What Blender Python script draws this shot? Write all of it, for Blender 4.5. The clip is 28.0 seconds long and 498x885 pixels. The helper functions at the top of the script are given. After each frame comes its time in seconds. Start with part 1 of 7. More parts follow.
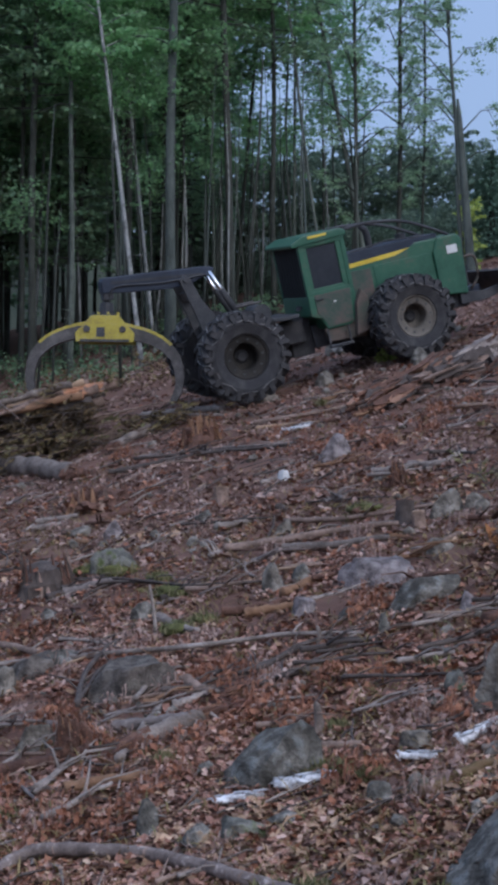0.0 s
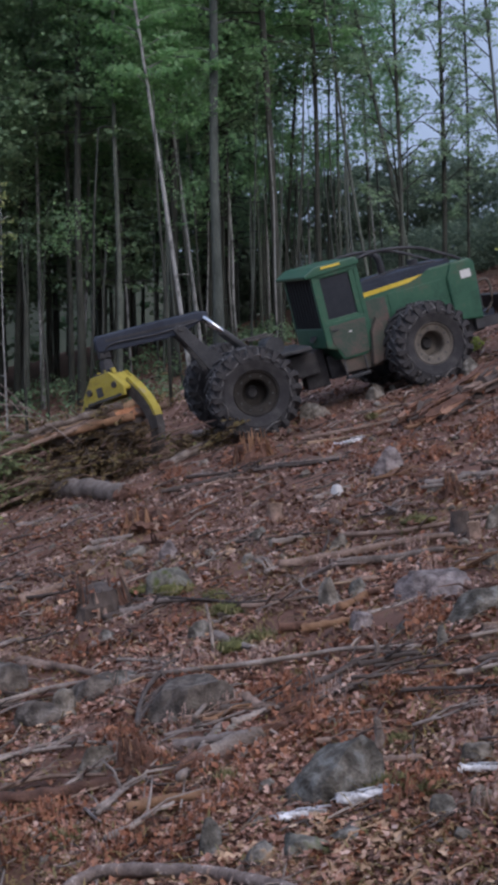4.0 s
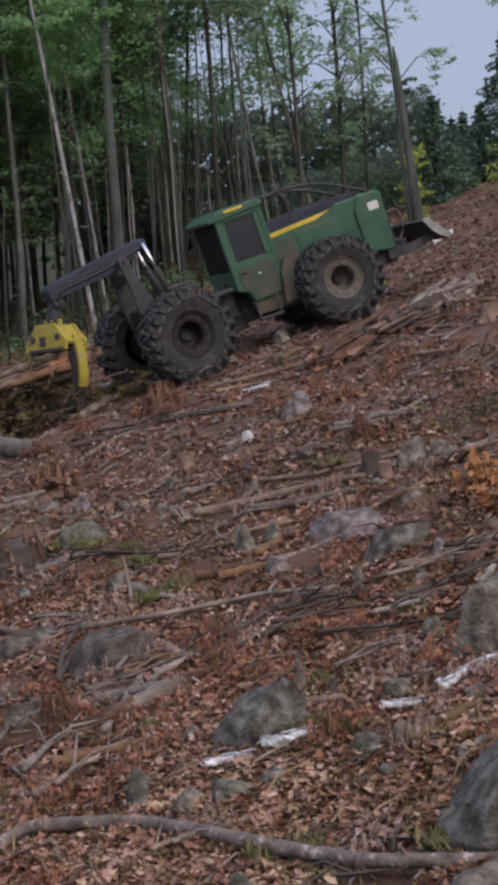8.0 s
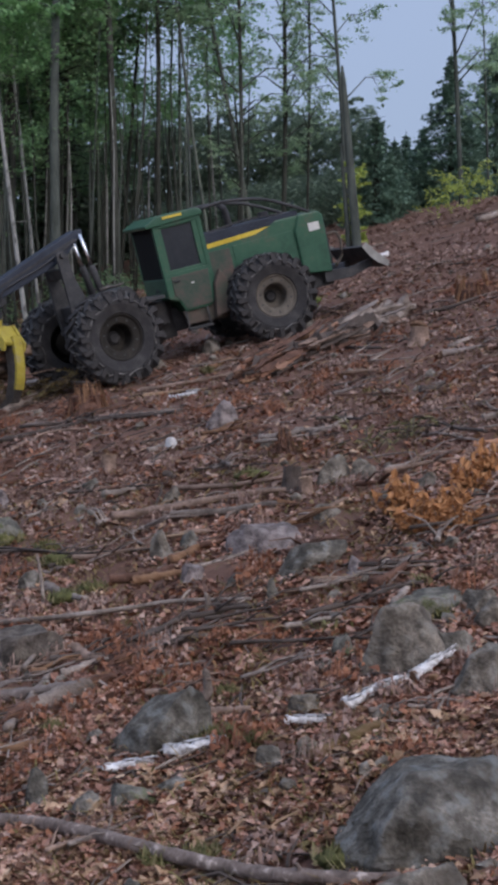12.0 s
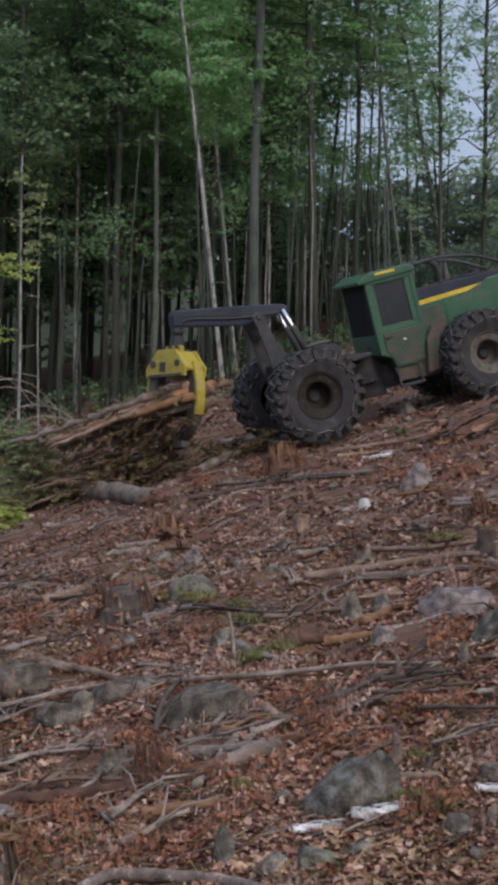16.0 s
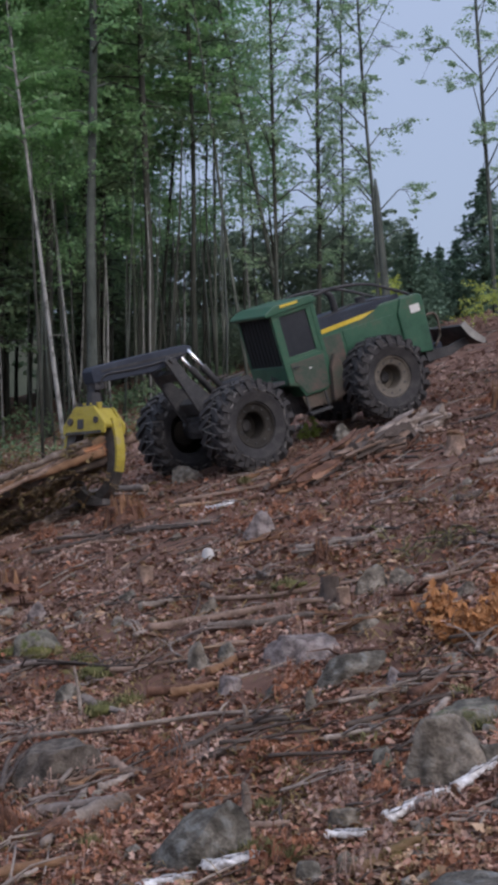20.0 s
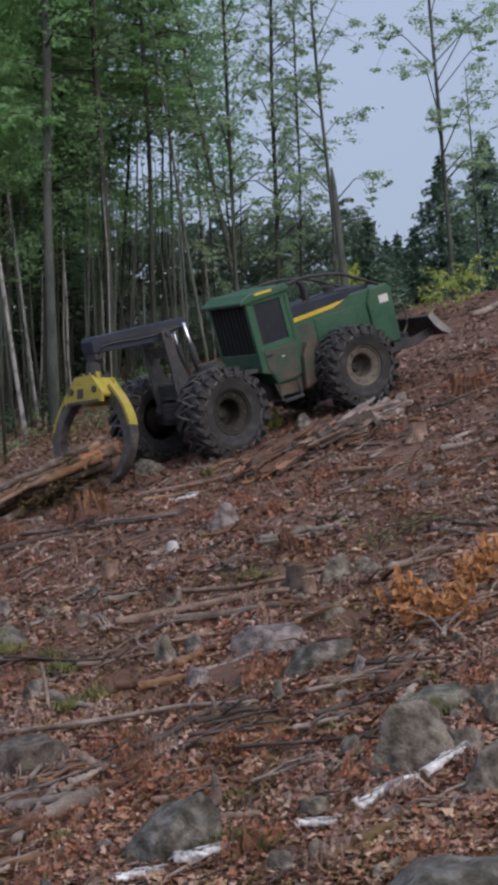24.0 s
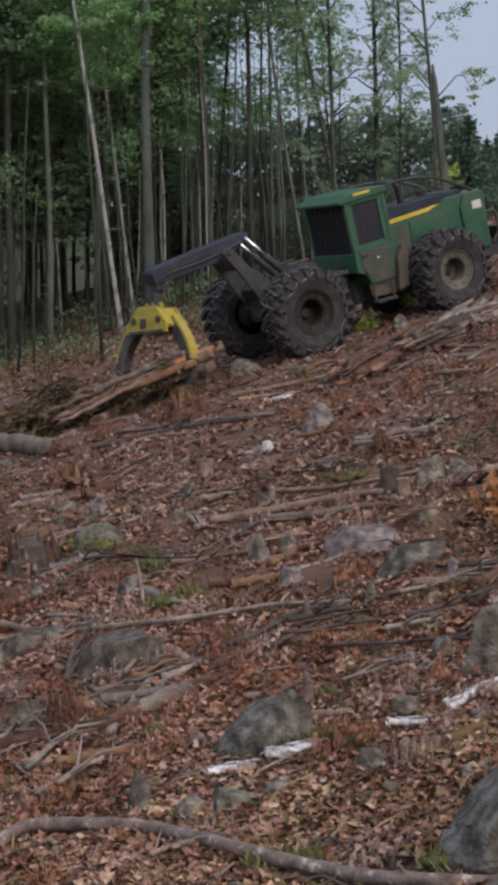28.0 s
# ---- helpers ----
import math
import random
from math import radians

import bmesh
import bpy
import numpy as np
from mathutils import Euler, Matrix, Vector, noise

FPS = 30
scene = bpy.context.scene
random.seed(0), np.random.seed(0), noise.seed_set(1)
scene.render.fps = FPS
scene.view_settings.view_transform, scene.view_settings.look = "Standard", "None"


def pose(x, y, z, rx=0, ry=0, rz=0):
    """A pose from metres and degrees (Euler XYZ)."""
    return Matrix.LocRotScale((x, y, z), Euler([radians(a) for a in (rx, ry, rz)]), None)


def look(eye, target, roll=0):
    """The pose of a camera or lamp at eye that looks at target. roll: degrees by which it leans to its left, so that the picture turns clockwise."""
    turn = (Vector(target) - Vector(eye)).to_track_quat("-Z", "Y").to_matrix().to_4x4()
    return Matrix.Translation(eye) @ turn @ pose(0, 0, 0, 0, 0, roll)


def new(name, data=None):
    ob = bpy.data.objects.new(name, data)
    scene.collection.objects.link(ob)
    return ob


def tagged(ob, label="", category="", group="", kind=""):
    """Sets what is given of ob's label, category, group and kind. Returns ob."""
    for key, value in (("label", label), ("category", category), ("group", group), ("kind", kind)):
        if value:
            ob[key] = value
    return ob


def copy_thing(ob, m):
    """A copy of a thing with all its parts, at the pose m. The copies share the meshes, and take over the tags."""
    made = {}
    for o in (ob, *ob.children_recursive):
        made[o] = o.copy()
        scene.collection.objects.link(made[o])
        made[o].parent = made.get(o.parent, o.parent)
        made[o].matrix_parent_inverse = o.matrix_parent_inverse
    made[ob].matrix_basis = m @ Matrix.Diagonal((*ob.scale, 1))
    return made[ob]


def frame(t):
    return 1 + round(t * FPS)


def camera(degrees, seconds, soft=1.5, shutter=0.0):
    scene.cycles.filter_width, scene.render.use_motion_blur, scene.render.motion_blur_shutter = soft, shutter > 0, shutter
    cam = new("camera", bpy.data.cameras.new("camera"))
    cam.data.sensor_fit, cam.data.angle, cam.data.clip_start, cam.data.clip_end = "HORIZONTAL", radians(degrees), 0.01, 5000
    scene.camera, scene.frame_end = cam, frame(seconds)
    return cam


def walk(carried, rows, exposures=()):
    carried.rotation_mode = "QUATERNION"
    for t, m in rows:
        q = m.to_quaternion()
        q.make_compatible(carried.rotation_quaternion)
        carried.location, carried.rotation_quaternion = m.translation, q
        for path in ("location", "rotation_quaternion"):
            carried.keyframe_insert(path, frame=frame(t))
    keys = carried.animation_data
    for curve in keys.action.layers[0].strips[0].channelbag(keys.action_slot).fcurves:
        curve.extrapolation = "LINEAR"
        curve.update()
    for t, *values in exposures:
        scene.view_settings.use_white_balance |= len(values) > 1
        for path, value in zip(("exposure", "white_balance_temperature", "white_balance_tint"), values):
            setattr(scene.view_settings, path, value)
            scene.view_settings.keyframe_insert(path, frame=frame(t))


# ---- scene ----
cam = camera(16.73, 28.0, soft=4.3)
EYE = 5.0
# seconds and the camera's turn in degrees; the eye stays where it is
TURNS = [
    (0, 92.31, -0.87, 1.19), (0.5, 96.17, -1.36, 1.53), (1, 93.97, 0.69, 2.10), (1.5, 91.71, -0.01, 4.67),
    (2, 91.26, 0.23, 5.96), (2.5, 91.41, 0.39, 4.75), (3, 91.90, 0.20, 3.72), (3.5, 92.65, 0.33, 3.43),
    (4, 92.86, 0.72, 3.02), (4.5, 92.99, 0.77, 2.10), (6.5, 93.25, 0.51, 0.21), (7, 94.05, 1.11, 1.11),
    (7.5, 91.85, 3.43, -0.02), (8, 91.00, 3.50, 0.06), (8.5, 90.16, 3.08, 0.40), (9, 92.94, 0.86, 5.54),
    (9.5, 88.28, 1.28, 5.02), (10, 88.83, 0.44, 5.14), (10.5, 91.41, -0.02, -2.35), (11, 90.08, -0.67, -2.63),
    (11.5, 91.51, -0.32, -2.96), (12, 91.24, -0.35, -2.61), (12.5, 90.14, -0.18, -2.38), (14.5, 89.79, 0.44, -0.18),
    (15, 87.34, 0.32, 0.54), (15.5, 90.76, -0.38, 1.28), (16, 93.18, -1.64, 3.90), (16.5, 93.04, -1.49, 2.96),
    (17, 93.67, -1.34, 0.72), (17.5, 94.13, -0.60, 0.31), (18, 94.21, -0.26, -0.41), (18.5, 94.91, 0.02, -1.02),
    (19, 95.07, 0.12, -1.23), (19.5, 95.25, 0.30, -1.42), (20, 94.97, 0.03, -1.35), (20.5, 94.68, 0.13, -1.24),
    (22.5, 95.94, 0.86, -2.38), (23, 95.22, 1.14, -3.39), (23.5, 94.58, 1.28, -2.74), (24, 94.66, 1.40, -2.51),
    (24.5, 94.70, 0.78, -1.18), (25, 95.35, 1.31, -0.51), (25.5, 95.87, 1.18, -1.24), (26, 95.47, 1.30, -1.38),
    (26.5, 94.73, 1.55, -1.63), (27, 94.04, 1.48, -0.96), (27.5, 93.67, 0.96, -0.47), (28, 91.34, 0.55, 0.67),
]
walk(cam, [(t, pose(0, 0, EYE, a, b, c)) for t, a, b, c in TURNS], exposures=[(0.0, 0.40, 5450, 13), (0.8, 0.40, 5600, 14), (2.0, 0.42, 6150, 18), (3.2, 0.42, 6100, 19), (4.5, 0.42, 6000, 18), (7.0, 0.42, 6300, 18), (8.0, 0.42, 6700, 19), (8.4, 0.42, 6750, 19), (9.2, 0.42, 6900, 19), (10.0, 0.42, 6850, 19), (10.5, 0.41, 6300, 16), (11.0, 0.41, 6050, 15), (12.0, 0.40, 6150, 16), (15.0, 0.47, 6550, 15), (16.0, 0.47, 6600, 13), (17.0, 0.47, 6450, 15), (18.0, 0.47, 6300, 15), (19.0, 0.47, 6350, 17), (20.0, 0.47, 6350, 17), (26.0, 0.47, 6800, 15), (28.0, 0.47, 6950, 16)])

# ---- light: late, overcast day ----
world = bpy.data.worlds.new("world")
scene.world = world
world.use_nodes = True
wn = world.node_tree.nodes
sky = wn.new("ShaderNodeTexSky")
sky.sky_type = "NISHITA"
sky.sun_disc = False
sky.sun_elevation, sky.sun_rotation = radians(38), radians(150)
sky.air_density, sky.dust_density, sky.ozone_density = 1.0, 4.0, 1.5
veil = wn.new("ShaderNodeMixRGB")  # an even layer of cloud over the clear sky
veil.inputs[0].default_value = 0.6
veil.inputs[2].default_value = (3.05, 3.6, 4.5, 1)
wn["Background"].inputs["Strength"].default_value = 0.119
aim, split, rise, dome = wn.new("ShaderNodeTexCoord"), wn.new("ShaderNodeSeparateXYZ"), wn.new("ShaderNodeMapRange"), wn.new("ShaderNodeMixRGB")
dome.blend_type = "MULTIPLY"  # cloud is brightest overhead
dome.inputs[0].default_value = 1
for key, val in (("From Min", .15), ("From Max", 1), ("To Min", .86), ("To Max", 1.63)):
    rise.inputs[key].default_value = val
for a, b in ((sky.outputs[0], veil.inputs[1]), (aim.outputs["Generated"], split.inputs[0]), (split.outputs["Z"], rise.inputs[0]), (rise.outputs[0], dome.inputs[2]), (veil.outputs[0], dome.inputs[1]), (dome.outputs[0], wn["Background"].inputs[0])):
    world.node_tree.links.new(a, b)
sun = new("sun", bpy.data.lights.new("sun", "SUN"))
sun.data.energy, sun.data.angle, sun.data.color = 0.5, radians(40), (1.0, 0.95, 0.88)
sun.matrix_world = look((0, 0, 60), (-20, 34.6, 60 - 31), 0)

# skidder: seconds, place, heading, pitch, roll, bend of the articulation
DRIVE = [
    (0, 0.67, 35.69, 7.86, 18.1, 15.8, 5.9, -1.9), (0.5, 0.60, 35.61, 7.80, 18.4, 15.9, 5.6, -2.5),
    (1, 0.52, 35.46, 7.72, 18.8, 15.8, 5.3, -2.9), (1.5, 0.35, 35.30, 7.61, 18.7, 16.1, 5.6, -3.7),
    (2, 0.11, 35.17, 7.51, 19.4, 16.4, 5.5, -5.0), (2.5, -0.00, 35.17, 7.48, 19.8, 16.4, 6.1, -6.2),
    (3, -0.03, 35.26, 7.49, 20.5, 16.5, 6.2, -7.1), (3.5, -0.04, 35.27, 7.48, 20.8, 16.5, 6.2, -7.3),
    (4, -0.04, 35.24, 7.47, 20.6, 16.4, 6.2, -6.9), (4.5, -0.05, 35.25, 7.47, 20.6, 16.7, 6.3, -7.1),
    (6.5, 0.30, 35.38, 7.57, 19.0, 19.4, 5.1, 1.8), (7, 0.28, 35.31, 7.56, 18.0, 19.0, 5.1, 5.4),
    (7.5, 0.25, 35.21, 7.53, 17.0, 18.6, 4.8, 8.2), (8, 0.21, 35.16, 7.51, 16.8, 18.1, 4.5, 8.5),
    (8.5, 0.08, 35.19, 7.47, 17.2, 17.4, 4.3, 8.3), (9, -0.15, 35.36, 7.44, 17.2, 16.3, 5.1, 8.8),
    (9.5, -0.20, 35.39, 7.43, 16.7, 15.3, 5.5, 8.8), (10, -0.02, 35.22, 7.46, 16.9, 14.9, 5.7, 7.6),
    (10.5, 0.11, 35.08, 7.48, 16.3, 14.9, 5.9, 8.4), (11, 0.12, 35.05, 7.45, 16.2, 15.4, 5.2, 8.9),
    (11.5, 0.13, 35.00, 7.44, 15.9, 16.2, 4.9, 9.4), (12, 0.15, 34.92, 7.45, 15.4, 16.5, 5.1, 10.5),
    (12.5, 0.16, 34.89, 7.45, 15.3, 16.7, 5.3, 11.1), (14.5, 0.25, 34.34, 7.35, 17.3, 17.2, 3.6, 7.9),
    (15, 0.26, 34.38, 7.36, 17.5, 16.8, 3.5, 7.1), (15.5, 0.34, 34.51, 7.43, 17.4, 17.1, 3.8, 4.4),
    (16, 0.45, 34.66, 7.52, 17.3, 17.0, 4.3, 2.1), (16.5, 0.56, 34.73, 7.59, 18.6, 16.3, 4.2, 1.2),
    (17, 0.75, 34.87, 7.68, 19.3, 15.9, 4.3, 0.3), (17.5, 1.00, 35.08, 7.79, 19.6, 16.4, 5.1, 0.6),
    (18, 1.26, 35.25, 7.87, 19.7, 17.2, 5.9, 2.5), (18.5, 1.49, 35.39, 7.93, 20.3, 17.7, 5.9, 4.2),
    (19, 1.64, 35.42, 7.98, 21.5, 18.5, 5.3, 6.4), (19.5, 1.73, 35.46, 8.02, 22.5, 19.4, 4.8, 8.4),
    (20, 1.80, 35.41, 8.04, 23.4, 19.8, 4.5, 9.0), (20.5, 1.82, 35.37, 8.04, 23.5, 20.0, 4.6, 9.2),
    (22.5, 1.93, 35.89, 8.14, 25.6, 19.7, 5.7, 9.0), (23, 1.96, 35.91, 8.16, 25.7, 19.2, 5.8, 8.6),
    (23.5, 1.99, 35.81, 8.14, 25.7, 18.8, 5.6, 8.5), (24, 1.99, 35.68, 8.13, 26.0, 18.5, 5.2, 8.4),
    (24.5, 1.98, 35.59, 8.11, 26.6, 18.2, 4.9, 7.8), (25, 1.98, 35.55, 8.11, 27.2, 18.0, 4.7, 6.4),
    (25.5, 1.98, 35.56, 8.10, 27.9, 17.9, 4.6, 4.5), (26, 1.97, 35.66, 8.11, 28.5, 17.9, 4.4, 2.6),
    (26.5, 1.96, 35.80, 8.13, 28.9, 17.9, 4.4, 1.9), (27, 1.95, 35.99, 8.15, 29.0, 17.8, 4.7, 1.3),
    (27.5, 1.93, 36.16, 8.18, 29.1, 17.5, 5.1, 0.7), (28, 1.90, 36.24, 8.19, 29.2, 17.1, 5.1, 0.5),
]
# seconds, lean of the arch, lift of the boom, opening of the tongs
LIFT = [
    (0, 18, 7, 52), (1.5, 33, 7, 50), (2, 35, 0, 46), (3, 31, 6, 26), (4, 33, 2, 15), (7, 15, 9, -6),
    (7.5, 13, -1, -9), (8, 9, -6, -9), (9, 13, -13, -9), (9.5, 16, -14, -9), (10, 17, -20, -9), (11, 11, -18, -9),
    (12, 6, -17, -9), (12.5, 7, -9, -9), (14.5, -6, 17, -9), (15, -3, 16, -9), (16, 13, 11, -9), (17, 32, 4, -9),
    (18, 39, 5, -9), (19, 31, 5, -9), (20, 25, 5, -9), (22.5, 5, -3, -9), (23, 5, -3, -9), (23.5, 5, 3, 14),
    (24.5, 2, 8, 28), (25, 0, 8, 38), (25.5, 7, 7, 44), (26, 8, 4, 47), (26.5, 23, 1, 46), (27, 30, -5, 36),
    (28, 34, -5, 16),
]
# seconds and turn of the grapple on its rotator
TWIST = [(0, 0), (1.5, -8), (3, -32), (4.5, -42), (6.5, -42), (22.5, -44), (23.5, -48), (24.5, -50), (25, -51), (25.5, -46), (26, -28), (26.5, -28), (27, -33), (28, -44)]
# seconds and sway of the hanging grapple
SWING = [(0, 0), (1, -4), (2, -20), (3, -16), (4.5, -12), (6.5, 0), (28, 0)]
# butt end of the log bundle: seconds, place and slope
DRAG = [(0, -3.8, 33.9, 7.42, 16), (4.5, -3.8, 33.9, 7.42, 16), (6.5, -3.57, 33.7, 7.68, 16), (8, -3.17, 33.4, 7.46, 16),
        (9.5, -3.33, 33.6, 7.39, 16), (12.5, -3.1, 33.3, 7.45, 16), (14.5, -2.88, 32.8, 8.13, 19), (16, -3.17, 33.1, 7.91, 21),
        (17, -3.14, 33.3, 7.68, 22), (18, -2.82, 33.4, 7.58, 22), (19, -2.22, 33.2, 7.85, 22), (20, -1.81, 32.95, 7.85, 22),
        (20.5, -1.68, 32.95, 7.97, 22), (22.5, -1.27, 33.4, 7.94, 22), (23, -1.28, 33.5, 7.95, 23), (24, -1.18, 33.5, 7.68, 23),
        (25, -1.22, 33.5, 7.57, 23), (28, -1.22, 33.5, 7.57, 23)]

# ---- materials ----
def shader(name, colours, rough=0.85, scale=6.0, fine=40.0, bump=0.3, metal=0.0, by="", stretch=(1, 1, 1), spec=0.3, leaf=0.0):
    """Colours run along a ramp driven by coarse and fine noise; by: island or object shifts it piece by piece."""
    m = bpy.data.materials.new(name)
    m.use_nodes = True
    n, l = m.node_tree.nodes, m.node_tree.links
    b = n["Principled BSDF"]
    b.inputs["Roughness"].default_value = rough
    b.inputs["Metallic"].default_value = metal
    b.inputs["Specular IOR Level"].default_value = spec
    co = n.new("ShaderNodeTexCoord")
    mp = n.new("ShaderNodeMapping")
    mp.inputs["Scale"].default_value = stretch
    l.new(co.outputs["Object"], mp.inputs[0])
    big, small = n.new("ShaderNodeTexNoise"), n.new("ShaderNodeTexNoise")
    big.inputs["Scale"].default_value, small.inputs["Scale"].default_value = scale, fine
    big.inputs["Detail"].default_value, small.inputs["Detail"].default_value = 5, 4
    l.new(mp.outputs[0], big.inputs[0])
    l.new(mp.outputs[0], small.inputs[0])
    mix = n.new("ShaderNodeMath")
    mix.operation = "MULTIPLY_ADD"
    mix.inputs[1].default_value, mix.inputs[2].default_value = 0.35, 0.0
    l.new(small.outputs[0], mix.inputs[0])
    add = n.new("ShaderNodeMath")
    add.operation = "MULTIPLY_ADD"
    add.inputs[1].default_value = 0.65
    l.new(big.outputs[0], add.inputs[0])
    l.new(mix.outputs[0], add.inputs[2])
    drive = add
    if by:
        g = n.new("ShaderNodeNewGeometry") if by == "island" else n.new("ShaderNodeObjectInfo")
        sh = n.new("ShaderNodeMath")
        sh.operation = "MULTIPLY_ADD"
        sh.inputs[1].default_value = 0.3
        l.new(g.outputs["Random Per Island" if by == "island" else "Random"], sh.inputs[0])
        sub = n.new("ShaderNodeMath")
        sub.operation = "SUBTRACT"
        sub.inputs[1].default_value = 0.15
        l.new(add.outputs[0], sub.inputs[0])
        l.new(sub.outputs[0], sh.inputs[2])
        drive = sh
    ramp = n.new("ShaderNodeValToRGB")
    el = ramp.color_ramp.elements
    while len(el) < len(colours):
        el.new(0.5)
    # the last colour sets the mean; the others spread round it by their ratios
    weigh = [1 if i in (0, len(colours) - 1) else 2 for i in range(len(colours))]
    mean = [sum(w * c[j] for w, c in zip(weigh, colours)) / sum(weigh) for j in range(3)]
    last = colours[-1]
    for i, given in enumerate(colours):
        c = [min(.85, last[j] * (.35 + .65 * given[j] / mean[j])) for j in range(3)]
        el[i].position = 0.37 + 0.26 * i / max(1, len(colours) - 1)
        el[i].color = (*c, 1)
    l.new(drive.outputs[0], ramp.inputs[0])
    l.new(ramp.outputs[0], b.inputs["Base Color"])
    if bump:
        bp = n.new("ShaderNodeBump")
        bp.inputs["Strength"].default_value, bp.inputs["Distance"].default_value = bump, 0.02
        l.new(add.outputs[0], bp.inputs["Height"])
        l.new(bp.outputs[0], b.inputs["Normal"])
    if leaf:
        tr, ms = n.new("ShaderNodeBsdfTranslucent"), n.new("ShaderNodeMixShader")
        ms.inputs[0].default_value = leaf
        l.new(ramp.outputs[0], tr.inputs[0])
        l.new(b.outputs[0], ms.inputs[1])
        l.new(tr.outputs[0], ms.inputs[2])
        l.new(ms.outputs[0], n["Material Output"].inputs[0])
    return m


def stone_shader(name, colours, lichen, amount):
    """Rough stone: coarse patches, dark speckle and pale or green lichen."""
    m = shader(name, colours, .95, 4.5, 38, 1.0)
    n, l = m.node_tree.nodes, m.node_tree.links
    n["Bump"].inputs["Distance"].default_value = .06
    b = n["Principled BSDF"]
    src = b.inputs["Base Color"].links[0].from_socket
    co = n.new("ShaderNodeTexCoord")
    spots, grit = n.new("ShaderNodeTexNoise"), n.new("ShaderNodeTexNoise")
    spots.inputs["Scale"].default_value, spots.inputs["Detail"].default_value = 9, 6
    grit.inputs["Scale"].default_value, grit.inputs["Detail"].default_value = 8, 9
    l.new(co.outputs["Object"], spots.inputs[0])
    l.new(co.outputs["Object"], grit.inputs[0])
    cut, dark = n.new("ShaderNodeMapRange"), n.new("ShaderNodeMapRange")
    for node, low, high, a, z in ((cut, .52, .68, 0, amount), (dark, .34, .6, .42, 1.12)):
        for key, val in (("From Min", low), ("From Max", high), ("To Min", a), ("To Max", z)):
            node.inputs[key].default_value = val
    l.new(spots.outputs[0], cut.inputs[0])
    l.new(grit.outputs[0], dark.inputs[0])
    mul, mix = n.new("ShaderNodeMixRGB"), n.new("ShaderNodeMixRGB")
    mul.blend_type = "MULTIPLY"
    mul.inputs[0].default_value = 1
    l.new(src, mul.inputs[1])
    l.new(dark.outputs[0], mul.inputs[2])
    l.new(cut.outputs[0], mix.inputs[0])
    l.new(mul.outputs[0], mix.inputs[1])
    mix.inputs[2].default_value = (*lichen, 1)
    l.new(mix.outputs[0], b.inputs["Base Color"])
    return m


M = {}
M["soil"] = shader("forest_soil", [(0.0582, 0.0274, 0.0219), (0.113, 0.0503, 0.0379), (0.162, 0.0747, 0.0569), (0.201, 0.0989, 0.0756), (0.135, 0.0738, 0.0537)], .95, 1.3, 22, .8)
M["leaf"] = shader("dead_leaf", [(0.0937, 0.0373, 0.0262), (0.15, 0.0591, 0.04), (0.201, 0.0843, 0.0576), (0.263, 0.124, 0.0888), (0.363, 0.212, 0.162)], .8, 2, 30, 0, by="island")
M["leaf_tan"] = shader("tan_oak_leaf", [(0.101, 0.0544, 0.0312), (0.168, 0.0976, 0.0574), (0.252, 0.156, 0.0968), (0.37, 0.248, 0.164)], .8, 2, 30, 0, by="island")
M["leaf_dark"] = shader("dark_brown_leaf", [(0.054, 0.0297, 0.0225), (0.09, 0.0495, 0.0378), (0.131, 0.0747, 0.0567)], .7, 2, 30, 0, by="island")
M["leaf_faded"] = shader("faded_leaf", [(0.111, 0.0657, 0.0541), (0.168, 0.102, 0.0832), (0.227, 0.143, 0.116), (0.316, 0.217, 0.182)], .8, 2, 30, 0, by="island")
M["leaf_rust"] = shader("rust_leaf", [(0.0845, 0.0296, 0.0176), (0.157, 0.0543, 0.0287), (0.218, 0.0852, 0.0439), (0.258, 0.115, 0.0679)], .8, 2, 30, 0, by="island")
M["leaf_orange"] = shader("orange_leaf", [(0.218, 0.0838, 0.028), (0.337, 0.143, 0.0486), (0.421, 0.21, 0.0917)], .75, 2, 30, 0, by="island")
M["straw"] = shader("dry_straw", [(.18, .1, .06), (.31, .19, .115), (.46, .31, .21), (.22, .16, .07)], .85, 2, 30, 0, by="island")
M["leaf_ochre"] = shader("ochre_leaf", [(0.0935, 0.0425, 0.0187), (0.17, 0.0833, 0.034), (0.246, 0.132, 0.0553), (0.17, 0.128, 0.051)], .8, 2, 30, 0, by="island")
M["rock_grey"] = stone_shader("granite", [(0.0505, 0.0423, 0.0332), (0.0917, 0.0783, 0.0632), (0.136, 0.118, 0.0963), (0.202, 0.176, 0.146)], (.22, .22, .2), .5)
M["rock_dark"] = stone_shader("dark_granite", [(0.026, 0.024, 0.0198), (0.0478, 0.044, 0.0369), (0.0728, 0.067, 0.0567), (0.146, 0.134, 0.115)], (.19, .2, .195), .75)
M["rock_brown"] = stone_shader("brown_stone", [(0.0315, 0.0248, 0.0195), (0.06, 0.048, 0.039), (0.09, 0.0735, 0.0615), (0.128, 0.109, 0.0938)], (.2, .18, .15), .4)
M["rock_pale"] = stone_shader("pale_granite", [(0.046, 0.0408, 0.0343), (0.0849, 0.0768, 0.0649), (0.124, 0.113, 0.0963), (0.177, 0.163, 0.14)], (.34, .33, .32), .5)
M["rock_red"] = stone_shader("reddish_stone", [(0.0616, 0.0484, 0.0466), (0.119, 0.095, 0.0915), (0.167, 0.136, 0.132), (0.22, 0.185, 0.18)], (.28, .26, .24), .5)
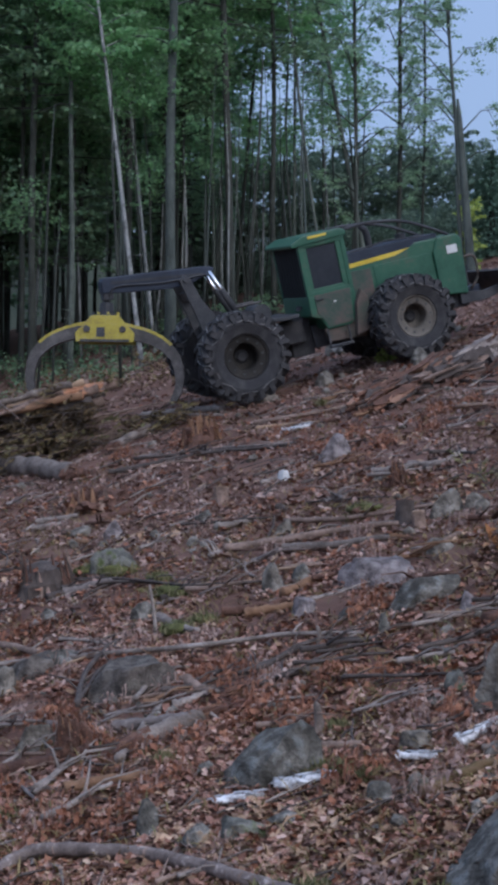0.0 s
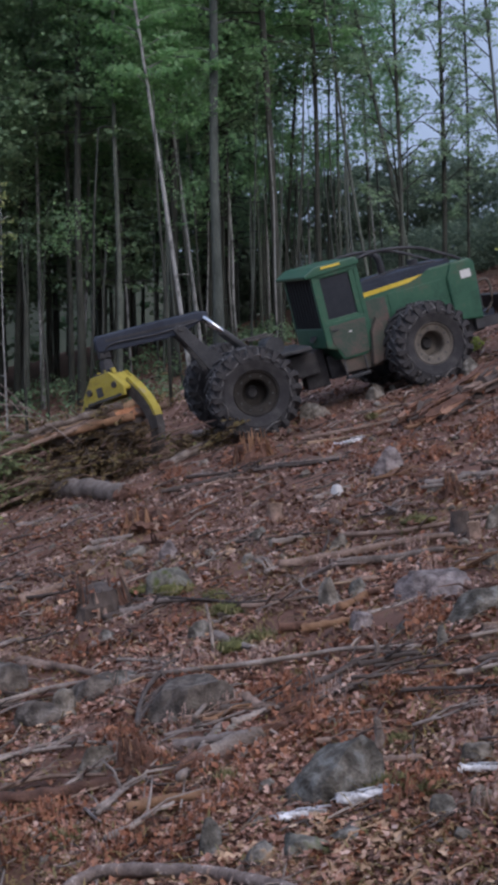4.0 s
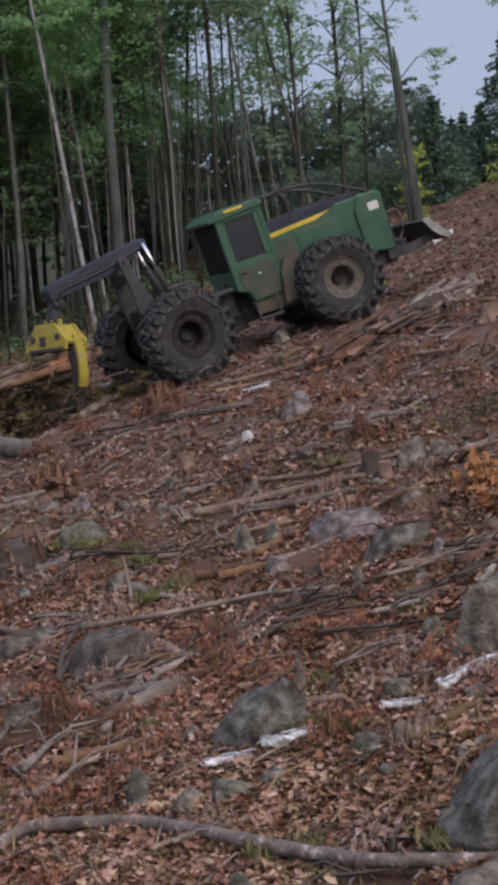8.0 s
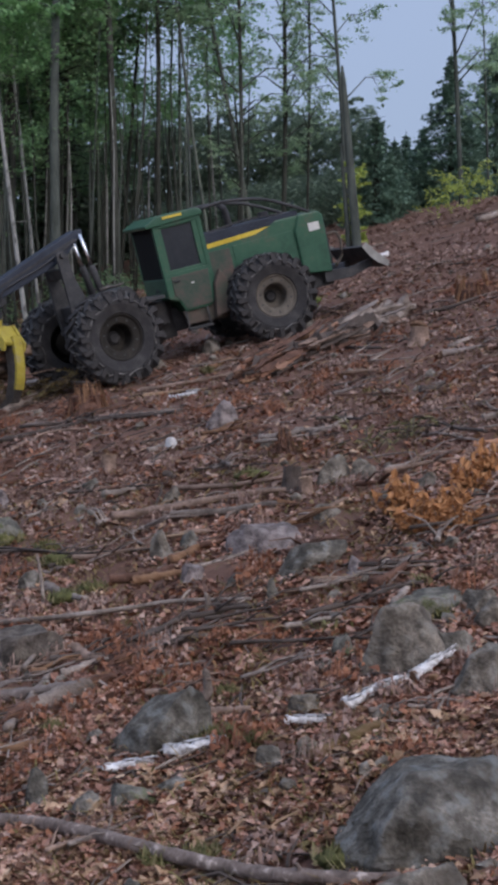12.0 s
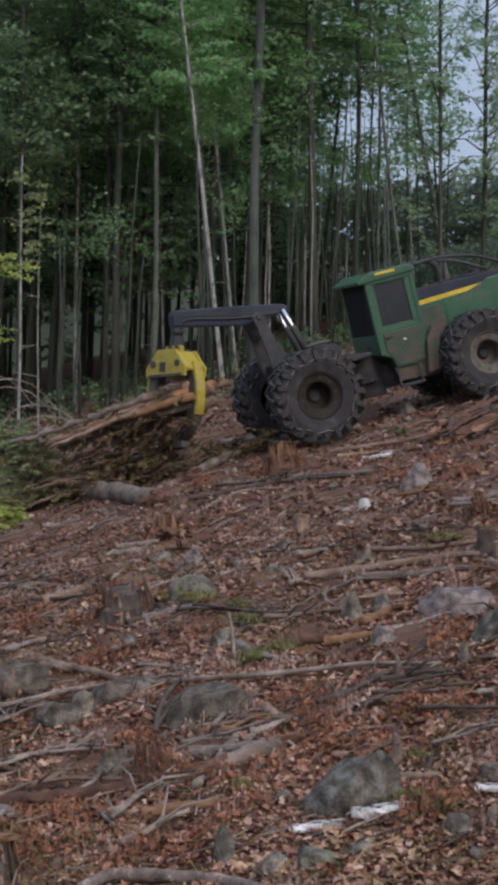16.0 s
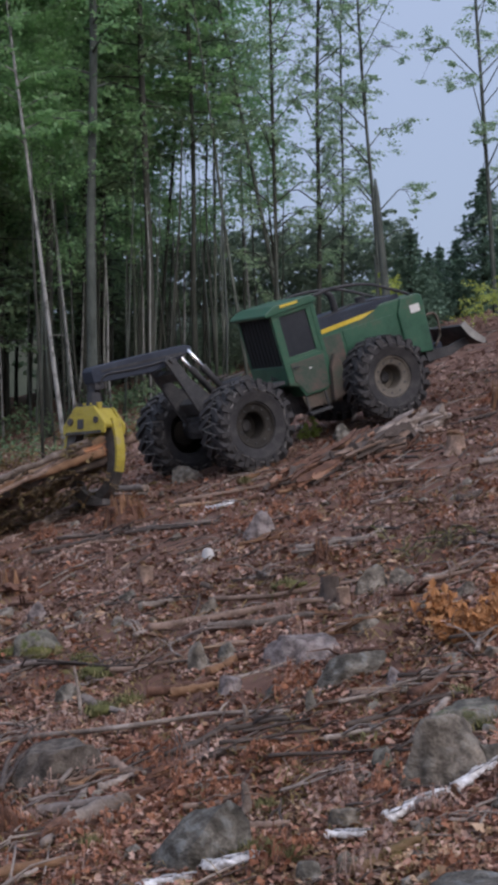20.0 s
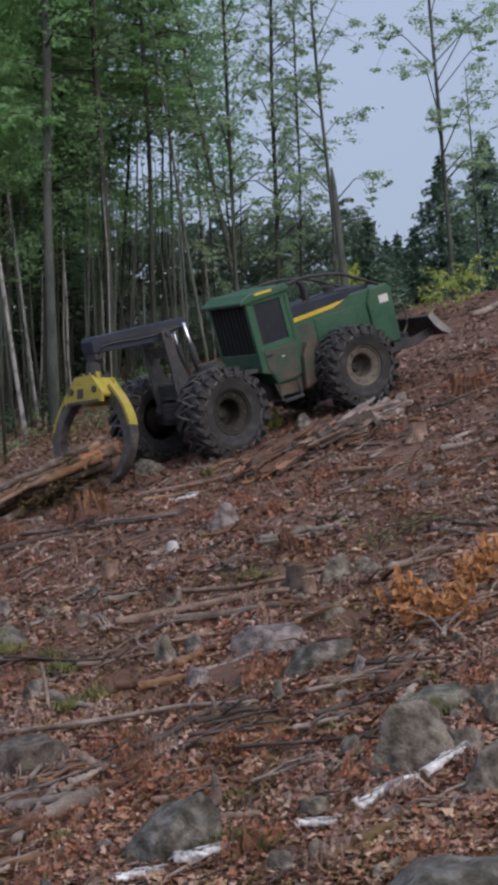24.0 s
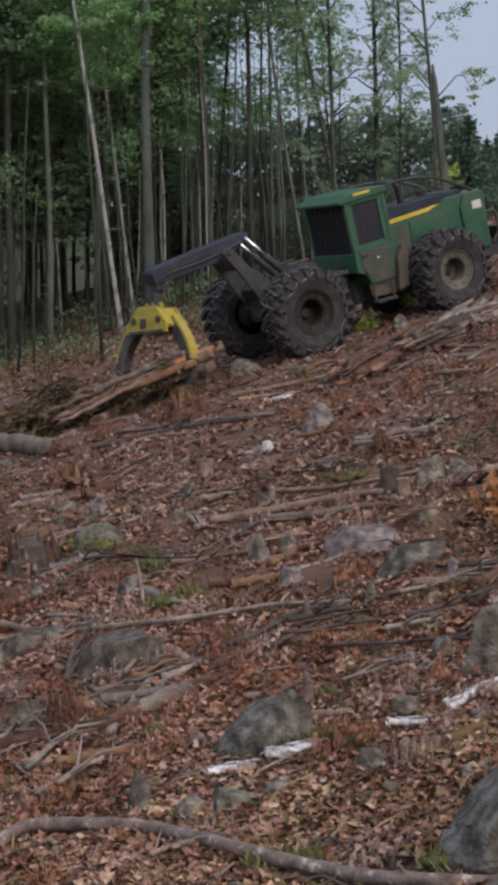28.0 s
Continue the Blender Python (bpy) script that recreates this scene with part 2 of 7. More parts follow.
M["rock_mossy"] = stone_shader("mossy_stone", [(0.057, 0.0515, 0.0382), (0.104, 0.0966, 0.0765), (0.142, 0.133, 0.106), (0.19, 0.179, 0.153)], (.075, .095, .02), .9)
M["rock_rust"] = stone_shader("lichen_stone", [(.08, .078, .075), (.14, .135, .128), (.2, .19, .175), (.25, .235, .21)], (.36, .19, .06), .9)
M["white"] = shader("quartz", [(.25, .24, .24), (.38, .37, .37), (.48, .47, .46)], .7, 5, 40, .3)
M["bark"] = shader("brown_bark", [(.04, .027, .021), (.12, .085, .066), (.22, .155, .122)], .95, 3.2, 26, 1)
M["grey"] = shader("grey_bark", [(0.043, 0.0344, 0.031), (0.107, 0.0877, 0.08), (0.189, 0.159, 0.146)], .95, 3.2, 26, .9)
M["dark"] = shader("dark_bark", [(.026, .021, .019), (.052, .041, .036), (.09, .072, .063)], .95, 6, 60, .9)
M["pale"] = shader("weathered_wood", [(0.0462, 0.0353, 0.0286), (0.101, 0.0798, 0.0672), (0.16, 0.13, 0.111), (0.252, 0.21, 0.183)], .9, 3.2, 30, .7)
M["tan"] = shader("fresh_wood", [(.1, .062, .04), (.2, .128, .082), (.33, .225, .145)], .85, 6, 60, .5)
M["orange"] = shader("orange_wood", [(.25, .1, .05), (.42, .18, .092), (.5, .26, .15)], .85, 6, 60, .5)
M["greylog"] = shader("old_grey_bark", [(.035, .027, .022), (.075, .058, .049), (.125, .1, .087), (.175, .143, .122)], .95, 5, 40, 1)
M["fibre"] = shader("fibrous_rotten_wood", [(.09, .045, .025), (.17, .085, .045), (.25, .14, .08)], .95, 8, 60, .8, stretch=(1, 1, .2))
M["orange2"] = shader("peeled_wood", [(.08, .042, .026), (.14, .075, .043), (.21, .12, .07)], .9, 6, 60, .6)
M["rust"] = shader("rotten_wood", [(.03, .017, .014), (.066, .035, .026), (.12, .066, .048)], .97, 6, 50, 1)
M["moss"] = shader("mossy_bark", [(0.045, 0.048, 0.012), (0.108, 0.088, 0.028), (0.144, 0.096, 0.056)], .97, 6, 50, 1)
M["birch"] = shader("birch_bark", [(0.134, 0.118, 0.109), (0.336, 0.319, 0.311), (0.521, 0.512, 0.521), (0.638, 0.638, 0.655)], .85, 14, 50, .9)
M["burst"] = shader("red_rotten_wood", [(0.04, 0.016, 0.0112), (0.088, 0.036, 0.0224), (0.152, 0.068, 0.0416), (0.208, 0.112, 0.076)], .97, 5, 40, 1, by="object")
M["birchgrey"] = shader("striped_branch_bark", [(0.0222, 0.0162, 0.0143), (0.0399, 0.0294, 0.0257), (0.0644, 0.0477, 0.0415), (0.0833, 0.0639, 0.0563), (0.222, 0.181, 0.162)], .95, 8, 34, .9, spec=.1)
M["trunk_grey"] = shader("grey_trunk", [(0.0183, 0.0222, 0.0206), (0.0361, 0.0432, 0.0395), (0.0553, 0.0659, 0.0596), (0.0724, 0.0852, 0.0758)], .95, 3, 18, .6, stretch=(1, 1, .3))
M["trunk_pale"] = shader("pale_trunk", [(0.0183, 0.0213, 0.018), (0.0393, 0.0456, 0.0381), (0.0679, 0.0788, 0.0655), (0.0998, 0.114, 0.0951)], .95, 3, 18, .5, stretch=(1, 1, .35))
M["trunk_dark"] = shader("dark_trunk", [(0.0139, 0.0155, 0.013), (0.0268, 0.0293, 0.024), (0.0482, 0.0524, 0.0435)], .95, 3, 18, .7, stretch=(1, 1, .3))
M["trunk_birch"] = shader("white_birch_trunk", [(0.036, 0.0369, 0.0351), (0.09, 0.0918, 0.0864), (0.306, 0.31, 0.297), (0.396, 0.401, 0.387), (0.225, 0.23, 0.221)], .85, 3.2, 11, .4, stretch=(1, 1, .55))
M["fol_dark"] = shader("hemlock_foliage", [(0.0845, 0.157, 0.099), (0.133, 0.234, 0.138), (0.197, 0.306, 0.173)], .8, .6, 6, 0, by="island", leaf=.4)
M["fol_mid"] = shader("forest_foliage", [(0.151, 0.286, 0.143), (0.224, 0.398, 0.196), (0.302, 0.504, 0.246)], .75, .6, 6, 0, by="island", leaf=.7)
# paler grey-green: the haze of distance is mixed into the leaf colour
M["fol_haze"] = shader("far_foliage_haze_tint", [(.1, .15, .115), (.14, .2, .15), (.185, .25, .185)], .8, .6, 6, 0, by="island", leaf=.4)
M["fol_light"] = shader("spring_foliage", [(0.201, 0.314, 0.185), (0.279, 0.417, 0.256), (0.371, 0.522, 0.325)], .7, .6, 6, 0, by="island", leaf=.6)
M["fol_yellow"] = shader("yellow_green_foliage", [(0.195, 0.285, 0.06), (0.33, 0.45, 0.105), (0.45, 0.54, 0.15)], .7, 1, 8, 0, by="island", leaf=.4)
M["fol_fir"] = shader("fir_foliage", [(0.106, 0.183, 0.141), (0.13, 0.218, 0.166), (0.155, 0.251, 0.189)], .8, .6, 6, 0, by="island", leaf=.2)
M["fol_bough"] = shader("fir_bough", [(0.134, 0.202, 0.0896), (0.224, 0.302, 0.123), (0.336, 0.392, 0.157)], .8, 1, 8, 0, by="island", leaf=.5)
M["endwood"] = shader("torn_wood_end", [(.07, .038, .026), (.13, .072, .046), (.2, .115, .072)], .9, 9, 60, .6)
M["fol_soft"] = shader("grey_green_fir", [(0.155, 0.232, 0.129), (0.249, 0.342, 0.183), (0.356, 0.44, 0.226)], .8, 1, 8, 0, by="island", leaf=.5)
M["crushed"] = shader("crushed_boughs", [(0.0322, 0.0247, 0.0145), (0.0633, 0.0456, 0.0238), (0.109, 0.076, 0.0391)], .9, 2, 10, 0, by="island")
M["withered"] = shader("withered_boughs", [(0.0406, 0.0246, 0.014), (0.0896, 0.0527, 0.0278), (0.138, 0.0842, 0.0418), (0.162, 0.12, 0.0556)], .85, 2, 10, 0, by="island")
M["grass"] = shader("dull_grass", [(.06, .072, .025), (.115, .125, .045), (.18, .17, .08)], .85, 2, 10, 0, by="island")
M["moss_ground"] = shader("ground_moss", [(.035, .034, .012), (.06, .064, .018), (.1, .1, .035)], .98, 8, 60, 1)
M["green"] = shader("dusty_green_paint", [(.006, .062, .034), (.01, .088, .048), (.015, .108, .058), (.036, .1, .062)], .45, 1.6, 12, .08, spec=.4)
M["green_dirty"] = shader("muddy_green_paint", [(.016, .068, .044), (.032, .08, .056), (.055, .082, .063), (.085, .088, .073)], .8, 2.4, 16, .2)
M["green_mud"] = shader("mud_over_green_paint", [(0.0345, 0.0621, 0.0469), (0.0552, 0.0662, 0.0524), (0.0759, 0.0718, 0.0593), (0.103, 0.0911, 0.0759)], .9, 3, 20, .4)
M["yellow"] = shader("yellow_paint", [(.42, .3, .02), (.58, .43, .03), (.62, .48, .06)], .5, 3, 20, .08)
M["yellow_worn"] = shader("scuffed_yellow_paint", [(.22, .17, .03), (.4, .32, .015), (.5, .41, .02), (.36, .3, .07)], .55, 3, 24, .15)
M["black"] = shader("black_paint", [(.012, .013, .016), (.025, .027, .032), (.045, .046, .05)], .6, 3, 20, .1)
M["slate"] = shader("dark_blue_grey_paint", [(0.0129, 0.0173, 0.0281), (0.0194, 0.0259, 0.0421), (0.0302, 0.0388, 0.0582)], .6, 2, 18, .1)
M["rubber"] = shader("dusty_rubber", [(0.0143, 0.0149, 0.0178), (0.0239, 0.0244, 0.0278), (0.0476, 0.0468, 0.0491)], .9, 4, 30, .3)
# rear rims: dust and mud, with their shade put into the darker colour
M["rim"] = shader("shaded_dusty_rim", [(0.00839, 0.00819, 0.00754), (0.0137, 0.0131, 0.012), (0.0272, 0.0246, 0.0213)], .8, 4, 30, .2)
M["rim_light"] = shader("dusty_beige_rim", [(0.0552, 0.0497, 0.0432), (0.092, 0.0837, 0.0718), (0.138, 0.124, 0.106)], .8, 4, 30, .2)
M["frame"] = shader("greasy_steel", [(0.0167, 0.0184, 0.0218), (0.0299, 0.0331, 0.0383), (0.0633, 0.0642, 0.0675)], .75, 4, 30, .3)
M["steel"] = shader("worn_steel", [(0.0186, 0.0174, 0.0174), (0.0403, 0.0372, 0.036), (0.093, 0.0868, 0.0837)], .6, 5, 30, .2, metal=.3)
M["bare"] = shader("polished_blade_steel", [(.12, .12, .12), (.2, .2, .2), (.3, .3, .29)], .5, 4, 30, .2, metal=.3)
M["chain"] = shader("dull_chain_steel", [(0.051, 0.05, 0.049), (0.0918, 0.0898, 0.0877), (0.173, 0.168, 0.163)], .65, 9, 40, .2, metal=.3)
M["chrome"] = shader("chrome_rod", [(.55, .56, .58), (.7, .71, .73)], .18, 4, 20, 0, metal=1)
M["glass"] = shader("dark_cab_glass", [(.016, .02, .026), (.03, .036, .044)], .14, 2, 10, 0, spec=.35)
M["screen"] = shader("cab_mesh_screen", [(0.0078, 0.0091, 0.0104), (0.0182, 0.0195, 0.0208)], .7, 60, 160, .4)
M["label"] = shader("white_decal", [(.5, .52, .52), (.62, .63, .62)], .6, 4, 30, 0)

# glows faintly, so gaps in the far woods look hazed, not black
M["haze_glow"] = shader("glowing_far_haze", [(.036, .048, .043), (.048, .062, .053), (.066, .079, .065)], .95, .25, 2.5, 0)
for node in [M["haze_glow"].node_tree.nodes["Principled BSDF"]]:
    M["haze_glow"].node_tree.links.new(node.inputs["Base Color"].links[0].from_socket, node.inputs["Emission Color"])
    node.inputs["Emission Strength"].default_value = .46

# ---- building helpers ----
def part(name, bm, material, parent=None, label="", smooth=False):
    me = bpy.data.meshes.new(name)
    bm.to_mesh(me)
    bm.free()
    me.materials.append(material)
    if smooth:
        me.polygons.foreach_set("use_smooth", [True] * len(me.polygons))
    ob = new(name, me)
    if parent:
        ob.parent = parent
    return tagged(ob, label) if label else ob


def raw_mesh(name, verts, faces, material, parent=None, smooth=False):
    me = bpy.data.meshes.new(name)
    me.from_pydata(verts if isinstance(verts, list) else verts.tolist(), [], faces if isinstance(faces, list) else faces.tolist())
    me.materials.append(material)
    if smooth:
        me.polygons.foreach_set("use_smooth", [True] * len(me.polygons))
    ob = new(name, me)
    if parent:
        ob.parent = parent
    return ob


def box(bm, c, s, m=None, bevel=0.0):
    """A box at c of size s, turned by m about its middle, with bevelled edges."""
    t = Matrix.Translation(c) @ (m if m else Matrix.Identity(4)) @ Matrix.Diagonal((*s, 1))
    r = bmesh.ops.create_cube(bm, size=1, matrix=t)
    if bevel:
        ed = list({e for v in r["verts"] for e in v.link_edges})
        bmesh.ops.bevel(bm, geom=ed, offset=bevel, segments=2, affect="EDGES", profile=0.6)


def plate(bm, outline, y0, y1, bevel=0.0):
    """An outline in x and z, pulled from y0 to y1."""
    a = [bm.verts.new((x, y0, z)) for x, z in outline]
    b = [bm.verts.new((x, y1, z)) for x, z in outline]
    fs = [bm.faces.new(a), bm.faces.new(b[::-1])]
    for i in range(len(a)):
        j = (i + 1) % len(a)
        fs.append(bm.faces.new((a[j], a[i], b[i], b[j])))
    bmesh.ops.recalc_face_normals(bm, faces=fs)
    if bevel:
        bmesh.ops.bevel(bm, geom=list({e for f in fs for e in f.edges}), offset=bevel, segments=2, affect="EDGES", profile=0.6)


def tube(bm, pts, radii, sides=8, rough=0.0, seed=0, cap=True):
    """A tapered tube along pts, uneven by rough."""
    pts = [Vector(p) for p in pts]
    rng = random.Random(seed)
    ph = [rng.uniform(0, 6.28) for _ in range(4)]
    rings = []
    up = Vector((0.13, 0.07, 1)).normalized()
    for i, p in enumerate(pts):
        d = (pts[min(i + 1, len(pts) - 1)] - pts[max(i - 1, 0)]).normalized()
        side = d.cross(up)
        if side.length < 0.2:
            side = d.cross(Vector((1, 0, 0)))
        side.normalize()
        other = side.cross(d)
        ring = []
        for k in range(sides):
            a = 2 * math.pi * k / sides
            r = radii[i] * (1 + rough * (math.sin(2 * a + ph[0] + i * .9) * .5 + math.sin(3 * a + ph[1] + i * 1.7) * .5 + rng.uniform(-.4, .4)))
            ring.append(bm.verts.new(p + (side * math.cos(a) + other * math.sin(a)) * r))
        rings.append(ring)
    for a, b in zip(rings, rings[1:]):
        for k in range(sides):
            bm.faces.new((a[k], a[(k + 1) % sides], b[(k + 1) % sides], b[k]))
    if cap:
        bm.faces.new(rings[0][::-1])
        bm.faces.new(rings[-1])


def smooth_line(pts, n):
    """n points along a gentle curve through pts."""
    pts = [Vector(p) for p in pts]
    out = []
    for i in range(n):
        u = i / (n - 1) * (len(pts) - 1)
        k = min(int(u), len(pts) - 2)
        f = u - k
        p0, p1, p2, p3 = pts[max(k - 1, 0)], pts[k], pts[k + 1], pts[min(k + 2, len(pts) - 1)]
        out.append(0.5 * ((2 * p1) + (p2 - p0) * f + (2 * p0 - 5 * p1 + 4 * p2 - p3) * f * f + (3 * p1 - p0 - 3 * p2 + p3) * f ** 3))
    return out


# ---- the hillside ----
UP = Vector((0.802, 0.597))


def plain(x, y):
    u = UP.x * x + UP.y * y
    over = max(0.0, u - 43.0)
    under = max(0.0, -20.0 - u)
    cut = over - 6.0 * (1 - math.exp(-over / 6.0)) if over else 0.0
    low = under - 10.0 * (1 - math.exp(-under / 10.0)) if under else 0.0
    return 0.736 + 0.2581 * x + 0.1923 * y - 0.3218 * cut + 0.3218 * low


def ground(x, y):
    n = noise.noise(Vector((x * .33, y * .33, 1.7))) * .05 + noise.noise(Vector((x * 1.1, y * 1.1, 5.1))) * .03 + noise.noise(Vector((x * 3.1, y * 3.1, 9.4))) * .045 + noise.noise(Vector((x * 7.3, y * 7.3, 2.2))) * .016
    return plain(x, y) + n * (1.0 if y < 80 else 3.0)


def spaced(stops):
    """Coordinates from stop to stop: (start, end, step) rows."""
    v = []
    for a, b, s in stops:
        v += list(np.arange(a, b, s))
    return v + [stops[-1][1]]


xs = spaced([(-400, -60, 34), (-60, -16, 4), (-16, -7, .5), (-7, 6, .11), (6, 16, .4), (16, 60, 4), (60, 400, 34)])
ys = spaced([(-400, -40, 36), (-40, 6, 3), (6, 20, .11), (20, 40, .16), (40, 64, .5), (64, 120, 4), (120, 600, 40)])
gv = [(x, y, ground(x, y)) for y in ys for x in xs]
nx = len(xs)
gf = [(j * nx + i, j * nx + i + 1, (j + 1) * nx + i + 1, (j + 1) * nx + i) for j in range(len(ys) - 1) for i in range(nx - 1)]
tagged(raw_mesh("ground", gv, gf, M["soil"], smooth=True), "logged hillside of brown soil and leaf litter", "ground", kind="structure")

# ---- stones, logs, stumps ----
def sprays(v, f, start, end, count, spread, size, rng, droop=.12):
    """Small leaves along a limb from start to end."""
    start, end = Vector(start), Vector(end)
    for _ in range(count):
        u = rng.uniform(.1, 1.05) ** .7
        p = start.lerp(end, u) + Vector((rng.gauss(0, spread), rng.gauss(0, spread), rng.gauss(-droop * u, spread * .22)))
        s = size * rng.uniform(.5, 1.4)
        m = Euler((rng.gauss(0, .5), rng.gauss(0, .5), rng.uniform(0, 6.28))).to_matrix()
        k = len(v)
        for q in ((-.5, 0, 0), (0, .32, .08), (.55, 0, -.06), (0, -.32, .08)):
            v.append(tuple(p + m @ Vector((q[0] * s, q[1] * s, q[2] * s))))
        f.append((k, k + 1, k + 2, k + 3))


STONE = {"brown": "rock_brown", "dark": "rock_dark", "slab": "rock_dark", "grey": "rock_grey", "red": "rock_red", "mossy": "rock_mossy", "pale": "rock_pale", "rust": "rock_rust", "white": "white", "ramp": "rock_dark"}
STONE_LABEL = {"brown": "low brown flat-topped stone under fallen branches", "dark": "dark grey granite boulder half buried in leaves", "slab": "long dark slab of rock lying tilted on the slope",
               "grey": "grey granite stone bedded in dead leaves", "red": "pinkish grey boulder with a flat top",
               "mossy": "stone with green and brown moss on it", "pale": "pale weathered stone among dead leaves",
               "rust": "rounded stone with an orange lichen patch", "white": "small white quartz stone",
               "ramp": "large dark lichen-spotted boulder with a sloping side"}
made = [0]


def rock(x, y, w, h, kind, rise=0.0, flat=0.3):
    """A broken stone: w wide, h out of the ground; rise lifts its one side, flat planes off its top."""
    made[0] += 1
    rng = random.Random(made[0] * 7 + 3)
    bm = bmesh.new()
    bmesh.ops.create_icosphere(bm, subdivisions=4 if w > .24 else 3, radius=1)
    off = Vector((rng.uniform(0, 50), rng.uniform(0, 50), rng.uniform(0, 50)))
    cuts = [(Vector((rng.uniform(-1, 1), rng.uniform(-1, .4), rng.uniform(-.25, .9))).normalized(), rng.uniform(.6, .84)) for _ in range(9)]
    cuts.append((Vector((-.5 * rise, -.18, 1)).normalized(), 1 - .5 * flat))
    for v in bm.verts:
        p = Vector([math.copysign(abs(c) ** .8, c) for c in v.co])
        for nrm, d in cuts:
            over = p.dot(nrm) - d
            if over > 0:
                p -= nrm * over * .97
        p *= 1 + .13 * noise.noise(v.co * 1.5 + off) + .06 * noise.noise(v.co * 4 + off) + .035 * noise.noise(v.co * 9 + off) + .018 * noise.noise(v.co * 19 + off)
        p.z *= 1 + rise * p.x
        v.co = p
    lo = [min(v.co[k] for v in bm.verts) for k in range(3)]
    hi = [max(v.co[k] for v in bm.verts) for k in range(3)]
    deep = min(w * .78, .85)
    for v in bm.verts:
        c = v.co
        v.co = Vector((((c.x - lo[0]) / (hi[0] - lo[0]) - .5) * w, ((c.y - lo[1]) / (hi[1] - lo[1]) - .5) * deep, c.z / hi[2] * h if c.z > 0 else c.z / -lo[2] * (.4 * h + .06)))
        if kind == "slab":
            v.co = Vector((v.co.x, v.co.y * .6, v.co.z * .55 + .4 * v.co.x))
        if kind == "ramp" and v.co.z > 0:
            side = max(.08, min(1, (v.co.x / w + .5) / .42))
            v.co.z = min(v.co.z * 1.5, h * side + .05 * noise.noise(v.co * 3 + off) + .03 * noise.noise(v.co * 9 + off))
    ob = part("boulder" if w > .5 else "stone", bm, M[STONE[kind]], smooth=True)
    ob.matrix_world = pose(x, y, ground(x, y) + .01, 0, -7, rng.uniform(-10, 10))
    return tagged(ob, STONE_LABEL[kind], "boulder" if w > .5 else "stone", "stones on the slope")


WOOD_LABEL = {"orange2": "peeled orange-brown log lying on the slope", "greylog": "thick old grey log with a torn end on the slope", "bark": "brown-barked fallen log lying on leaf litter", "grey": "grey barked log lying on leaf litter", "tan": "split piece of fresh tan wood on the ground",
              "pale": "bleached bare branch lying on the slope", "dark": "thin dark branch lying on the slope", "rust": "rotten red-brown log crumbling on the slope",
              "orange": "orange-brown peeled log on the slope", "moss": "mossy rotting log among leaves", "birch": "short piece of white birch log with peeling bark",
              "birchgrey": "long crooked grey branch with pale bark bands"}


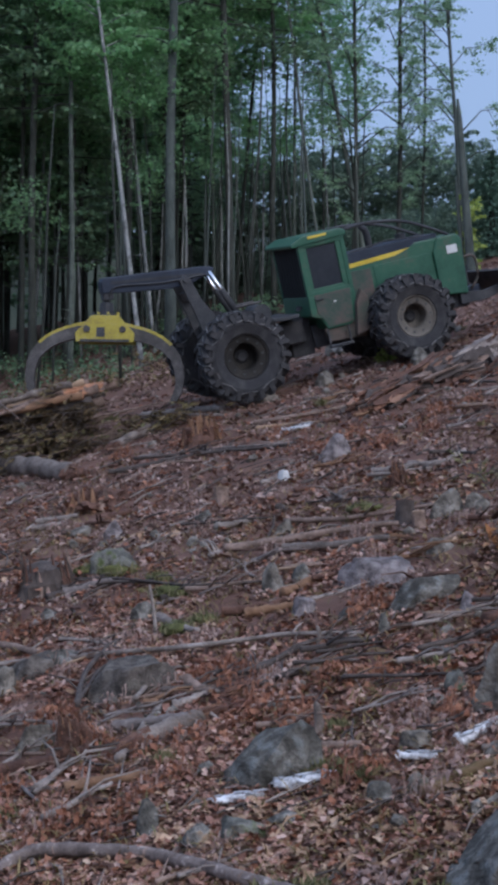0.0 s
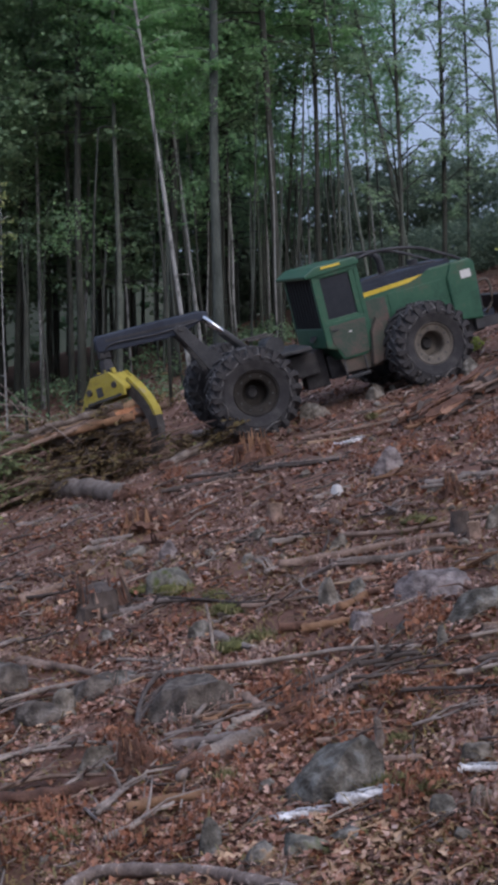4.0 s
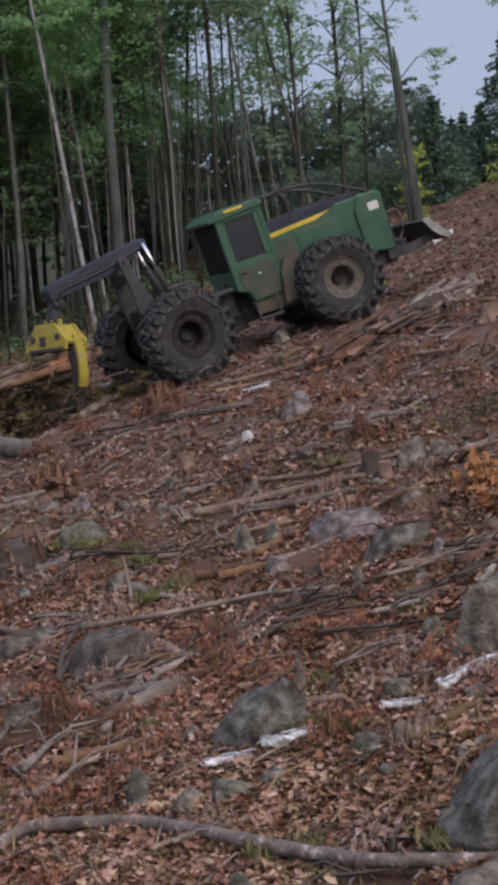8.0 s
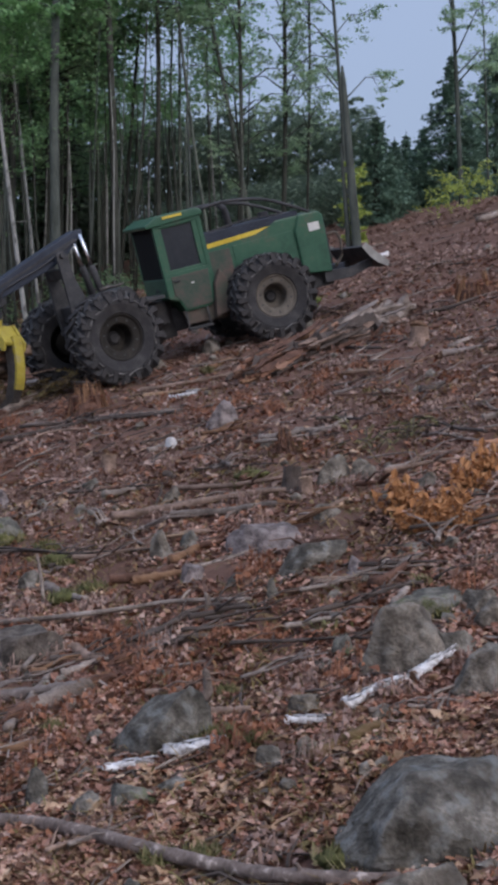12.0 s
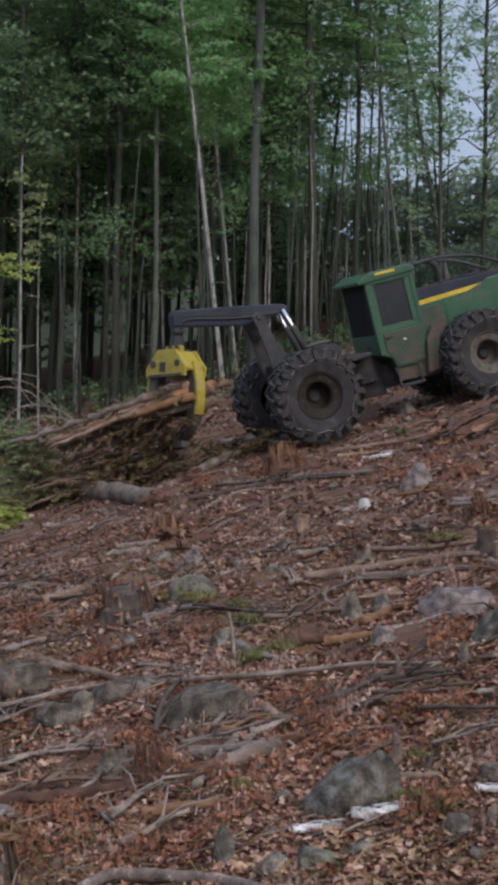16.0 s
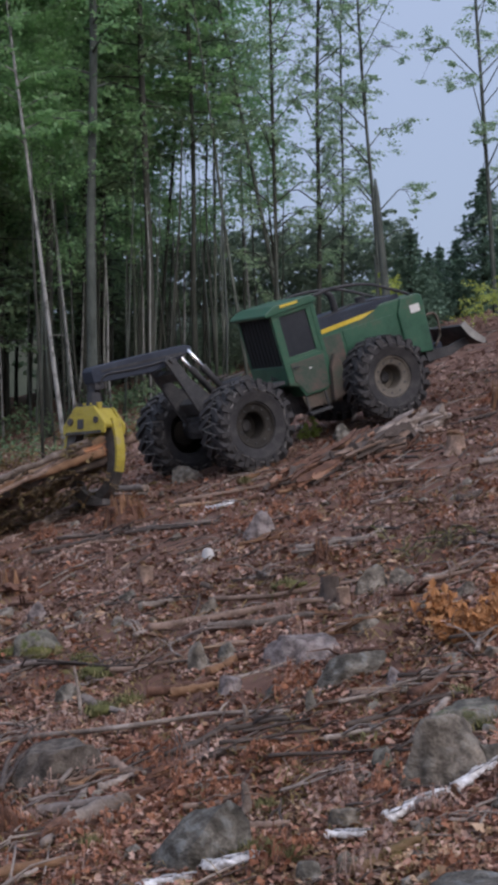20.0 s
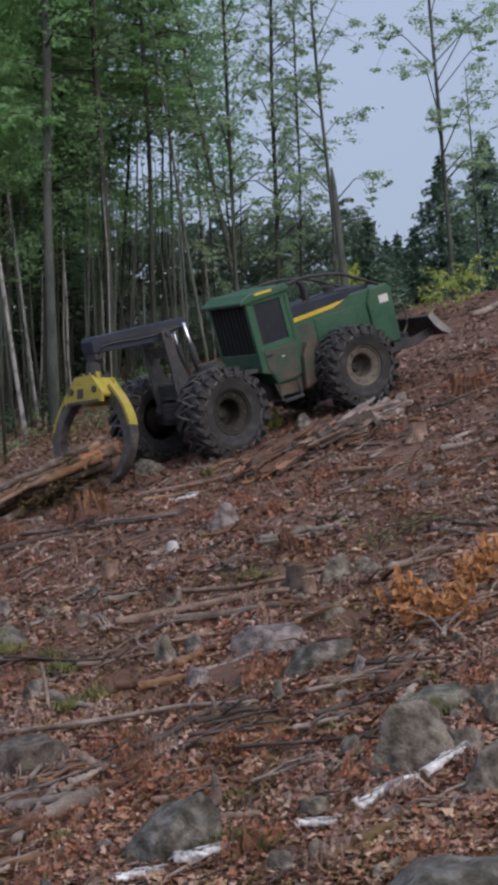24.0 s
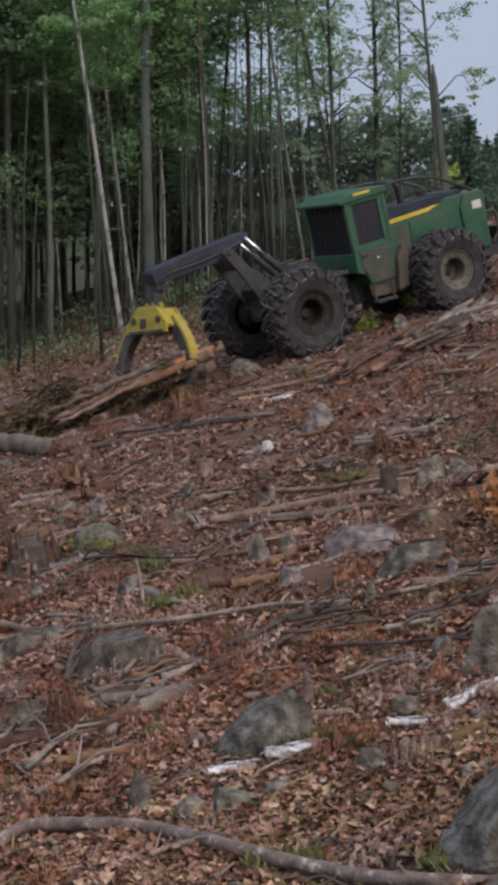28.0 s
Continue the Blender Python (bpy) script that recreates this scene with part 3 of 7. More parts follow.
def log(name, line, r, kind):
    made[0] += 1
    rng = random.Random(made[0] * 5 + 1)
    n = max(10, len(line) * (9 if r > .036 else 6))
    thick = r > .036 or kind == "birch"
    lift = r * (1.0 if kind == "birch" else .5) + (.02 if thick else .04)
    flat = [Vector((x, y, 0)) for x, y in line]
    pts = smooth_line(flat, n)
    for i, p in enumerate(pts):
        p.z = ground(p.x, p.y) + lift + (rng.uniform(0, .014) if not thick else 0)
    span = 16 if kind == "birchgrey" else 4 if thick else 6
    soft = [sum(q.z for q in pts[max(0, i - span):i + span + 1]) / len(pts[max(0, i - span):i + span + 1]) for i in range(n)]
    rise = max(p.z - q for p, q in zip(pts, soft)) * .7
    for p, q in zip(pts, soft):
        p.z = q + rise
    end = .55 if r < .06 and kind != "birchgrey" else .88
    bm = bmesh.new()
    tube(bm, pts, [r * (1.08 + (end - 1.08) * i / (n - 1)) for i in range(n)], 14 if thick else 7, (.42 if kind == "birch" else .1 if kind == "birchgrey" else .25 if kind in ("rust", "moss") else .12 if kind == "greylog" else .2) if thick else .1, made[0])
    ob = part(name, bm, M[kind], smooth=True)
    if r < .036 and kind not in ("birch", "birchgrey"):
        for k in range(3):
            sb = bmesh.new()
            i = rng.randrange(2, n - 2)
            d = (pts[i + 1] - pts[i]).normalized()
            s = Vector((d.y, -d.x, 0)) * rng.choice((-1, 1))
            q = [pts[i], pts[i] + d * r * 6 + s * r * 5 + Vector((0, 0, r * 3)), pts[i] + d * r * 14 + s * r * 13 + Vector((0, 0, r * 3))]
            tube(sb, q, [r * .5, r * .35, r * .12], 5, .05, k)
            part("side_twig", sb, M[kind], ob, smooth=True)
    if kind == "birchgrey":
        for k in range(5):
            i = rng.randrange(3, n - 3)
            kb = bmesh.new()
            tube(kb, [pts[i], pts[i] + Vector((rng.uniform(-.1, .1), -.02, r * 1.6))], [r * .4, r * .2], 6, .1, k)
            part("knot", kb, M[kind], ob)
        for k in range(16):
            i = rng.randrange(2, n - 3)
            kb = bmesh.new()
            rr = r * (1.08 + (end - 1.08) * i / (n - 1)) * 1.015
            u = rng.uniform(.08, .4)
            tube(kb, [pts[i], pts[i].lerp(pts[i + 1], u * .5), pts[i].lerp(pts[i + 1], u)], [rr * .97, rr * 1.01, rr * .97], 14, .1, made[0])
            part("bark_band", kb, M["grey" if k % 3 else "bark"], ob, "pale band in the bark")
    if kind == "birch":
        for k in range(7):
            i = rng.randrange(0, n - 1)
            a = rng.uniform(.2, 2.9)
            kb = bmesh.new()
            c = pts[i] + Vector((0, -math.cos(a) * r, math.sin(a) * r))
            w, ln = r * rng.uniform(.4, .9), rng.uniform(.03, .09)
            d = (pts[-1] - pts[0]).normalized()
            q = [kb.verts.new(c + d * sx * ln + Vector((0, -sy * w * .5, sz * w))) for sx, sy, sz in ((-1, 0, 0), (1, 0, 0), (.8, 1, .7), (-.7, 1, .8), (.4, 1.6, .4), (-.5, 1.5, .5))]
            kb.faces.new((q[0], q[1], q[2], q[3]))
            kb.faces.new((q[3], q[2], q[4], q[5]))
            bmesh.ops.solidify(kb, geom=kb.verts[:] + kb.edges[:] + kb.faces[:], thickness=.003)
            part("bark_curl", kb, M["birch"], ob, "peeling curl of white bark")
    if thick:
        for tag, i, j in (("cut_end", 0, 1), ("cut_end", -1, -2)):
            if kind == "greylog":
                d = (pts[i] - pts[j]).normalized()
                eb = bmesh.new()
                rr = r * (1.08 if i == 0 else end)
                tube(eb, [pts[i] - d * .1, pts[i] + d * .03, pts[i] + d * .16, pts[i] + d * .24 - Vector((0, 0, r * .2))], [rr * 1.03, rr * .92, rr * .6, rr * .2], 14, .4, made[0])
                part("torn_end", eb, M["rust"], ob, "torn reddish wood end")
                for k in range(26):
                    a, q = rng.uniform(0, 6.28), r * rng.uniform(.15, .95)
                    s = Vector((0, math.cos(a) * q, math.sin(a) * q))
                    eb = bmesh.new()
                    tube(eb, [pts[i] + s - d * .12, pts[i] + s * .9 + d * rng.uniform(.02, .2)], [r * .16, r * .04], 5, .3, k)
                    part("splinter", eb, M["fibre" if k % 3 else "orange2"], ob)
            if kind in ("bark", "grey", "birch"):
                d = (pts[i] - pts[j]).normalized()
                eb = bmesh.new()
                rr = r * (1.08 if i == 0 else end) * .9
                tube(eb, [pts[i] - d * .02, pts[i] + d * .006], [rr, rr * .95], 12, .04, made[0])
                part(tag, eb, M["endwood"], ob, "torn reddish wood end")
    return tagged(ob, WOOD_LABEL[kind], "log" if thick else "branch", "felled wood on the slope")


def stump(x, y, r, h, kind):
    made[0] += 1
    rng = random.Random(made[0])
    bm = bmesh.new()
    n, sides = 7, 20
    rings = []
    for i in range(n):
        f = i / (n - 1)
        ring = []
        for k in range(sides):
            a = 2 * math.pi * k / sides
            flare = 1 + .5 * (1 - f) ** 3 * (1 + .5 * math.sin(5 * a + made[0]))
            rr = r * flare * (1 + .07 * math.sin(4 * a + i) + rng.uniform(-.05, .05))
            ring.append(bm.verts.new((rr * math.cos(a), rr * math.sin(a), -.12 + (h + .12) * f + (.04 * r * math.sin(a * 3) if i == n - 1 else 0))))
        rings.append(ring)
    for a, b in zip(rings, rings[1:]):
        for k in range(sides):
            bm.faces.new((a[k], a[(k + 1) % sides], b[(k + 1) % sides], b[k]))
    bm.faces.new(rings[-1])
    ob = part("stump", bm, M["rust" if kind == "rust" else "bark" if kind == "tan" else "dark"])
    ob.matrix_world = pose(x, y, ground(x, y), rng.uniform(-6, 6), rng.uniform(-6, 6), 0)
    tb = bmesh.new()
    tube(tb, [(0, 0, h - .01), (0, 0, h + .008)], [r * .93, r * .88], 20, .05, made[0])
    part("sawn_top", tb, M["tan" if kind == "tan" else "rust"], ob, "sawn face with rings")
    return tagged(ob, {"dark": "old dark stump with rough bark", "tan": "freshly cut low stump with pale top", "rust": "low red-brown rotting stump in leaves"}[kind], "stump", "stumps")


def rotten_stump(x, y, r, h, kind, seed):
    """A crumbling stump: a dark core with upright slivers of different heights."""
    rng = random.Random(seed * 17)
    root = new("rotten_stump")
    bm = bmesh.new()
    k = 1.25 if kind in ("rust", "moss") else 1.0
    tube(bm, [(0, 0, -.15), (0, 0, h * .3), (rng.uniform(-.1, .1) * r, 0, h * .6 * k), (0, 0, h * .72 * k)], [r * 1.2 * k, r * .95 * k, r * .7, r * .25], 22, .34, seed)
    if kind in ("rust", "moss"):
        bm.clear()
        bmesh.ops.create_icosphere(bm, subdivisions=4, radius=1)
        for v in bm.verts:
            q = 1 + .5 * noise.noise(v.co * 2 + Vector((seed, 0, 0))) + .25 * noise.noise(v.co * 5 + Vector((0, seed, 0))) + .14 * noise.noise(v.co * 12)
            v.co = Vector((v.co.x * r * 1.15 * q, v.co.y * r * q, v.co.z * h * (.62 if kind == "moss" else .72) * q))
    part("core", bm, M["dark" if kind in ("dark", "sawn") else "moss" if kind == "moss" else "rust"], root)
    n = 90
    for k in range(n):
        a = rng.uniform(0, 6.28)
        rr = r * rng.uniform(.5, 1.0)
        top = h * (rng.uniform(.8, 1.0) if kind == "sawn" else rng.uniform(.2, .6) if kind == "moss" else rng.uniform(.35, 1.1) * (1.0 if math.sin(2.2 * a + seed) > -.2 else .65))
        w = r * rng.uniform(.03, .11)
        out = rng.uniform(.95, 1.5)
        sb = bmesh.new()
        tube(sb, [(math.cos(a) * rr * out, math.sin(a) * rr * out, -.08), (math.cos(a) * rr, math.sin(a) * rr, top * .5), (math.cos(a) * rr * .95, math.sin(a) * rr * .95, top)], [w, w * .9, w * (.7 if kind == "sawn" else .12)], 5, .5, seed + k)
        part("sliver", sb, M[{"dark": ("dark", "rust", "bark", "rust"), "sawn": ("dark", "bark", "rust", "dark"), "rust": ("rust", "rust", "fibre", "bark"), "moss": ("dark", "moss", "dark", "rust"), "fibre": ("fibre", "orange2", "fibre", "rust")}[kind][k % 4]], root)
    if kind == "sawn":
        tb = bmesh.new()
        tube(tb, [(0, 0, h * .9), (0, 0, h), (0, 0, h + .012)], [r * .98, r, r * .96], 24, .1, seed)
        part("sawn_top", tb, M["orange2"], root, "orange sawn face")
    v, f = [], []
    for k in range(420 if kind == "moss" else 60):
        a, q, z = rng.uniform(0, 6.28), r * rng.uniform(.7, 1.25), h * rng.uniform(0, .75)
        p = (math.cos(a) * q, math.sin(a) * q, z)
        sprays(v, f, p, (p[0] * 1.1, p[1] * 1.1, z - .03), 2, r * .08, r * (.15 if kind == "moss" else .22), rng, .02)
    tagged(raw_mesh("loose_bark", v, f, M["withered" if kind == "moss" else "leaf_rust"], root), kind="stuff")
    root.matrix_world = pose(x, y, ground(x, y), -5 if kind == "sawn" else 9, -8, 0) @ Matrix.Rotation(rng.uniform(0, 6.28), 4, "Z")
    return tagged(root, {"dark": "hollow dark stump with ragged upright splinters", "sawn": "old dark stump with an orange sawn face", "rust": "crumbled red-brown stump of rotten wood", "moss": "mossy root clump of rotten brown wood", "fibre": "splintered orange-brown stump of torn wood"}[kind], "stump", "stumps")


rock(-0.05, 12.20, 0.72, 0.38, "dark", 0.45, 0.50)
rock(-0.86, 9.50, 0.56, 0.30, "pale", 0.35, 0.80)
rock(-0.89, 11.58, 0.19, 0.26, "dark", 0.00, 0.20)
rock(-0.54, 11.25, 0.31, 0.14, "rust", 0.00, 0.30)
rock(-0.25, 11.16, 0.35, 0.13, "mossy", 0.10, 0.50)
rock(0.04, 11.26, 0.29, 0.06, "pale", 0.00, 0.50)
rock(-0.18, 9.61, 0.22, 0.20, "mossy", 0.00, 0.20)
rock(-2.08, 14.35, 0.36, 0.21, "grey", 0.20, 0.40)
rock(0.68, 11.31, 0.21, 0.16, "pale", 0.00, 0.00)
rock(0.93, 11.35, 0.21, 0.14, "grey", 0.10, 0.20)
rock(0.97, 12.12, 0.26, 0.13, "grey", 0.00, 0.30)
rock(0.57, 8.72, 0.52, 0.24, "pale", -0.15, 0.40)
rock(1.18, 8.66, 0.74, 0.28, "grey", 0.10, 0.20)
rock(1.0, 7.95, 0.84, 0.2, "red", 0.20, 0.40)
rock(0.28, 9.07, 0.17, 0.06, "red", 0.00, 0.30)
rock(1.48, 11.60, 0.28, 0.10, "grey", 0.00, 0.50)
rock(-2.04, 20.80, 0.68, 0.27, "mossy", -0.10, 0.60)
rock(-1.34, 15.50, 0.92, 0.30, "brown", 0.12, 0.90)
rock(-2.18, 16.97, 0.44, 0.16, "dark", 0.00, 0.40)
rock(-2.61, 18.86, 0.31, 0.17, "pale", 0.00, 0.30)
rock(-1.51, 18.05, 0.26, 0.20, "pale", 0.30, 0.20)
rock(-2.31, 23.19, 0.33, 0.24, "red", 0.00, 0.20)
rock(-2.88, 23.95, 0.35, 0.13, "grey", 0.00, 0.30)
rock(-0.09, 17.94, 0.31, 0.32, "grey", 0.10, 0.50)
rock(0.20, 18.12, 0.26, 0.18, "pale", 0.10, 0.30)
rock(0.20, 16.70, 0.28, 0.17, "red", -0.10, 0.40)
rock(-1.08, 22.81, 0.28, 0.16, "dark", 0.00, 0.20)
rock(-0.90, 24.04, 0.22, 0.18, "red", 0.00, 0.20)
rock(1.27, 16.04, 0.84, 0.42, "slab", 0.30, 0.30)
rock(0.95, 17.33, 0.80, 0.26, "red", -0.10, 0.60)
rock(1.69, 15.53, 0.18, 0.15, "red", 0.00, 0.20)
rock(1.87, 19.61, 0.43, 0.28, "grey", 0.10, 0.30)
rock(1.67, 17.99, 0.32, 0.14, "grey", 0.00, 0.20)
rock(1.35, 13.22, 0.18, 0.16, "mossy", 0.00, 0.30)
rock(0.66, 16.18, 0.27, 0.10, "dark", 0.00, 0.30)
rock(2.19, 19.54, 0.29, 0.18, "grey", -0.30, 0.30)
rock(1.73, 12.61, 0.70, 0.43, "grey", 0.12, 0.30)
rock(2.05, 13.72, 0.72, 0.2, "mossy", -0.10, 0.80)
rock(2.12, 12.55, 0.34, 0.22, "pale", -0.10, 0.50)
rock(2.19, 11.75, 0.52, 0.28, "grey", 0.10, 0.40)
rock(-3.69, 17.89, 0.78, 0.34, "brown", 0.00, 0.40)
rock(-2.91, 16.32, 0.50, 0.24, "brown", 0.00, 0.40)
rock(-3.95, 16.76, 0.50, 0.30, "brown", 0.00, 0.40)
rock(-2.46, 16.85, 0.60, 0.22, "brown", 0.00, 0.40)
rock(1.49, 9.63, 1.20, 0.39, "ramp", 0.00, 0.00)
rock(2.73, 18.05, 0.27, 0.17, "grey", 0.00, 0.20)
rock(2.51, 17.84, 0.37, 0.06, "grey", 0.00, 0.60)
rock(2.23, 15.63, 0.33, 0.08, "grey", 0.20, 0.50)
rock(-4.44, 19.38, 0.40, 0.21, "pale", 0.30, 0.50)
rock(-2.02, 10.35, 0.47, 0.19, "grey", 0.10, 0.50)
rock(-2.92, 13.86, 0.29, 0.09, "red", 0.00, 0.40)
rock(2.75, 34.58, 0.43, 0.34, "pale", 0.00, 0.10)
rock(1.27, 22.78, 0.33, 0.09, "pale", 0.00, 0.40)
rock(2.48, 13.31, 0.35, 0.17, "grey")
rock(-0.01, 24.37, 0.19, 0.16, "white")
rock(2.54, 13.04, 0.40, 0.16, "grey")
rock(0.92, 15.35, 0.11, 0.21, "pale")
rock(2.23, 18.94, 0.20, 0.19, "grey")
rock(0.79, 34.32, 0.46, 0.25, "grey")
rock(-0.45, 34.10, 0.68, 0.31, "grey")
rock(0.79, 34.71, 0.40, 0.29, "grey")
rock(-2.69, 16.34, 0.28, 0.28, "grey")
rock(-4.57, 34.20, 0.69, 0.46, "red")
rock(0.75, 25.41, 0.51, 0.38, "red")
rock(-0.00, 20.77, 0.31, 0.21, "grey")
rock(1.30, 39.93, 0.80, 0.40, "pale")
log("fallen_log", [(-0.69, 20.28), (0.38, 19.79), (1.38, 19.54)], 0.056, "bark")
log("fallen_log", [(-0.09, 19.60), (0.62, 19.20), (1.27, 18.75)], 0.054, "greylog")
log("long_branch", [(-4.26, 17.38), (-3.57, 17.24), (-2.92, 17.28), (-1.75, 16.72), (-0.82, 16.16), (-0.07, 15.94), (0.73, 15.46)], 0.036, "pale")
log("branch", [(-0.37, 14.72), (-0.00, 15.32), (0.30, 15.42), (0.85, 15.01)], 0.020, "dark")
log("branch", [(0.30, 15.05), (0.60, 14.96), (0.89, 14.82)], 0.017, "dark")
log("fallen_branch", [(-3.02, 29.03), (-2.14, 28.84), (-1.37, 28.61), (-0.60, 28.02), (0.07, 27.33)], 0.043, "dark")
log("cut_log", [(-6.0, 33.6), (-5.0, 32.0), (-4.35, 30.9), (-3.7, 29.7)], 0.2, "greylog")
log("branch", [(1.21, 23.24), (1.65, 22.87), (1.99, 22.83)], 0.046, "pale")
log("fallen_log", [(3.15, 31.02), (3.74, 31.63), (4.29, 32.19)], 0.074, "bark")
log("branch", [(2.41, 18.90), (2.67, 19.14), (2.92, 19.47)], 0.026, "pale")
log("branch", [(1.15, 15.03), (1.51, 15.14), (1.82, 15.18), (2.30, 14.97)], 0.020, "pale")
log("branch", [(-3.51, 14.84), (-3.12, 15.30), (-2.65, 15.34), (-1.96, 14.87)], 0.023, "pale")
log("fallen_log", [(-3.57, 18.84), (-3.03, 18.29), (-2.52, 17.68)], 0.040, "bark")
log("branch", [(-4.26, 18.68), (-3.88, 17.71), (-3.53, 16.83)], 0.021, "pale")
log("branch", [(-2.28, 13.85), (-2.15, 14.13), (-1.96, 14.20)], 0.021, "pale")
log("branch", [(-1.86, 12.88), (-1.76, 13.22), (-1.64, 13.55)], 0.018, "pale")
log("branch", [(-3.10, 20.91), (-2.25, 20.28), (-1.49, 19.34), (-0.87, 18.41), (-0.13, 18.32)], 0.019, "dark")
log("branch", [(3.83, 20.73), (4.11, 20.77), (4.50, 20.91)], 0.049, "pale")
log("fallen_log", [(3.52, 19.51), (3.80, 19.27), (4.22, 18.80)], 0.051, "orange")
log("mossy_log", [(0.92, 11.10), (1.14, 11.27), (1.42, 11.39)], 0.05, "moss")
log("branch", [(1.36, 11.55), (1.55, 11.56), (1.81, 11.47)], 0.023, "pale")
log("branch", [(-1.27, 14.74), (-1.21, 15.23), (-1.10, 15.85)], 0.023, "pale")
log("branch", [(-1.80, 14.98), (-1.75, 15.69), (-1.63, 16.72)], 0.021, "dark")
log("branch", [(-2.34, 17.80), (-2.00, 17.48), (-1.62, 16.85)], 0.020, "pale")
log("fallen_log", [(-1.40, 14.32), (-0.91, 14.11), (-0.58, 14.07)], 0.052, "grey")
log("branch", [(-3.42, 14.15), (-3.01, 14.26), (-2.57, 14.30), (-1.94, 13.97)], 0.028, "bark")
log("branch", [(-1.37, 22.63), (-0.76, 22.18), (-0.17, 21.66)], 0.022, "dark")
log("branch", [(-2.65, 29.63), (-1.55, 29.07), (-0.57, 28.15), (0.17, 27.42)], 0.029, "dark")
log("branch", [(-3.00, 36.23), (-2.07, 34.66), (-1.22, 33.30)], 0.046, "pale")
log("branch", [(1.34, 13.32), (1.58, 13.49), (1.78, 13.64)], 0.016, "dark")
log("branch", [(3.25, 20.38), (3.40, 20.08), (3.55, 19.37)], 0.020, "pale")
log("branch", [(1.97, 23.13), (2.28, 23.14), (2.51, 22.33)], 0.027, "dark")
log("branch", [(-1.05, 28.59), (-0.28, 27.76), (0.27, 27.51)], 0.023, "pale")
log("branch", [(-2.80, 27.01), (-2.26, 28.28), (-1.40, 28.01)], 0.037, "bark")
log("branch", [(-6.01, 24.99), (-5.14, 24.55), (-4.54, 23.58)], 0.041, "pale")
log("branch", [(-4.46, 22.76), (-3.85, 22.41), (-3.45, 22.28)], 0.030, "dark")
log("branch", [(-0.62, 10.54), (-0.44, 10.70), (-0.27, 10.86)], 0.016, "pale")
log("branch", [(-0.76, 10.54), (-0.60, 10.66), (-0.41, 10.72)], 0.018, "bark")
log("branch", [(1.12, 22.77), (1.56, 22.50), (1.98, 22.56)], 0.026, "pale")
log("branch", [(1.71, 15.38), (2.09, 15.15), (2.44, 14.84)], 0.020, "dark")
log("branch", [(1.33, 15.20), (1.69, 15.20), (2.10, 14.87)], 0.018, "pale")
log("branch", [(2.36, 18.80), (2.76, 18.89), (3.32, 18.79)], 0.031, "bark")
log("branch", [(-2.38, 10.39), (-2.21, 10.61), (-1.94, 10.70)], 0.012, "dark")
log("branch", [(-1.91, 10.00), (-1.85, 10.22), (-1.80, 10.55)], 0.010, "pale")
log("branch", [(2.54, 30.47), (3.01, 30.03), (3.57, 28.85)], 0.040, "dark")
log("branch", [(-0.57, 30.99), (0.37, 30.47), (1.29, 30.39)], 0.046, "bark")
log("branch", [(2.68, 26.71), (3.39, 26.59), (3.88, 26.23)], 0.035, "bark")
log("branch", [(4.79, 32.21), (5.43, 32.09), (6.30, 32.57)], 0.038, "dark")
log("branch", [(8.92, 49.27), (9.76, 50.09), (11.10, 53.11)], 0.085, "pale")
log("birch_log", [(1.22, 11.96), (1.46, 12.08), (1.72, 12.23)], 0.040, "birch")
log("birch_log", [(1.75, 12.20), (1.92, 12.30), (2.09, 12.43)], 0.041, "birch")
log("birch_log", [(-0.03, 11.87), (0.19, 11.80), (0.39, 11.79)], 0.039, "birch")
log("birch_log", [(-0.46, 11.74), (-0.28, 11.72), (-0.11, 11.73)], 0.029, "birch")
log("birch_log", [(0.81, 11.91), (0.94, 11.87), (1.09, 11.82)], 0.030, "birch")
log("birch_log", [(5.08, 44.20), (5.45, 45.31), (5.83, 45.87)], 0.075, "birch")
log("birch_log", [(-0.06, 29.17), (0.23, 28.86), (0.43, 28.90)], 0.043, "birch")
log("crooked_branch", [(-2.87, 10.81), (-2.69, 10.97), (-2.36, 11.26), (-1.99, 11.40), (-1.82, 11.58), (-1.63, 11.60), (-1.21, 11.39), (-0.80, 11.08), (-0.30, 10.49), (0.04, 10.09), (0.35, 9.78), (0.63, 9.49), (0.90, 9.33), (1.26, 9.19)], 0.047, "birchgrey")
log("banded_branch", [(-0.10, 8.50), (0.13, 8.49), (0.36, 8.48), (0.53, 8.44)], 0.036, "birchgrey")
log("branch", [(-1.42, 9.26), (-0.99, 9.05), (-0.52, 8.79), (-0.13, 8.51)], 0.032, "bark")
log("broken_wood", [(-1.14, 13.65), (-0.91, 13.85), (-0.65, 13.97)], 0.085, "greylog")
log("broken_wood", [(-1.29, 17.81), (-1.07, 17.26), (-0.83, 16.72)], 0.055, "pale")
log("split_log", [(-0.01, 17.59), (0.27, 17.78), (0.58, 17.82)], 0.055, "orange2")
log("broken_wood", [(-0.30, 14.65), (-0.00, 14.72), (0.34, 14.49)], 0.050, "greylog")
log("branch", [(-2.42, 10.12), (-2.17, 10.29), (-1.91, 10.65)], 0.012, "pale")
stump(1.40, 19.62, 0.11, 0.27, "dark")
stump(1.54, 19.32, 0.08, 0.18, "tan")
stump(1.42, 15.35, 0.16, 0.09, "tan")
stump(4.18, 28.56, 0.16, 0.27, "tan")
stump(-0.90, 24.04, 0.11, 0.22, "tan")
stump(3.80, 18.42, 0.12, 0.15, "rust")
rotten_stump(-2.87, 20.59, 0.35, 0.54, "dark", 1)
rotten_stump(-2.65, 12.31, 0.22, 0.32, "sawn", 2)
rotten_stump(-2.83, 26.12, 0.44, 0.38, "rust", 3)
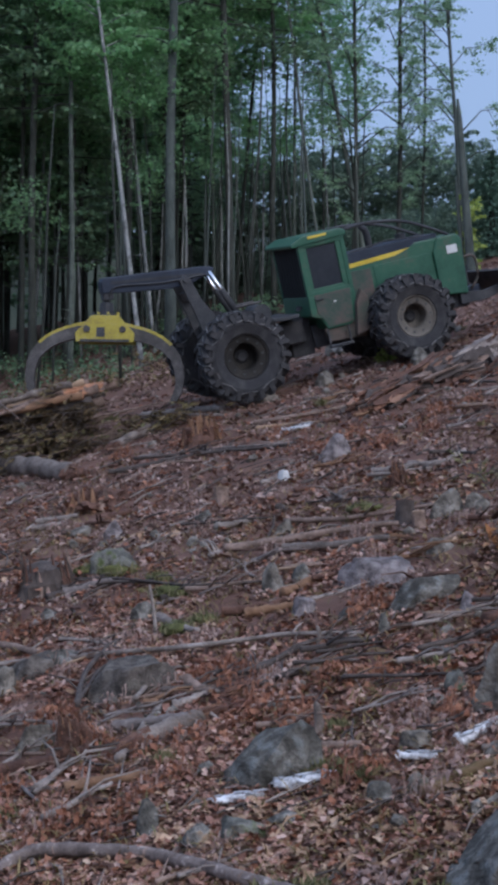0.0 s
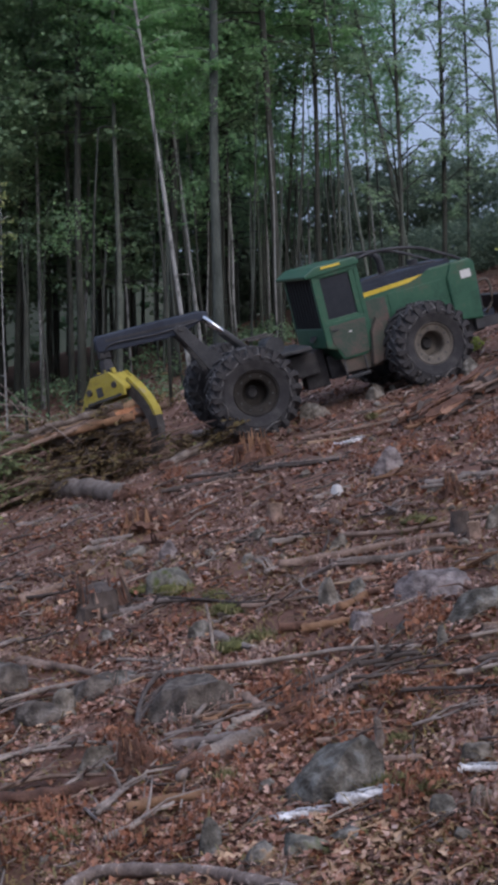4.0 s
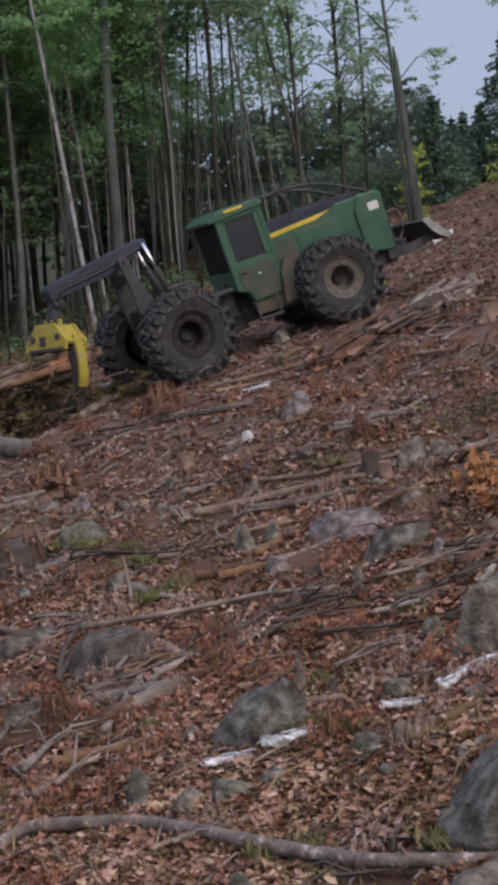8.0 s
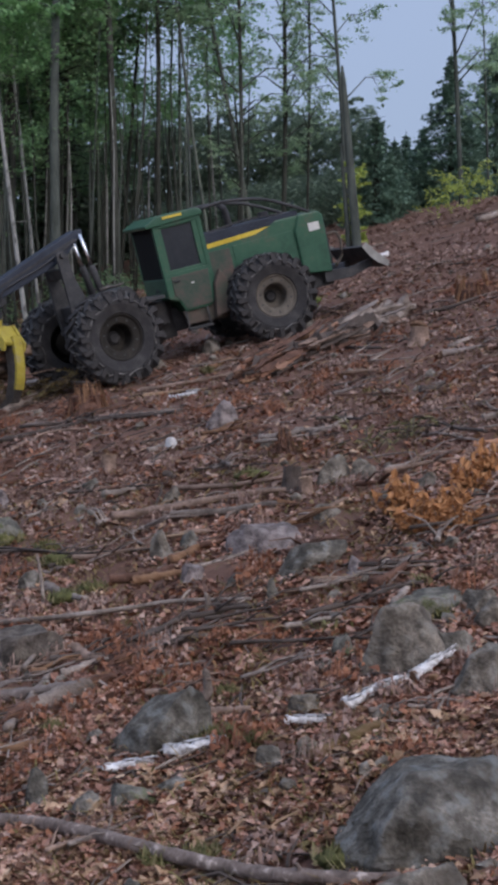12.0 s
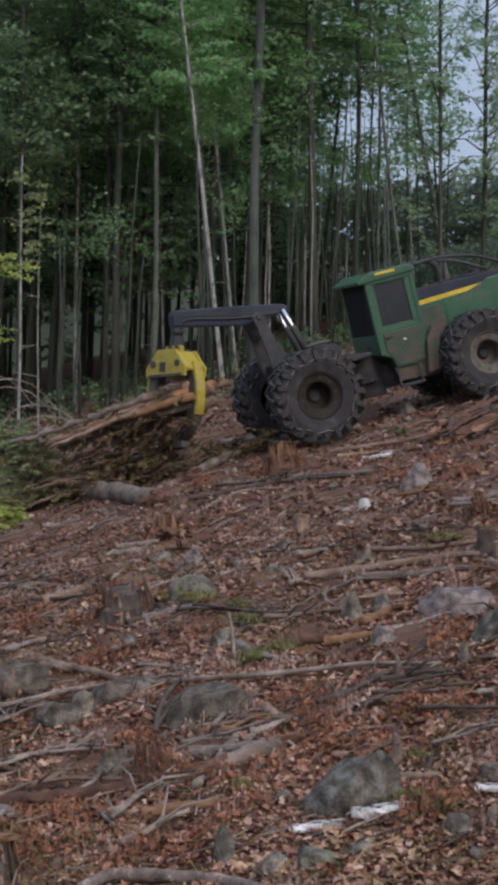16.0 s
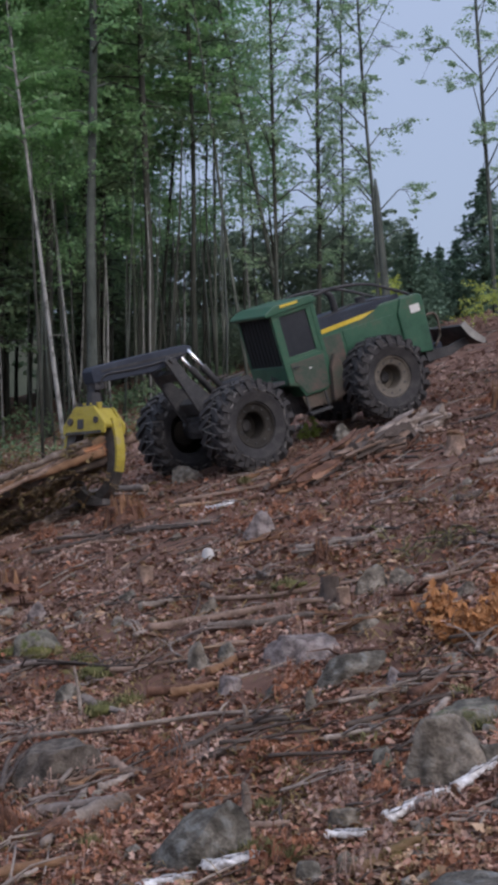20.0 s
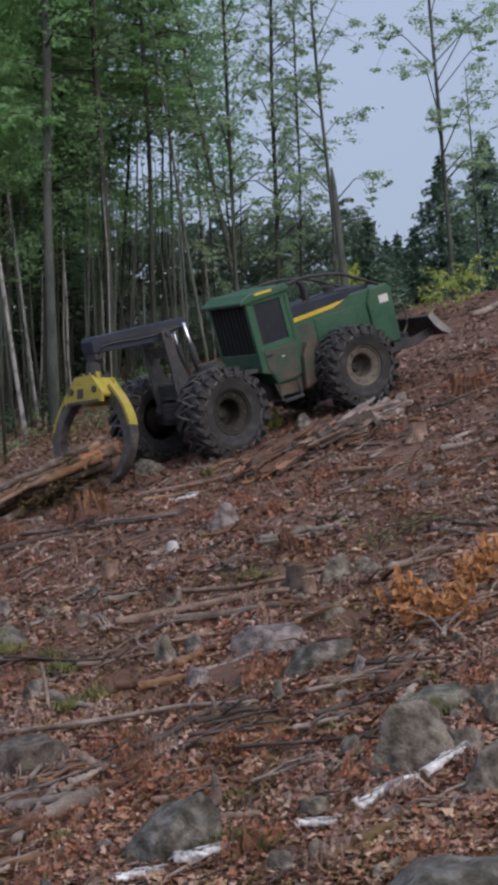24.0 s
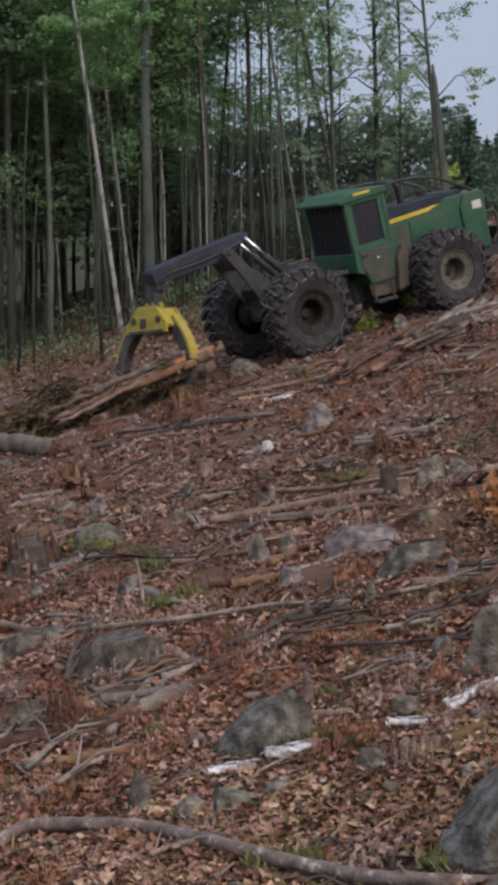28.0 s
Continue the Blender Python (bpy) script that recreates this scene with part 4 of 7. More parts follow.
rotten_stump(-1.67, 13.87, 0.14, 0.37, "rust", 4)
rotten_stump(-1.40, 9.66, 0.23, 0.41, "moss", 5)
log("rotten_log", [(-3.61, 14.50), (-2.82, 14.05), (-2.25, 13.83), (-1.83, 13.66)], 0.061, "rust")
log("fallen_log", [(-3.60, 18.96), (-3.06, 18.32), (-2.52, 17.56)], 0.056, "bark")
log("branch", [(-3.47, 14.85), (-3.31, 15.22), (-3.08, 15.39), (-2.62, 15.19), (-2.28, 15.01)], 0.026, "pale")
log("branch", [(-2.29, 10.13), (-2.10, 10.24), (-2.03, 10.45), (-1.91, 10.66), (-1.75, 10.54)], 0.018, "pale")
log("branch", [(-1.77, 10.07), (-1.79, 10.38), (-1.76, 10.45)], 0.015, "pale")
log("broken_wood", [(-0.94, 14.63), (-0.75, 14.66), (-0.54, 14.75)], 0.044, "pale")
log("broken_wood", [(-1.06, 14.99), (-0.84, 15.00), (-0.61, 14.87)], 0.030, "dark")
log("branch", [(-0.31, 14.85), (-0.06, 15.18), (0.19, 15.40), (0.45, 15.54)], 0.026, "dark")
log("branch", [(0.16, 15.07), (0.44, 15.12), (0.84, 14.98)], 0.030, "dark")
log("branch", [(-1.06, 18.51), (-0.68, 18.31), (-0.25, 18.35)], 0.031, "bark")
log("fallen_log", [(-2.63, 20.05), (-2.22, 20.02), (-1.65, 19.62), (-1.14, 18.91)], 0.026, "dark")
log("fallen_log", [(-4.28, 22.62), (-3.98, 22.72), (-3.67, 22.79)], 0.069, "bark")
log("branch", [(-5.72, 25.21), (-5.24, 24.59), (-4.61, 23.52)], 0.025, "pale")
log("branch", [(-1.27, 13.34), (-1.11, 14.27), (-1.02, 14.74)], 0.038, "pale")
log("branch", [(-1.79, 14.89), (-1.87, 16.07), (-1.76, 16.83), (-1.62, 17.23)], 0.028, "dark")
log("branch", [(-1.87, 12.95), (-1.76, 13.31), (-1.66, 13.63)], 0.027, "pale")
log("branch", [(-2.07, 13.40), (-1.93, 13.05), (-1.82, 12.80)], 0.018, "grey")
log("rotten_log", [(-3.76, 15.56), (-3.41, 15.41), (-2.94, 14.94)], 0.048, "rust")
rotten_stump(-1.47, 30.05, 0.34, 0.56, "fibre", 6)
rotten_stump(1.49, 22.05, 0.12, 0.33, "rust", 7)
rotten_stump(5.94, 32.95, 0.35, 0.50, "fibre", 8)
log("branch", [(-3.09, 36.37), (-2.31, 35.81), (-1.26, 33.97)], 0.084, "pale")
log("root_log", [(-3.30, 32.32), (-2.85, 33.29), (-2.37, 34.30)], 0.089, "greylog")
log("branch", [(-0.52, 30.06), (-0.02, 29.94), (0.56, 29.11)], 0.040, "tan")
log("branch", [(0.01, 21.11), (0.82, 20.37), (1.48, 20.10), (1.86, 19.97)], 0.034, "bark")
log("fallen_log", [(1.68, 22.99), (2.10, 22.62), (2.45, 23.06)], 0.045, "pale")
log("branch", [(2.82, 35.48), (3.46, 32.55), (4.44, 33.19)], 0.044, "dark")
log("propped_stick", [(-1.42, 18.6), (-1.36, 18.5), (-1.3, 18.4)], .018, "pale")
bm = bmesh.new()
gz = ground(-1.28, 17.2)
tube(bm, smooth_line([(-1.28, 17.2, gz), (-1.31, 17.24, gz + .26), (-1.36, 17.25, gz + .52)], 6), [.02, .019, .018, .017, .015, .01], 7, .08, 3)
tagged(part("standing_stick", bm, M["pale"], smooth=True), "bare pale stick standing up from the slash", "branch")


rx, ry = -2.66, 11.82
gz = ground(rx, ry)
bm = bmesh.new()
tube(bm, smooth_line([(rx + .03, ry - .03, gz - .05), (rx - .06, ry, gz + .13), (rx - .17, ry + .02, gz + .3), (rx - .2, ry + .03, gz + .4)], 9), [.062, .06, .056, .052, .048, .045, .042, .038, .03], 12, .2, 5)
tagged(part("leaning_root", bm, M["greylog"], smooth=True), "smooth grey root leaning against the old stump", "root")


# ---- scattered slash ----
rng = random.Random(41)
for i in range(70):
    y = 13 * (34 / 13) ** rng.random()
    x = rng.uniform(-.25, .24) * y
    ln, a = rng.uniform(.35, 1.3) * (1 + y / 60), rng.gauss(.2, .7)
    bend = rng.uniform(-.15, .15) * ln
    dx, dy = math.cos(a) * ln / 2, math.sin(a) * ln / 2
    log("branch", [(x - dx, y - dy), (x - dy * bend, y + dx * bend), (x + dx, y + dy)], rng.uniform(.008, .024), rng.choice(("dark", "dark", "bark", "rust", "pale", "grey")))
for i in range(110):
    y = 12.5 * (36 / 12.5) ** rng.random()
    x = rng.uniform(-.24, .24) * y
    ln, a = rng.uniform(.15, .7), rng.gauss(.15, .7)
    dx, dy = math.cos(a) * ln / 2, math.sin(a) * ln / 2
    log("log_chunk", [(x - dx, y - dy), (x, y), (x + dx, y + dy)], rng.uniform(.025, .06), rng.choice(("bark", "grey", "rust", "rust", "dark", "pale", "orange2")))


def ragged_log(x0, y0, x1, y1, r, kind, n, label, seed):
    """A log burst open: a crumbled core and broken slabs along it."""
    rng = random.Random(seed)
    root = new("burst_log")
    z0, z1 = ground(x0, y0), ground(x1, y1)
    d = Vector((x1 - x0, y1 - y0, z1 - z0))
    bm = bmesh.new()
    line = [Vector((x0, y0, z0)) + d * (i / 17) + Vector((rng.uniform(-.04, .04), rng.uniform(-.08, .08), r * .45 + rng.uniform(-.05, .05))) for i in range(18)]
    tube(bm, line, [r * (.1 if i in (0, 17) else .3 if i in (1, 16) else rng.uniform(.4, .85)) for i in range(18)], 16, .6, seed)
    part("core", bm, M["dark" if kind == "rust" else kind], root)
    woods_of = ("burst", "rust", "rust", "burst", "dark", "burst", "rust", "orange2") if kind == "rust" else ("pale", "pale", "grey") if kind == "pale" else ("dark", "bark", "rust")
    across = Vector((-d.y, d.x, 0)).normalized()
    for k in range(n):
        u0, ln = rng.uniform(-.05, .75), rng.uniform(.15, .5)
        off = rng.gauss(0, r * .75)
        a = Vector((x0, y0, z0)) + d * u0 + across * off + Vector((0, 0, r * (rng.uniform(.9, 1.8) if kind == "pale" else rng.uniform(.1, 1.3)) * (1 - min(1, abs(off) / (r * 2.6)))))
        b = a + d * ln * min(1, 1.1 - u0) + across * rng.gauss(0, .12) + Vector((0, 0, rng.uniform(-.1, .14)))
        wide, thick, lean = r * rng.uniform(.06, .24), r * rng.uniform(.04, .12), across + Vector((0, 0, rng.gauss(0, .8)))
        up = lean.cross(d).normalized() * thick
        bm = bmesh.new()
        rings = []
        for i in range(7):
            p = a.lerp(b, i / 6) + Vector((0, 0, rng.uniform(-.015, .015)))
            w0, w1 = (wide * rng.uniform(.5, 1.1) * (.35 if i in (0, 6) else 1) for _ in range(2))
            rings.append([bm.verts.new(p + q) for q in (lean * -w0 - up * .6, lean * -w0 * .7 + up, lean * w1 * .6 + up * rng.uniform(.6, 1.5), lean * w1 - up * .6)])
        for p, q in zip(rings, rings[1:]):
            for i in range(4):
                bm.faces.new((p[i], p[(i + 1) % 4], q[(i + 1) % 4], q[i]))
        bm.faces.new(rings[0][::-1])
        bm.faces.new(rings[-1])
        part("slab", bm, M[woods_of[k % len(woods_of)]], root)
    v, f = [], []
    for k in range(90):
        p = Vector((x0, y0, z0)) + d * rng.random() + Vector((rng.gauss(0, r * .7), rng.gauss(0, r * .9), r * rng.uniform(0, .8)))
        sprays(v, f, p, p + Vector((.1, 0, 0)), 3, .06, .1, rng, .03)
    tagged(raw_mesh("loose_bark", v, f, M["leaf_rust" if kind == "rust" else "leaf_dark"], root), kind="stuff")
    return tagged(root, label, "log", "felled wood on the slope")


ragged_log(1.25, 28.9, 3.65, 32.1, 0.33, "rust", 190, "rotten red-brown log burst into slabs beside the track", 1)
ragged_log(3.0, 30.6, 4.75, 33.2, 0.26, "pale", 26, "weathered grey log splintered at its ends", 2)
# near-black pieces added where the burst log's underside lies in shade
ragged_log(2.2, 29.5, 3.9, 31.0, 0.3, "dark", 54, "dark slabs set as shade under the burst log", 3)
for x, y, r, h, kind in ((0.27, 13.06, .042, .27, "greylog"), (0.32, 15.42, .03, .2, "greylog")):
    gz = ground(x, y)
    bm = bmesh.new()
    tube(bm, smooth_line([(x, y, gz - .08), (x + .02, y, gz + h * .5), (x - .01, y, gz + h)], 8), [r * k for k in (1.25, 1.1, 1, .95, .92, .8, .62, .2)], 10, .22, 5)
    tagged(part("broken_stub", bm, M[kind], smooth=True), "short weathered stub of a broken stem among the leaves", "stump", "felled wood on the slope")
# ---- litter ----
def inside(rng, near, far):
    """A place on the visible slope, more often near the eye."""
    y = near * (far / near) ** rng.random()
    return rng.uniform(-.29, .24) * y, y


def leaf_litter(name, count, near, far, size, material, seed, label):
    rng = random.Random(seed)
    v, f = [], []
    for _ in range(count):
        x, y = inside(rng, near, far)
        if noise.noise(Vector((x * .9, y * .45, seed))) < rng.uniform(-.45, .35) or noise.noise(Vector((x * 1.5, y * .7, 7.7))) < -.24 - .2 * rng.random():
            continue
        s = size * rng.choice((.5, .7, .85, 1, 1.1, 1.3, 1.7)) * rng.uniform(.85, 1.15) * (1 + y / 70)
        m = Euler((rng.gauss(0, .42), rng.gauss(0, .42), rng.uniform(0, 6.28))).to_matrix()
        c = Vector((x, y, ground(x, y) + .01 + abs(rng.gauss(0, .018))))
        curl = rng.uniform(-.1, .35)
        k = len(v)
        for px, py, pz in ((-.5, 0, .0), (-.22, .24, curl), (-.05, .17, curl * .4), (.15, .3, curl), (.55, 0, curl * .6), (.15, -.3, curl), (-.05, -.17, curl * .4), (-.22, -.24, curl)):
            v.append(tuple(c + m @ Vector((px * s, py * s, pz * s))))
        f += [(k, k + 7, k + 6), (k, k + 6, k + 2), (k, k + 2, k + 1), (k + 2, k + 6, k + 5), (k + 2, k + 5, k + 4), (k + 2, k + 4, k + 3)]
    return tagged(raw_mesh(name, v, f, material), label, "leaves", kind="stuff")


leaf_litter("leaf_litter", 84000, 6.6, 19, .056, M["leaf"], 11, "curled dead brown leaves covering the slope")
leaf_litter("oak_leaf_litter", 16000, 6.6, 11.6, .07, M["leaf_tan"], 16, "large curled tan oak leaves on the lower slope")
leaf_litter("oak_leaf_litter", 9000, 11, 26, .06, M["leaf_tan"], 17, "scattered pale tan leaves on the slope")
leaf_litter("leaf_litter", 44000, 17, 46, .055, M["leaf_faded"], 12, "dead brown leaves on the upper slope")
leaf_litter("damp_leaf_litter", 14000, 22, 60, .05, M["leaf_dark"], 18, "dull dark leaves on the upper slope")
leaf_litter("oak_leaf_litter", 16000, 22, 60, .06, M["leaf_faded"], 19, "faded tan leaves on the upper slope")
leaf_litter("leaf_litter", 16000, 40, 66, .07, M["leaf_faded"], 14, "dead leaves under the forest edge and on the ridge")
# dark leaves also put the shadowed hollows of the litter into colour
leaf_litter("dark_leaf_litter", 30000, 6.8, 42, .07, M["leaf_dark"], 15, "dark brown leaves that also stand for shaded hollows in the litter")
leaf_litter("rust_leaf_litter", 46000, 6.8, 40, .056, M["leaf_rust"], 13, "rust-coloured dead fern and leaf scraps")


def straw_litter(name, count, near, far, material, seed, label):
    rng = random.Random(seed)
    v, f = [], []
    for _ in range(count):
        x, y = inside(rng, near, far)
        if noise.noise(Vector((x * .7, y * .35, seed))) < rng.uniform(-.35, .4):
            continue
        ln, a, w = rng.uniform(.05, .2), rng.uniform(0, 6.28), rng.uniform(.003, .007)
        d = Vector((math.cos(a), math.sin(a), rng.uniform(-.1, .7))) * ln
        s = Vector((-math.sin(a), math.cos(a), rng.uniform(-.5, .5))) * w
        p = Vector((x, y, ground(x, y) + .015))
        mid = p + d * .5 + Vector((0, 0, rng.uniform(.005, .04)))
        k = len(v)
        v += [tuple(q) for q in (p - s, p + s, mid - s, mid + s, p + d)]
        f += [(k, k + 1, k + 3, k + 2), (k + 2, k + 3, k + 4)]
    return tagged(raw_mesh(name, v, f, material), label, "straw", kind="stuff")


straw_litter("straw_litter", 40000, 7, 42, M["straw"], 24, "dry straw and leaf stalks over the slope")
straw_litter("fern_litter", 16000, 7, 34, M["leaf_ochre"], 25, "scraps of wilted ochre fern over the slope")


def sticks(name, count, near, far, material, seed, label):
    rng = random.Random(seed)
    bm = bmesh.new()
    for i in range(count):
        x, y = inside(rng, near, far)
        ln, a = rng.uniform(.1, .5) * (1 + y / 60), rng.uniform(-1.6, 1.6)
        dx, dy = math.cos(a) * ln / 2, math.sin(a) * ln / 2
        r = rng.uniform(.004, .012) * (1 + y / 40)
        p = [(x - dx, y - dy, ground(x - dx, y - dy) + .03), (x + rng.uniform(-.04, .04), y, ground(x, y) + .04 + rng.uniform(0, .04)), (x + dx, y + dy, ground(x + dx, y + dy) + .03 + rng.uniform(0, .08))]
        tube(bm, p, [r, r * .9, r * .5], 4, .1, i, cap=False)
    return tagged(part(name, bm, material), label, "twigs", kind="stuff")


sticks("twig_litter", 330, 8.8, 42, M["pale"], 21, "bleached twigs strewn over the slope")
sticks("twig_litter", 240, 24, 58, M["pale"], 27, "bleached twigs on the upper slope")
sticks("twig_litter", 300, 26, 58, M["dark"], 26, "dark twigs and slash on the upper slope")
sticks("twig_litter", 520, 8.8, 42, M["dark"], 22, "dark twigs strewn over the slope")
sticks("bark_litter", 70, 8.8, 40, M["tan"], 23, "splinters of torn pale wood")

rng = random.Random(31)
bm = bmesh.new()
for i in range(240):
    x, y = inside(rng, 8.8, 44)
    s = rng.uniform(.025, .085) * (1 + y / 50)
    bmesh.ops.create_icosphere(bm, subdivisions=1, radius=1, matrix=Matrix.Translation((x, y, ground(x, y) + s * .25)) @ Euler((rng.random(), rng.random(), rng.random() * 6)).to_matrix().to_4x4() @ Matrix.Diagonal((s, s * .8, s * .6, 1)))
tagged(part("pebbles", bm, M["rock_grey"]), "small grey stones scattered in the litter", "stones", kind="stuff")


# ---- low plants ----
def tuft(name, count, length, spread, material, seed, arch=.5, width=.02):
    """Blades that rise from one foot and arch over."""
    rng = random.Random(seed)
    v, f = [(0, 0, 0)], []
    for _ in range(count):
        a, tilt = rng.uniform(0, 6.28), rng.uniform(.1, .95)
        ln = length * rng.uniform(.5, 1.1)
        d = Vector((math.cos(a), math.sin(a), 0))
        s = Vector((-d.y, d.x, 0)) * width * rng.uniform(.6, 1.3)
        base = d * spread * rng.random()
        k = len(v)
        for i in range(4):
            u = i / 3
            p = base + d * ln * u * math.sin(tilt) + Vector((0, 0, ln * (u * math.cos(tilt) - arch * u * u)))
            w = (.5, 1, .8, .1)[i]
            v += [tuple(p - s * w), tuple(p + s * w)]
        f += [(0, k, k + 1)] + [(k + 2 * i, k + 2 * i + 1, k + 2 * i + 3, k + 2 * i + 2) for i in range(3)]
    return raw_mesh(name, v, f, material)


def leaf_drifts(name, places, specs, material, seed, label):
    """Drifts of crumpled leaves caught round a few broken stems; specs: leaves and height."""
    rng = random.Random(seed)
    v, f = [], []
    for n, (x0, y0) in enumerate(places):
        leaves, height = specs[n % len(specs)]
        wide = rng.uniform(.6, 1.4)
        c = Vector((x0, y0, ground(x0, y0)))
        for _ in range(7):
            a, q = rng.uniform(0, 6.28), .16 * wide * rng.random()
            foot = c + Vector((math.cos(a) * q, math.sin(a) * q, -.03))
            top = foot + Vector((rng.gauss(0, .35), rng.gauss(0, .35), 1)) * height * rng.uniform(.8, 1.5)
            side = Vector((-math.sin(a), math.cos(a), 0)) * .004
            k = len(v)
            v += [tuple(foot - side), tuple(foot + side), tuple(top + side * .4), tuple(top - side * .4)]
            f.append((k, k + 1, k + 2, k + 3))
        for _ in range(int(leaves * .5)):
            x, y = rng.gauss(0, .14 * wide), rng.gauss(0, .1 * wide)
            top = Vector((x0 + x, y0 + y, ground(x0 + x, y0 + y) + .03 + height * 1.25 * rng.random() * math.exp(-(x * x + y * y) / (.06 * wide))))
            a, hang, w = rng.uniform(0, 6.28), rng.uniform(.04, .17), rng.uniform(.003, .009)
            out, side = Vector((math.cos(a), math.sin(a), 0)), Vector((-math.sin(a), math.cos(a), 0)) * w
            mid, end = top + out * hang * .35 + Vector((0, 0, .2 * hang)), top + out * hang * .6 - Vector((0, 0, hang * .8))
            k = len(v)
            v += [tuple(q) for q in (top - side * .5, top + side * .5, mid + side, mid - side, end + side * .4, end - side * .4)]
            f += [(k, k + 1, k + 2, k + 3), (k + 3, k + 2, k + 4, k + 5)]
        for _ in range(int(leaves * .6 * wide)):
            x, y = rng.gauss(0, .17 * wide), rng.gauss(0, .14 * wide)
            p = Vector((x0 + x, y0 + y, ground(x0 + x, y0 + y) + .01 + height * rng.random() * math.exp(-(x * x + y * y) / (.05 * wide))))
            m = Euler((rng.gauss(0, .9), rng.gauss(0, .9), rng.uniform(0, 6.28))).to_matrix()
            z, u = rng.uniform(.04, .095), rng.uniform(.1, .55)
            k = len(v)
            v += [tuple(p + m @ Vector(q) * z) for q in ((-.5, 0, 0), (-.2, .22, u), (.15, .28, u * .8), (.55, .02, -u * .5), (.15, -.28, u), (-.2, -.22, u * .6))]
            f += [(k, k + 1, k + 5), (k + 1, k + 2, k + 4, k + 5), (k + 2, k + 3, k + 4)]
    return tagged(raw_mesh(name, v, f, material), label, "leaves", kind="stuff")


def leafy_tuft(name, stems, length, material, seed):
    """Thin stems with withered leaves hanging along them."""
    rng = random.Random(seed)
    bm = bmesh.new()
    v, f = [], []
    for _ in range(stems):
        a, t = rng.uniform(0, 6.28), rng.uniform(.1, .9)
        ln = length * rng.uniform(.5, 1.1)
        e = Vector((math.cos(a) * math.sin(t), math.sin(a) * math.sin(t), math.cos(t))) * ln
        tube(bm, [(0, 0, -.03), e * .5 + Vector((0, 0, .03)), e], [.008, .006, .003], 4, .05, 1, cap=False)
        for _ in range(20):
            p = e * rng.uniform(.25, 1.05) + Vector((rng.gauss(0, .05), rng.gauss(0, .03), rng.gauss(0, .03)))
            m = Euler((rng.gauss(0, .9), rng.gauss(0, .9), rng.uniform(0, 6.28))).to_matrix()
            s = rng.uniform(.05, .12)
            k = len(v)
            v += [tuple(p + m @ Vector(q) * s) for q in ((-.5, 0, 0), (-.1, .3, .15), (.55, 0, -.1), (-.1, -.3, .15))]
            f += [(k, k + 1, k + 2), (k, k + 2, k + 3)]
    ob = tagged(part(name, bm, M["bark"]), kind="stuff")
    tagged(raw_mesh("withered_foliage", v, f, material, ob), kind="stuff")
    return ob


def spread_tufts(name, places, protos, label, category, group, sink=.02, lo=.8, hi=1.3):
    rng = random.Random(len(places))
    for i, (x, y) in enumerate(places):
        m = pose(x, y, ground(x, y) - sink, 0, 0, rng.uniform(0, 360)) @ Matrix.Scale(rng.uniform(lo, hi), 4)
        if i < len(protos):
            ob = protos[i]
            ob.matrix_world = m
        else:
            ob = copy_thing(protos[i % len(protos)], m)
            ob.matrix_basis = m
        tagged(ob, label, category, group)


FERNS = [(-1.7, 30.0), (-1.7, 14.2), (0.8, 16.2), (0.8, 14.1), (-1.6, 31.4), (-1.6, 13.9), (-3.1, 20.6), (-1.8, 30.8), (1.1, 27.2), (2.2, 26.0), (0.8, 16.1), (4.0, 23.9), (2.4, 27.3), (-0.7, 13.6), (0.5, 11.7), (1.5, 10.9), (-2.1, 12.5), (-2.7, 13.5), (-1.6, 12.1), (-1.4, 10.7), (-4.8, 21.9), (-3.6, 20.9), (-1.8, 18.7), (0.4, 14.3), (2.4, 13.7), (1.6, 11.5), (1.3, 12.5), (-2.1, 26.5), (-3.0, 31.3), (0.9, 27.0), (0.3, 26.8), (-2.0, 30.4), (-0.1, 28.9), (3.0, 27.5), (3.0, 22.5), (3.9, 30.1), (0.1, 13.3), (-1.0, 12.3)]
ORANGE = [(2.28, 17.19), (2.51, 16.41), (2.74, 16.64), (2.73, 15.91), (3.1, 17.3), (2.38, 16.23), (3.24, 17.56), (2.55, 15.99)]
GREEN = [(-1.2, 18.7), (0.9, 20.5), (-1.2, 18.7), (3.1, 21.0), (2.9, 25.1), (0.2, 12.1), (-1.3, 18.9), (0.7, 31.8), (0.2, 12.5), (1.3, 13.9), (-1.0, 13.5), (-1.2, 18.9), (-1.9, 20.6), (2.2, 14.4), (2.1, 36.3), (3.9, 38.3), (2.4, 39.3), (3.5, 39.4), (2.4, 36.8), (0.2, 12.1), (-1.6, 10.8), (0.7, 31.5)]
rng = random.Random(55)
FERNS2 = [inside(rng, 9.2, 38) for _ in range(60)]
FERNS += [(-1.8, 14.3), (-1.6, 13.9), (-2.3, 13.2), (-2.3, 13.3), (-5.0, 22.7), (-5.0, 21.8), (-4.3, 21.4), (-1.1, 13.5), (-0.8, 12.5), (-0.8, 15.3), (-0.4, 14.8), (-0.2, 14.3), (-3.7, 17.7), (-2.6, 16.9), (-2.9, 18.5), (-2.5, 12.8), (-1.2, 11.9), (-0.5, 15.4), (-0.1, 13.7), (0.5, 11.8), (-4.2, 21.9), (-2.7, 18.7), (-2.0, 15.0), (-1.7, 31.1), (-2.0, 30.8), (-1.5, 31.1), (1.5, 25.5), (-1.3, 30.5), (-1.7, 30.9), (5.7, 34.5), (3.4, 26.5)]
leaf_drifts("leaf_drift", FERNS, ((90, .2), (70, .14), (60, .26), (110, .1)), M["leaf_rust"], 41, "drifts of crumpled rust-brown leaves and dead fern")
FERNS2 += [inside(random.Random(900 + k), 9.5, 36) for k in range(60)]
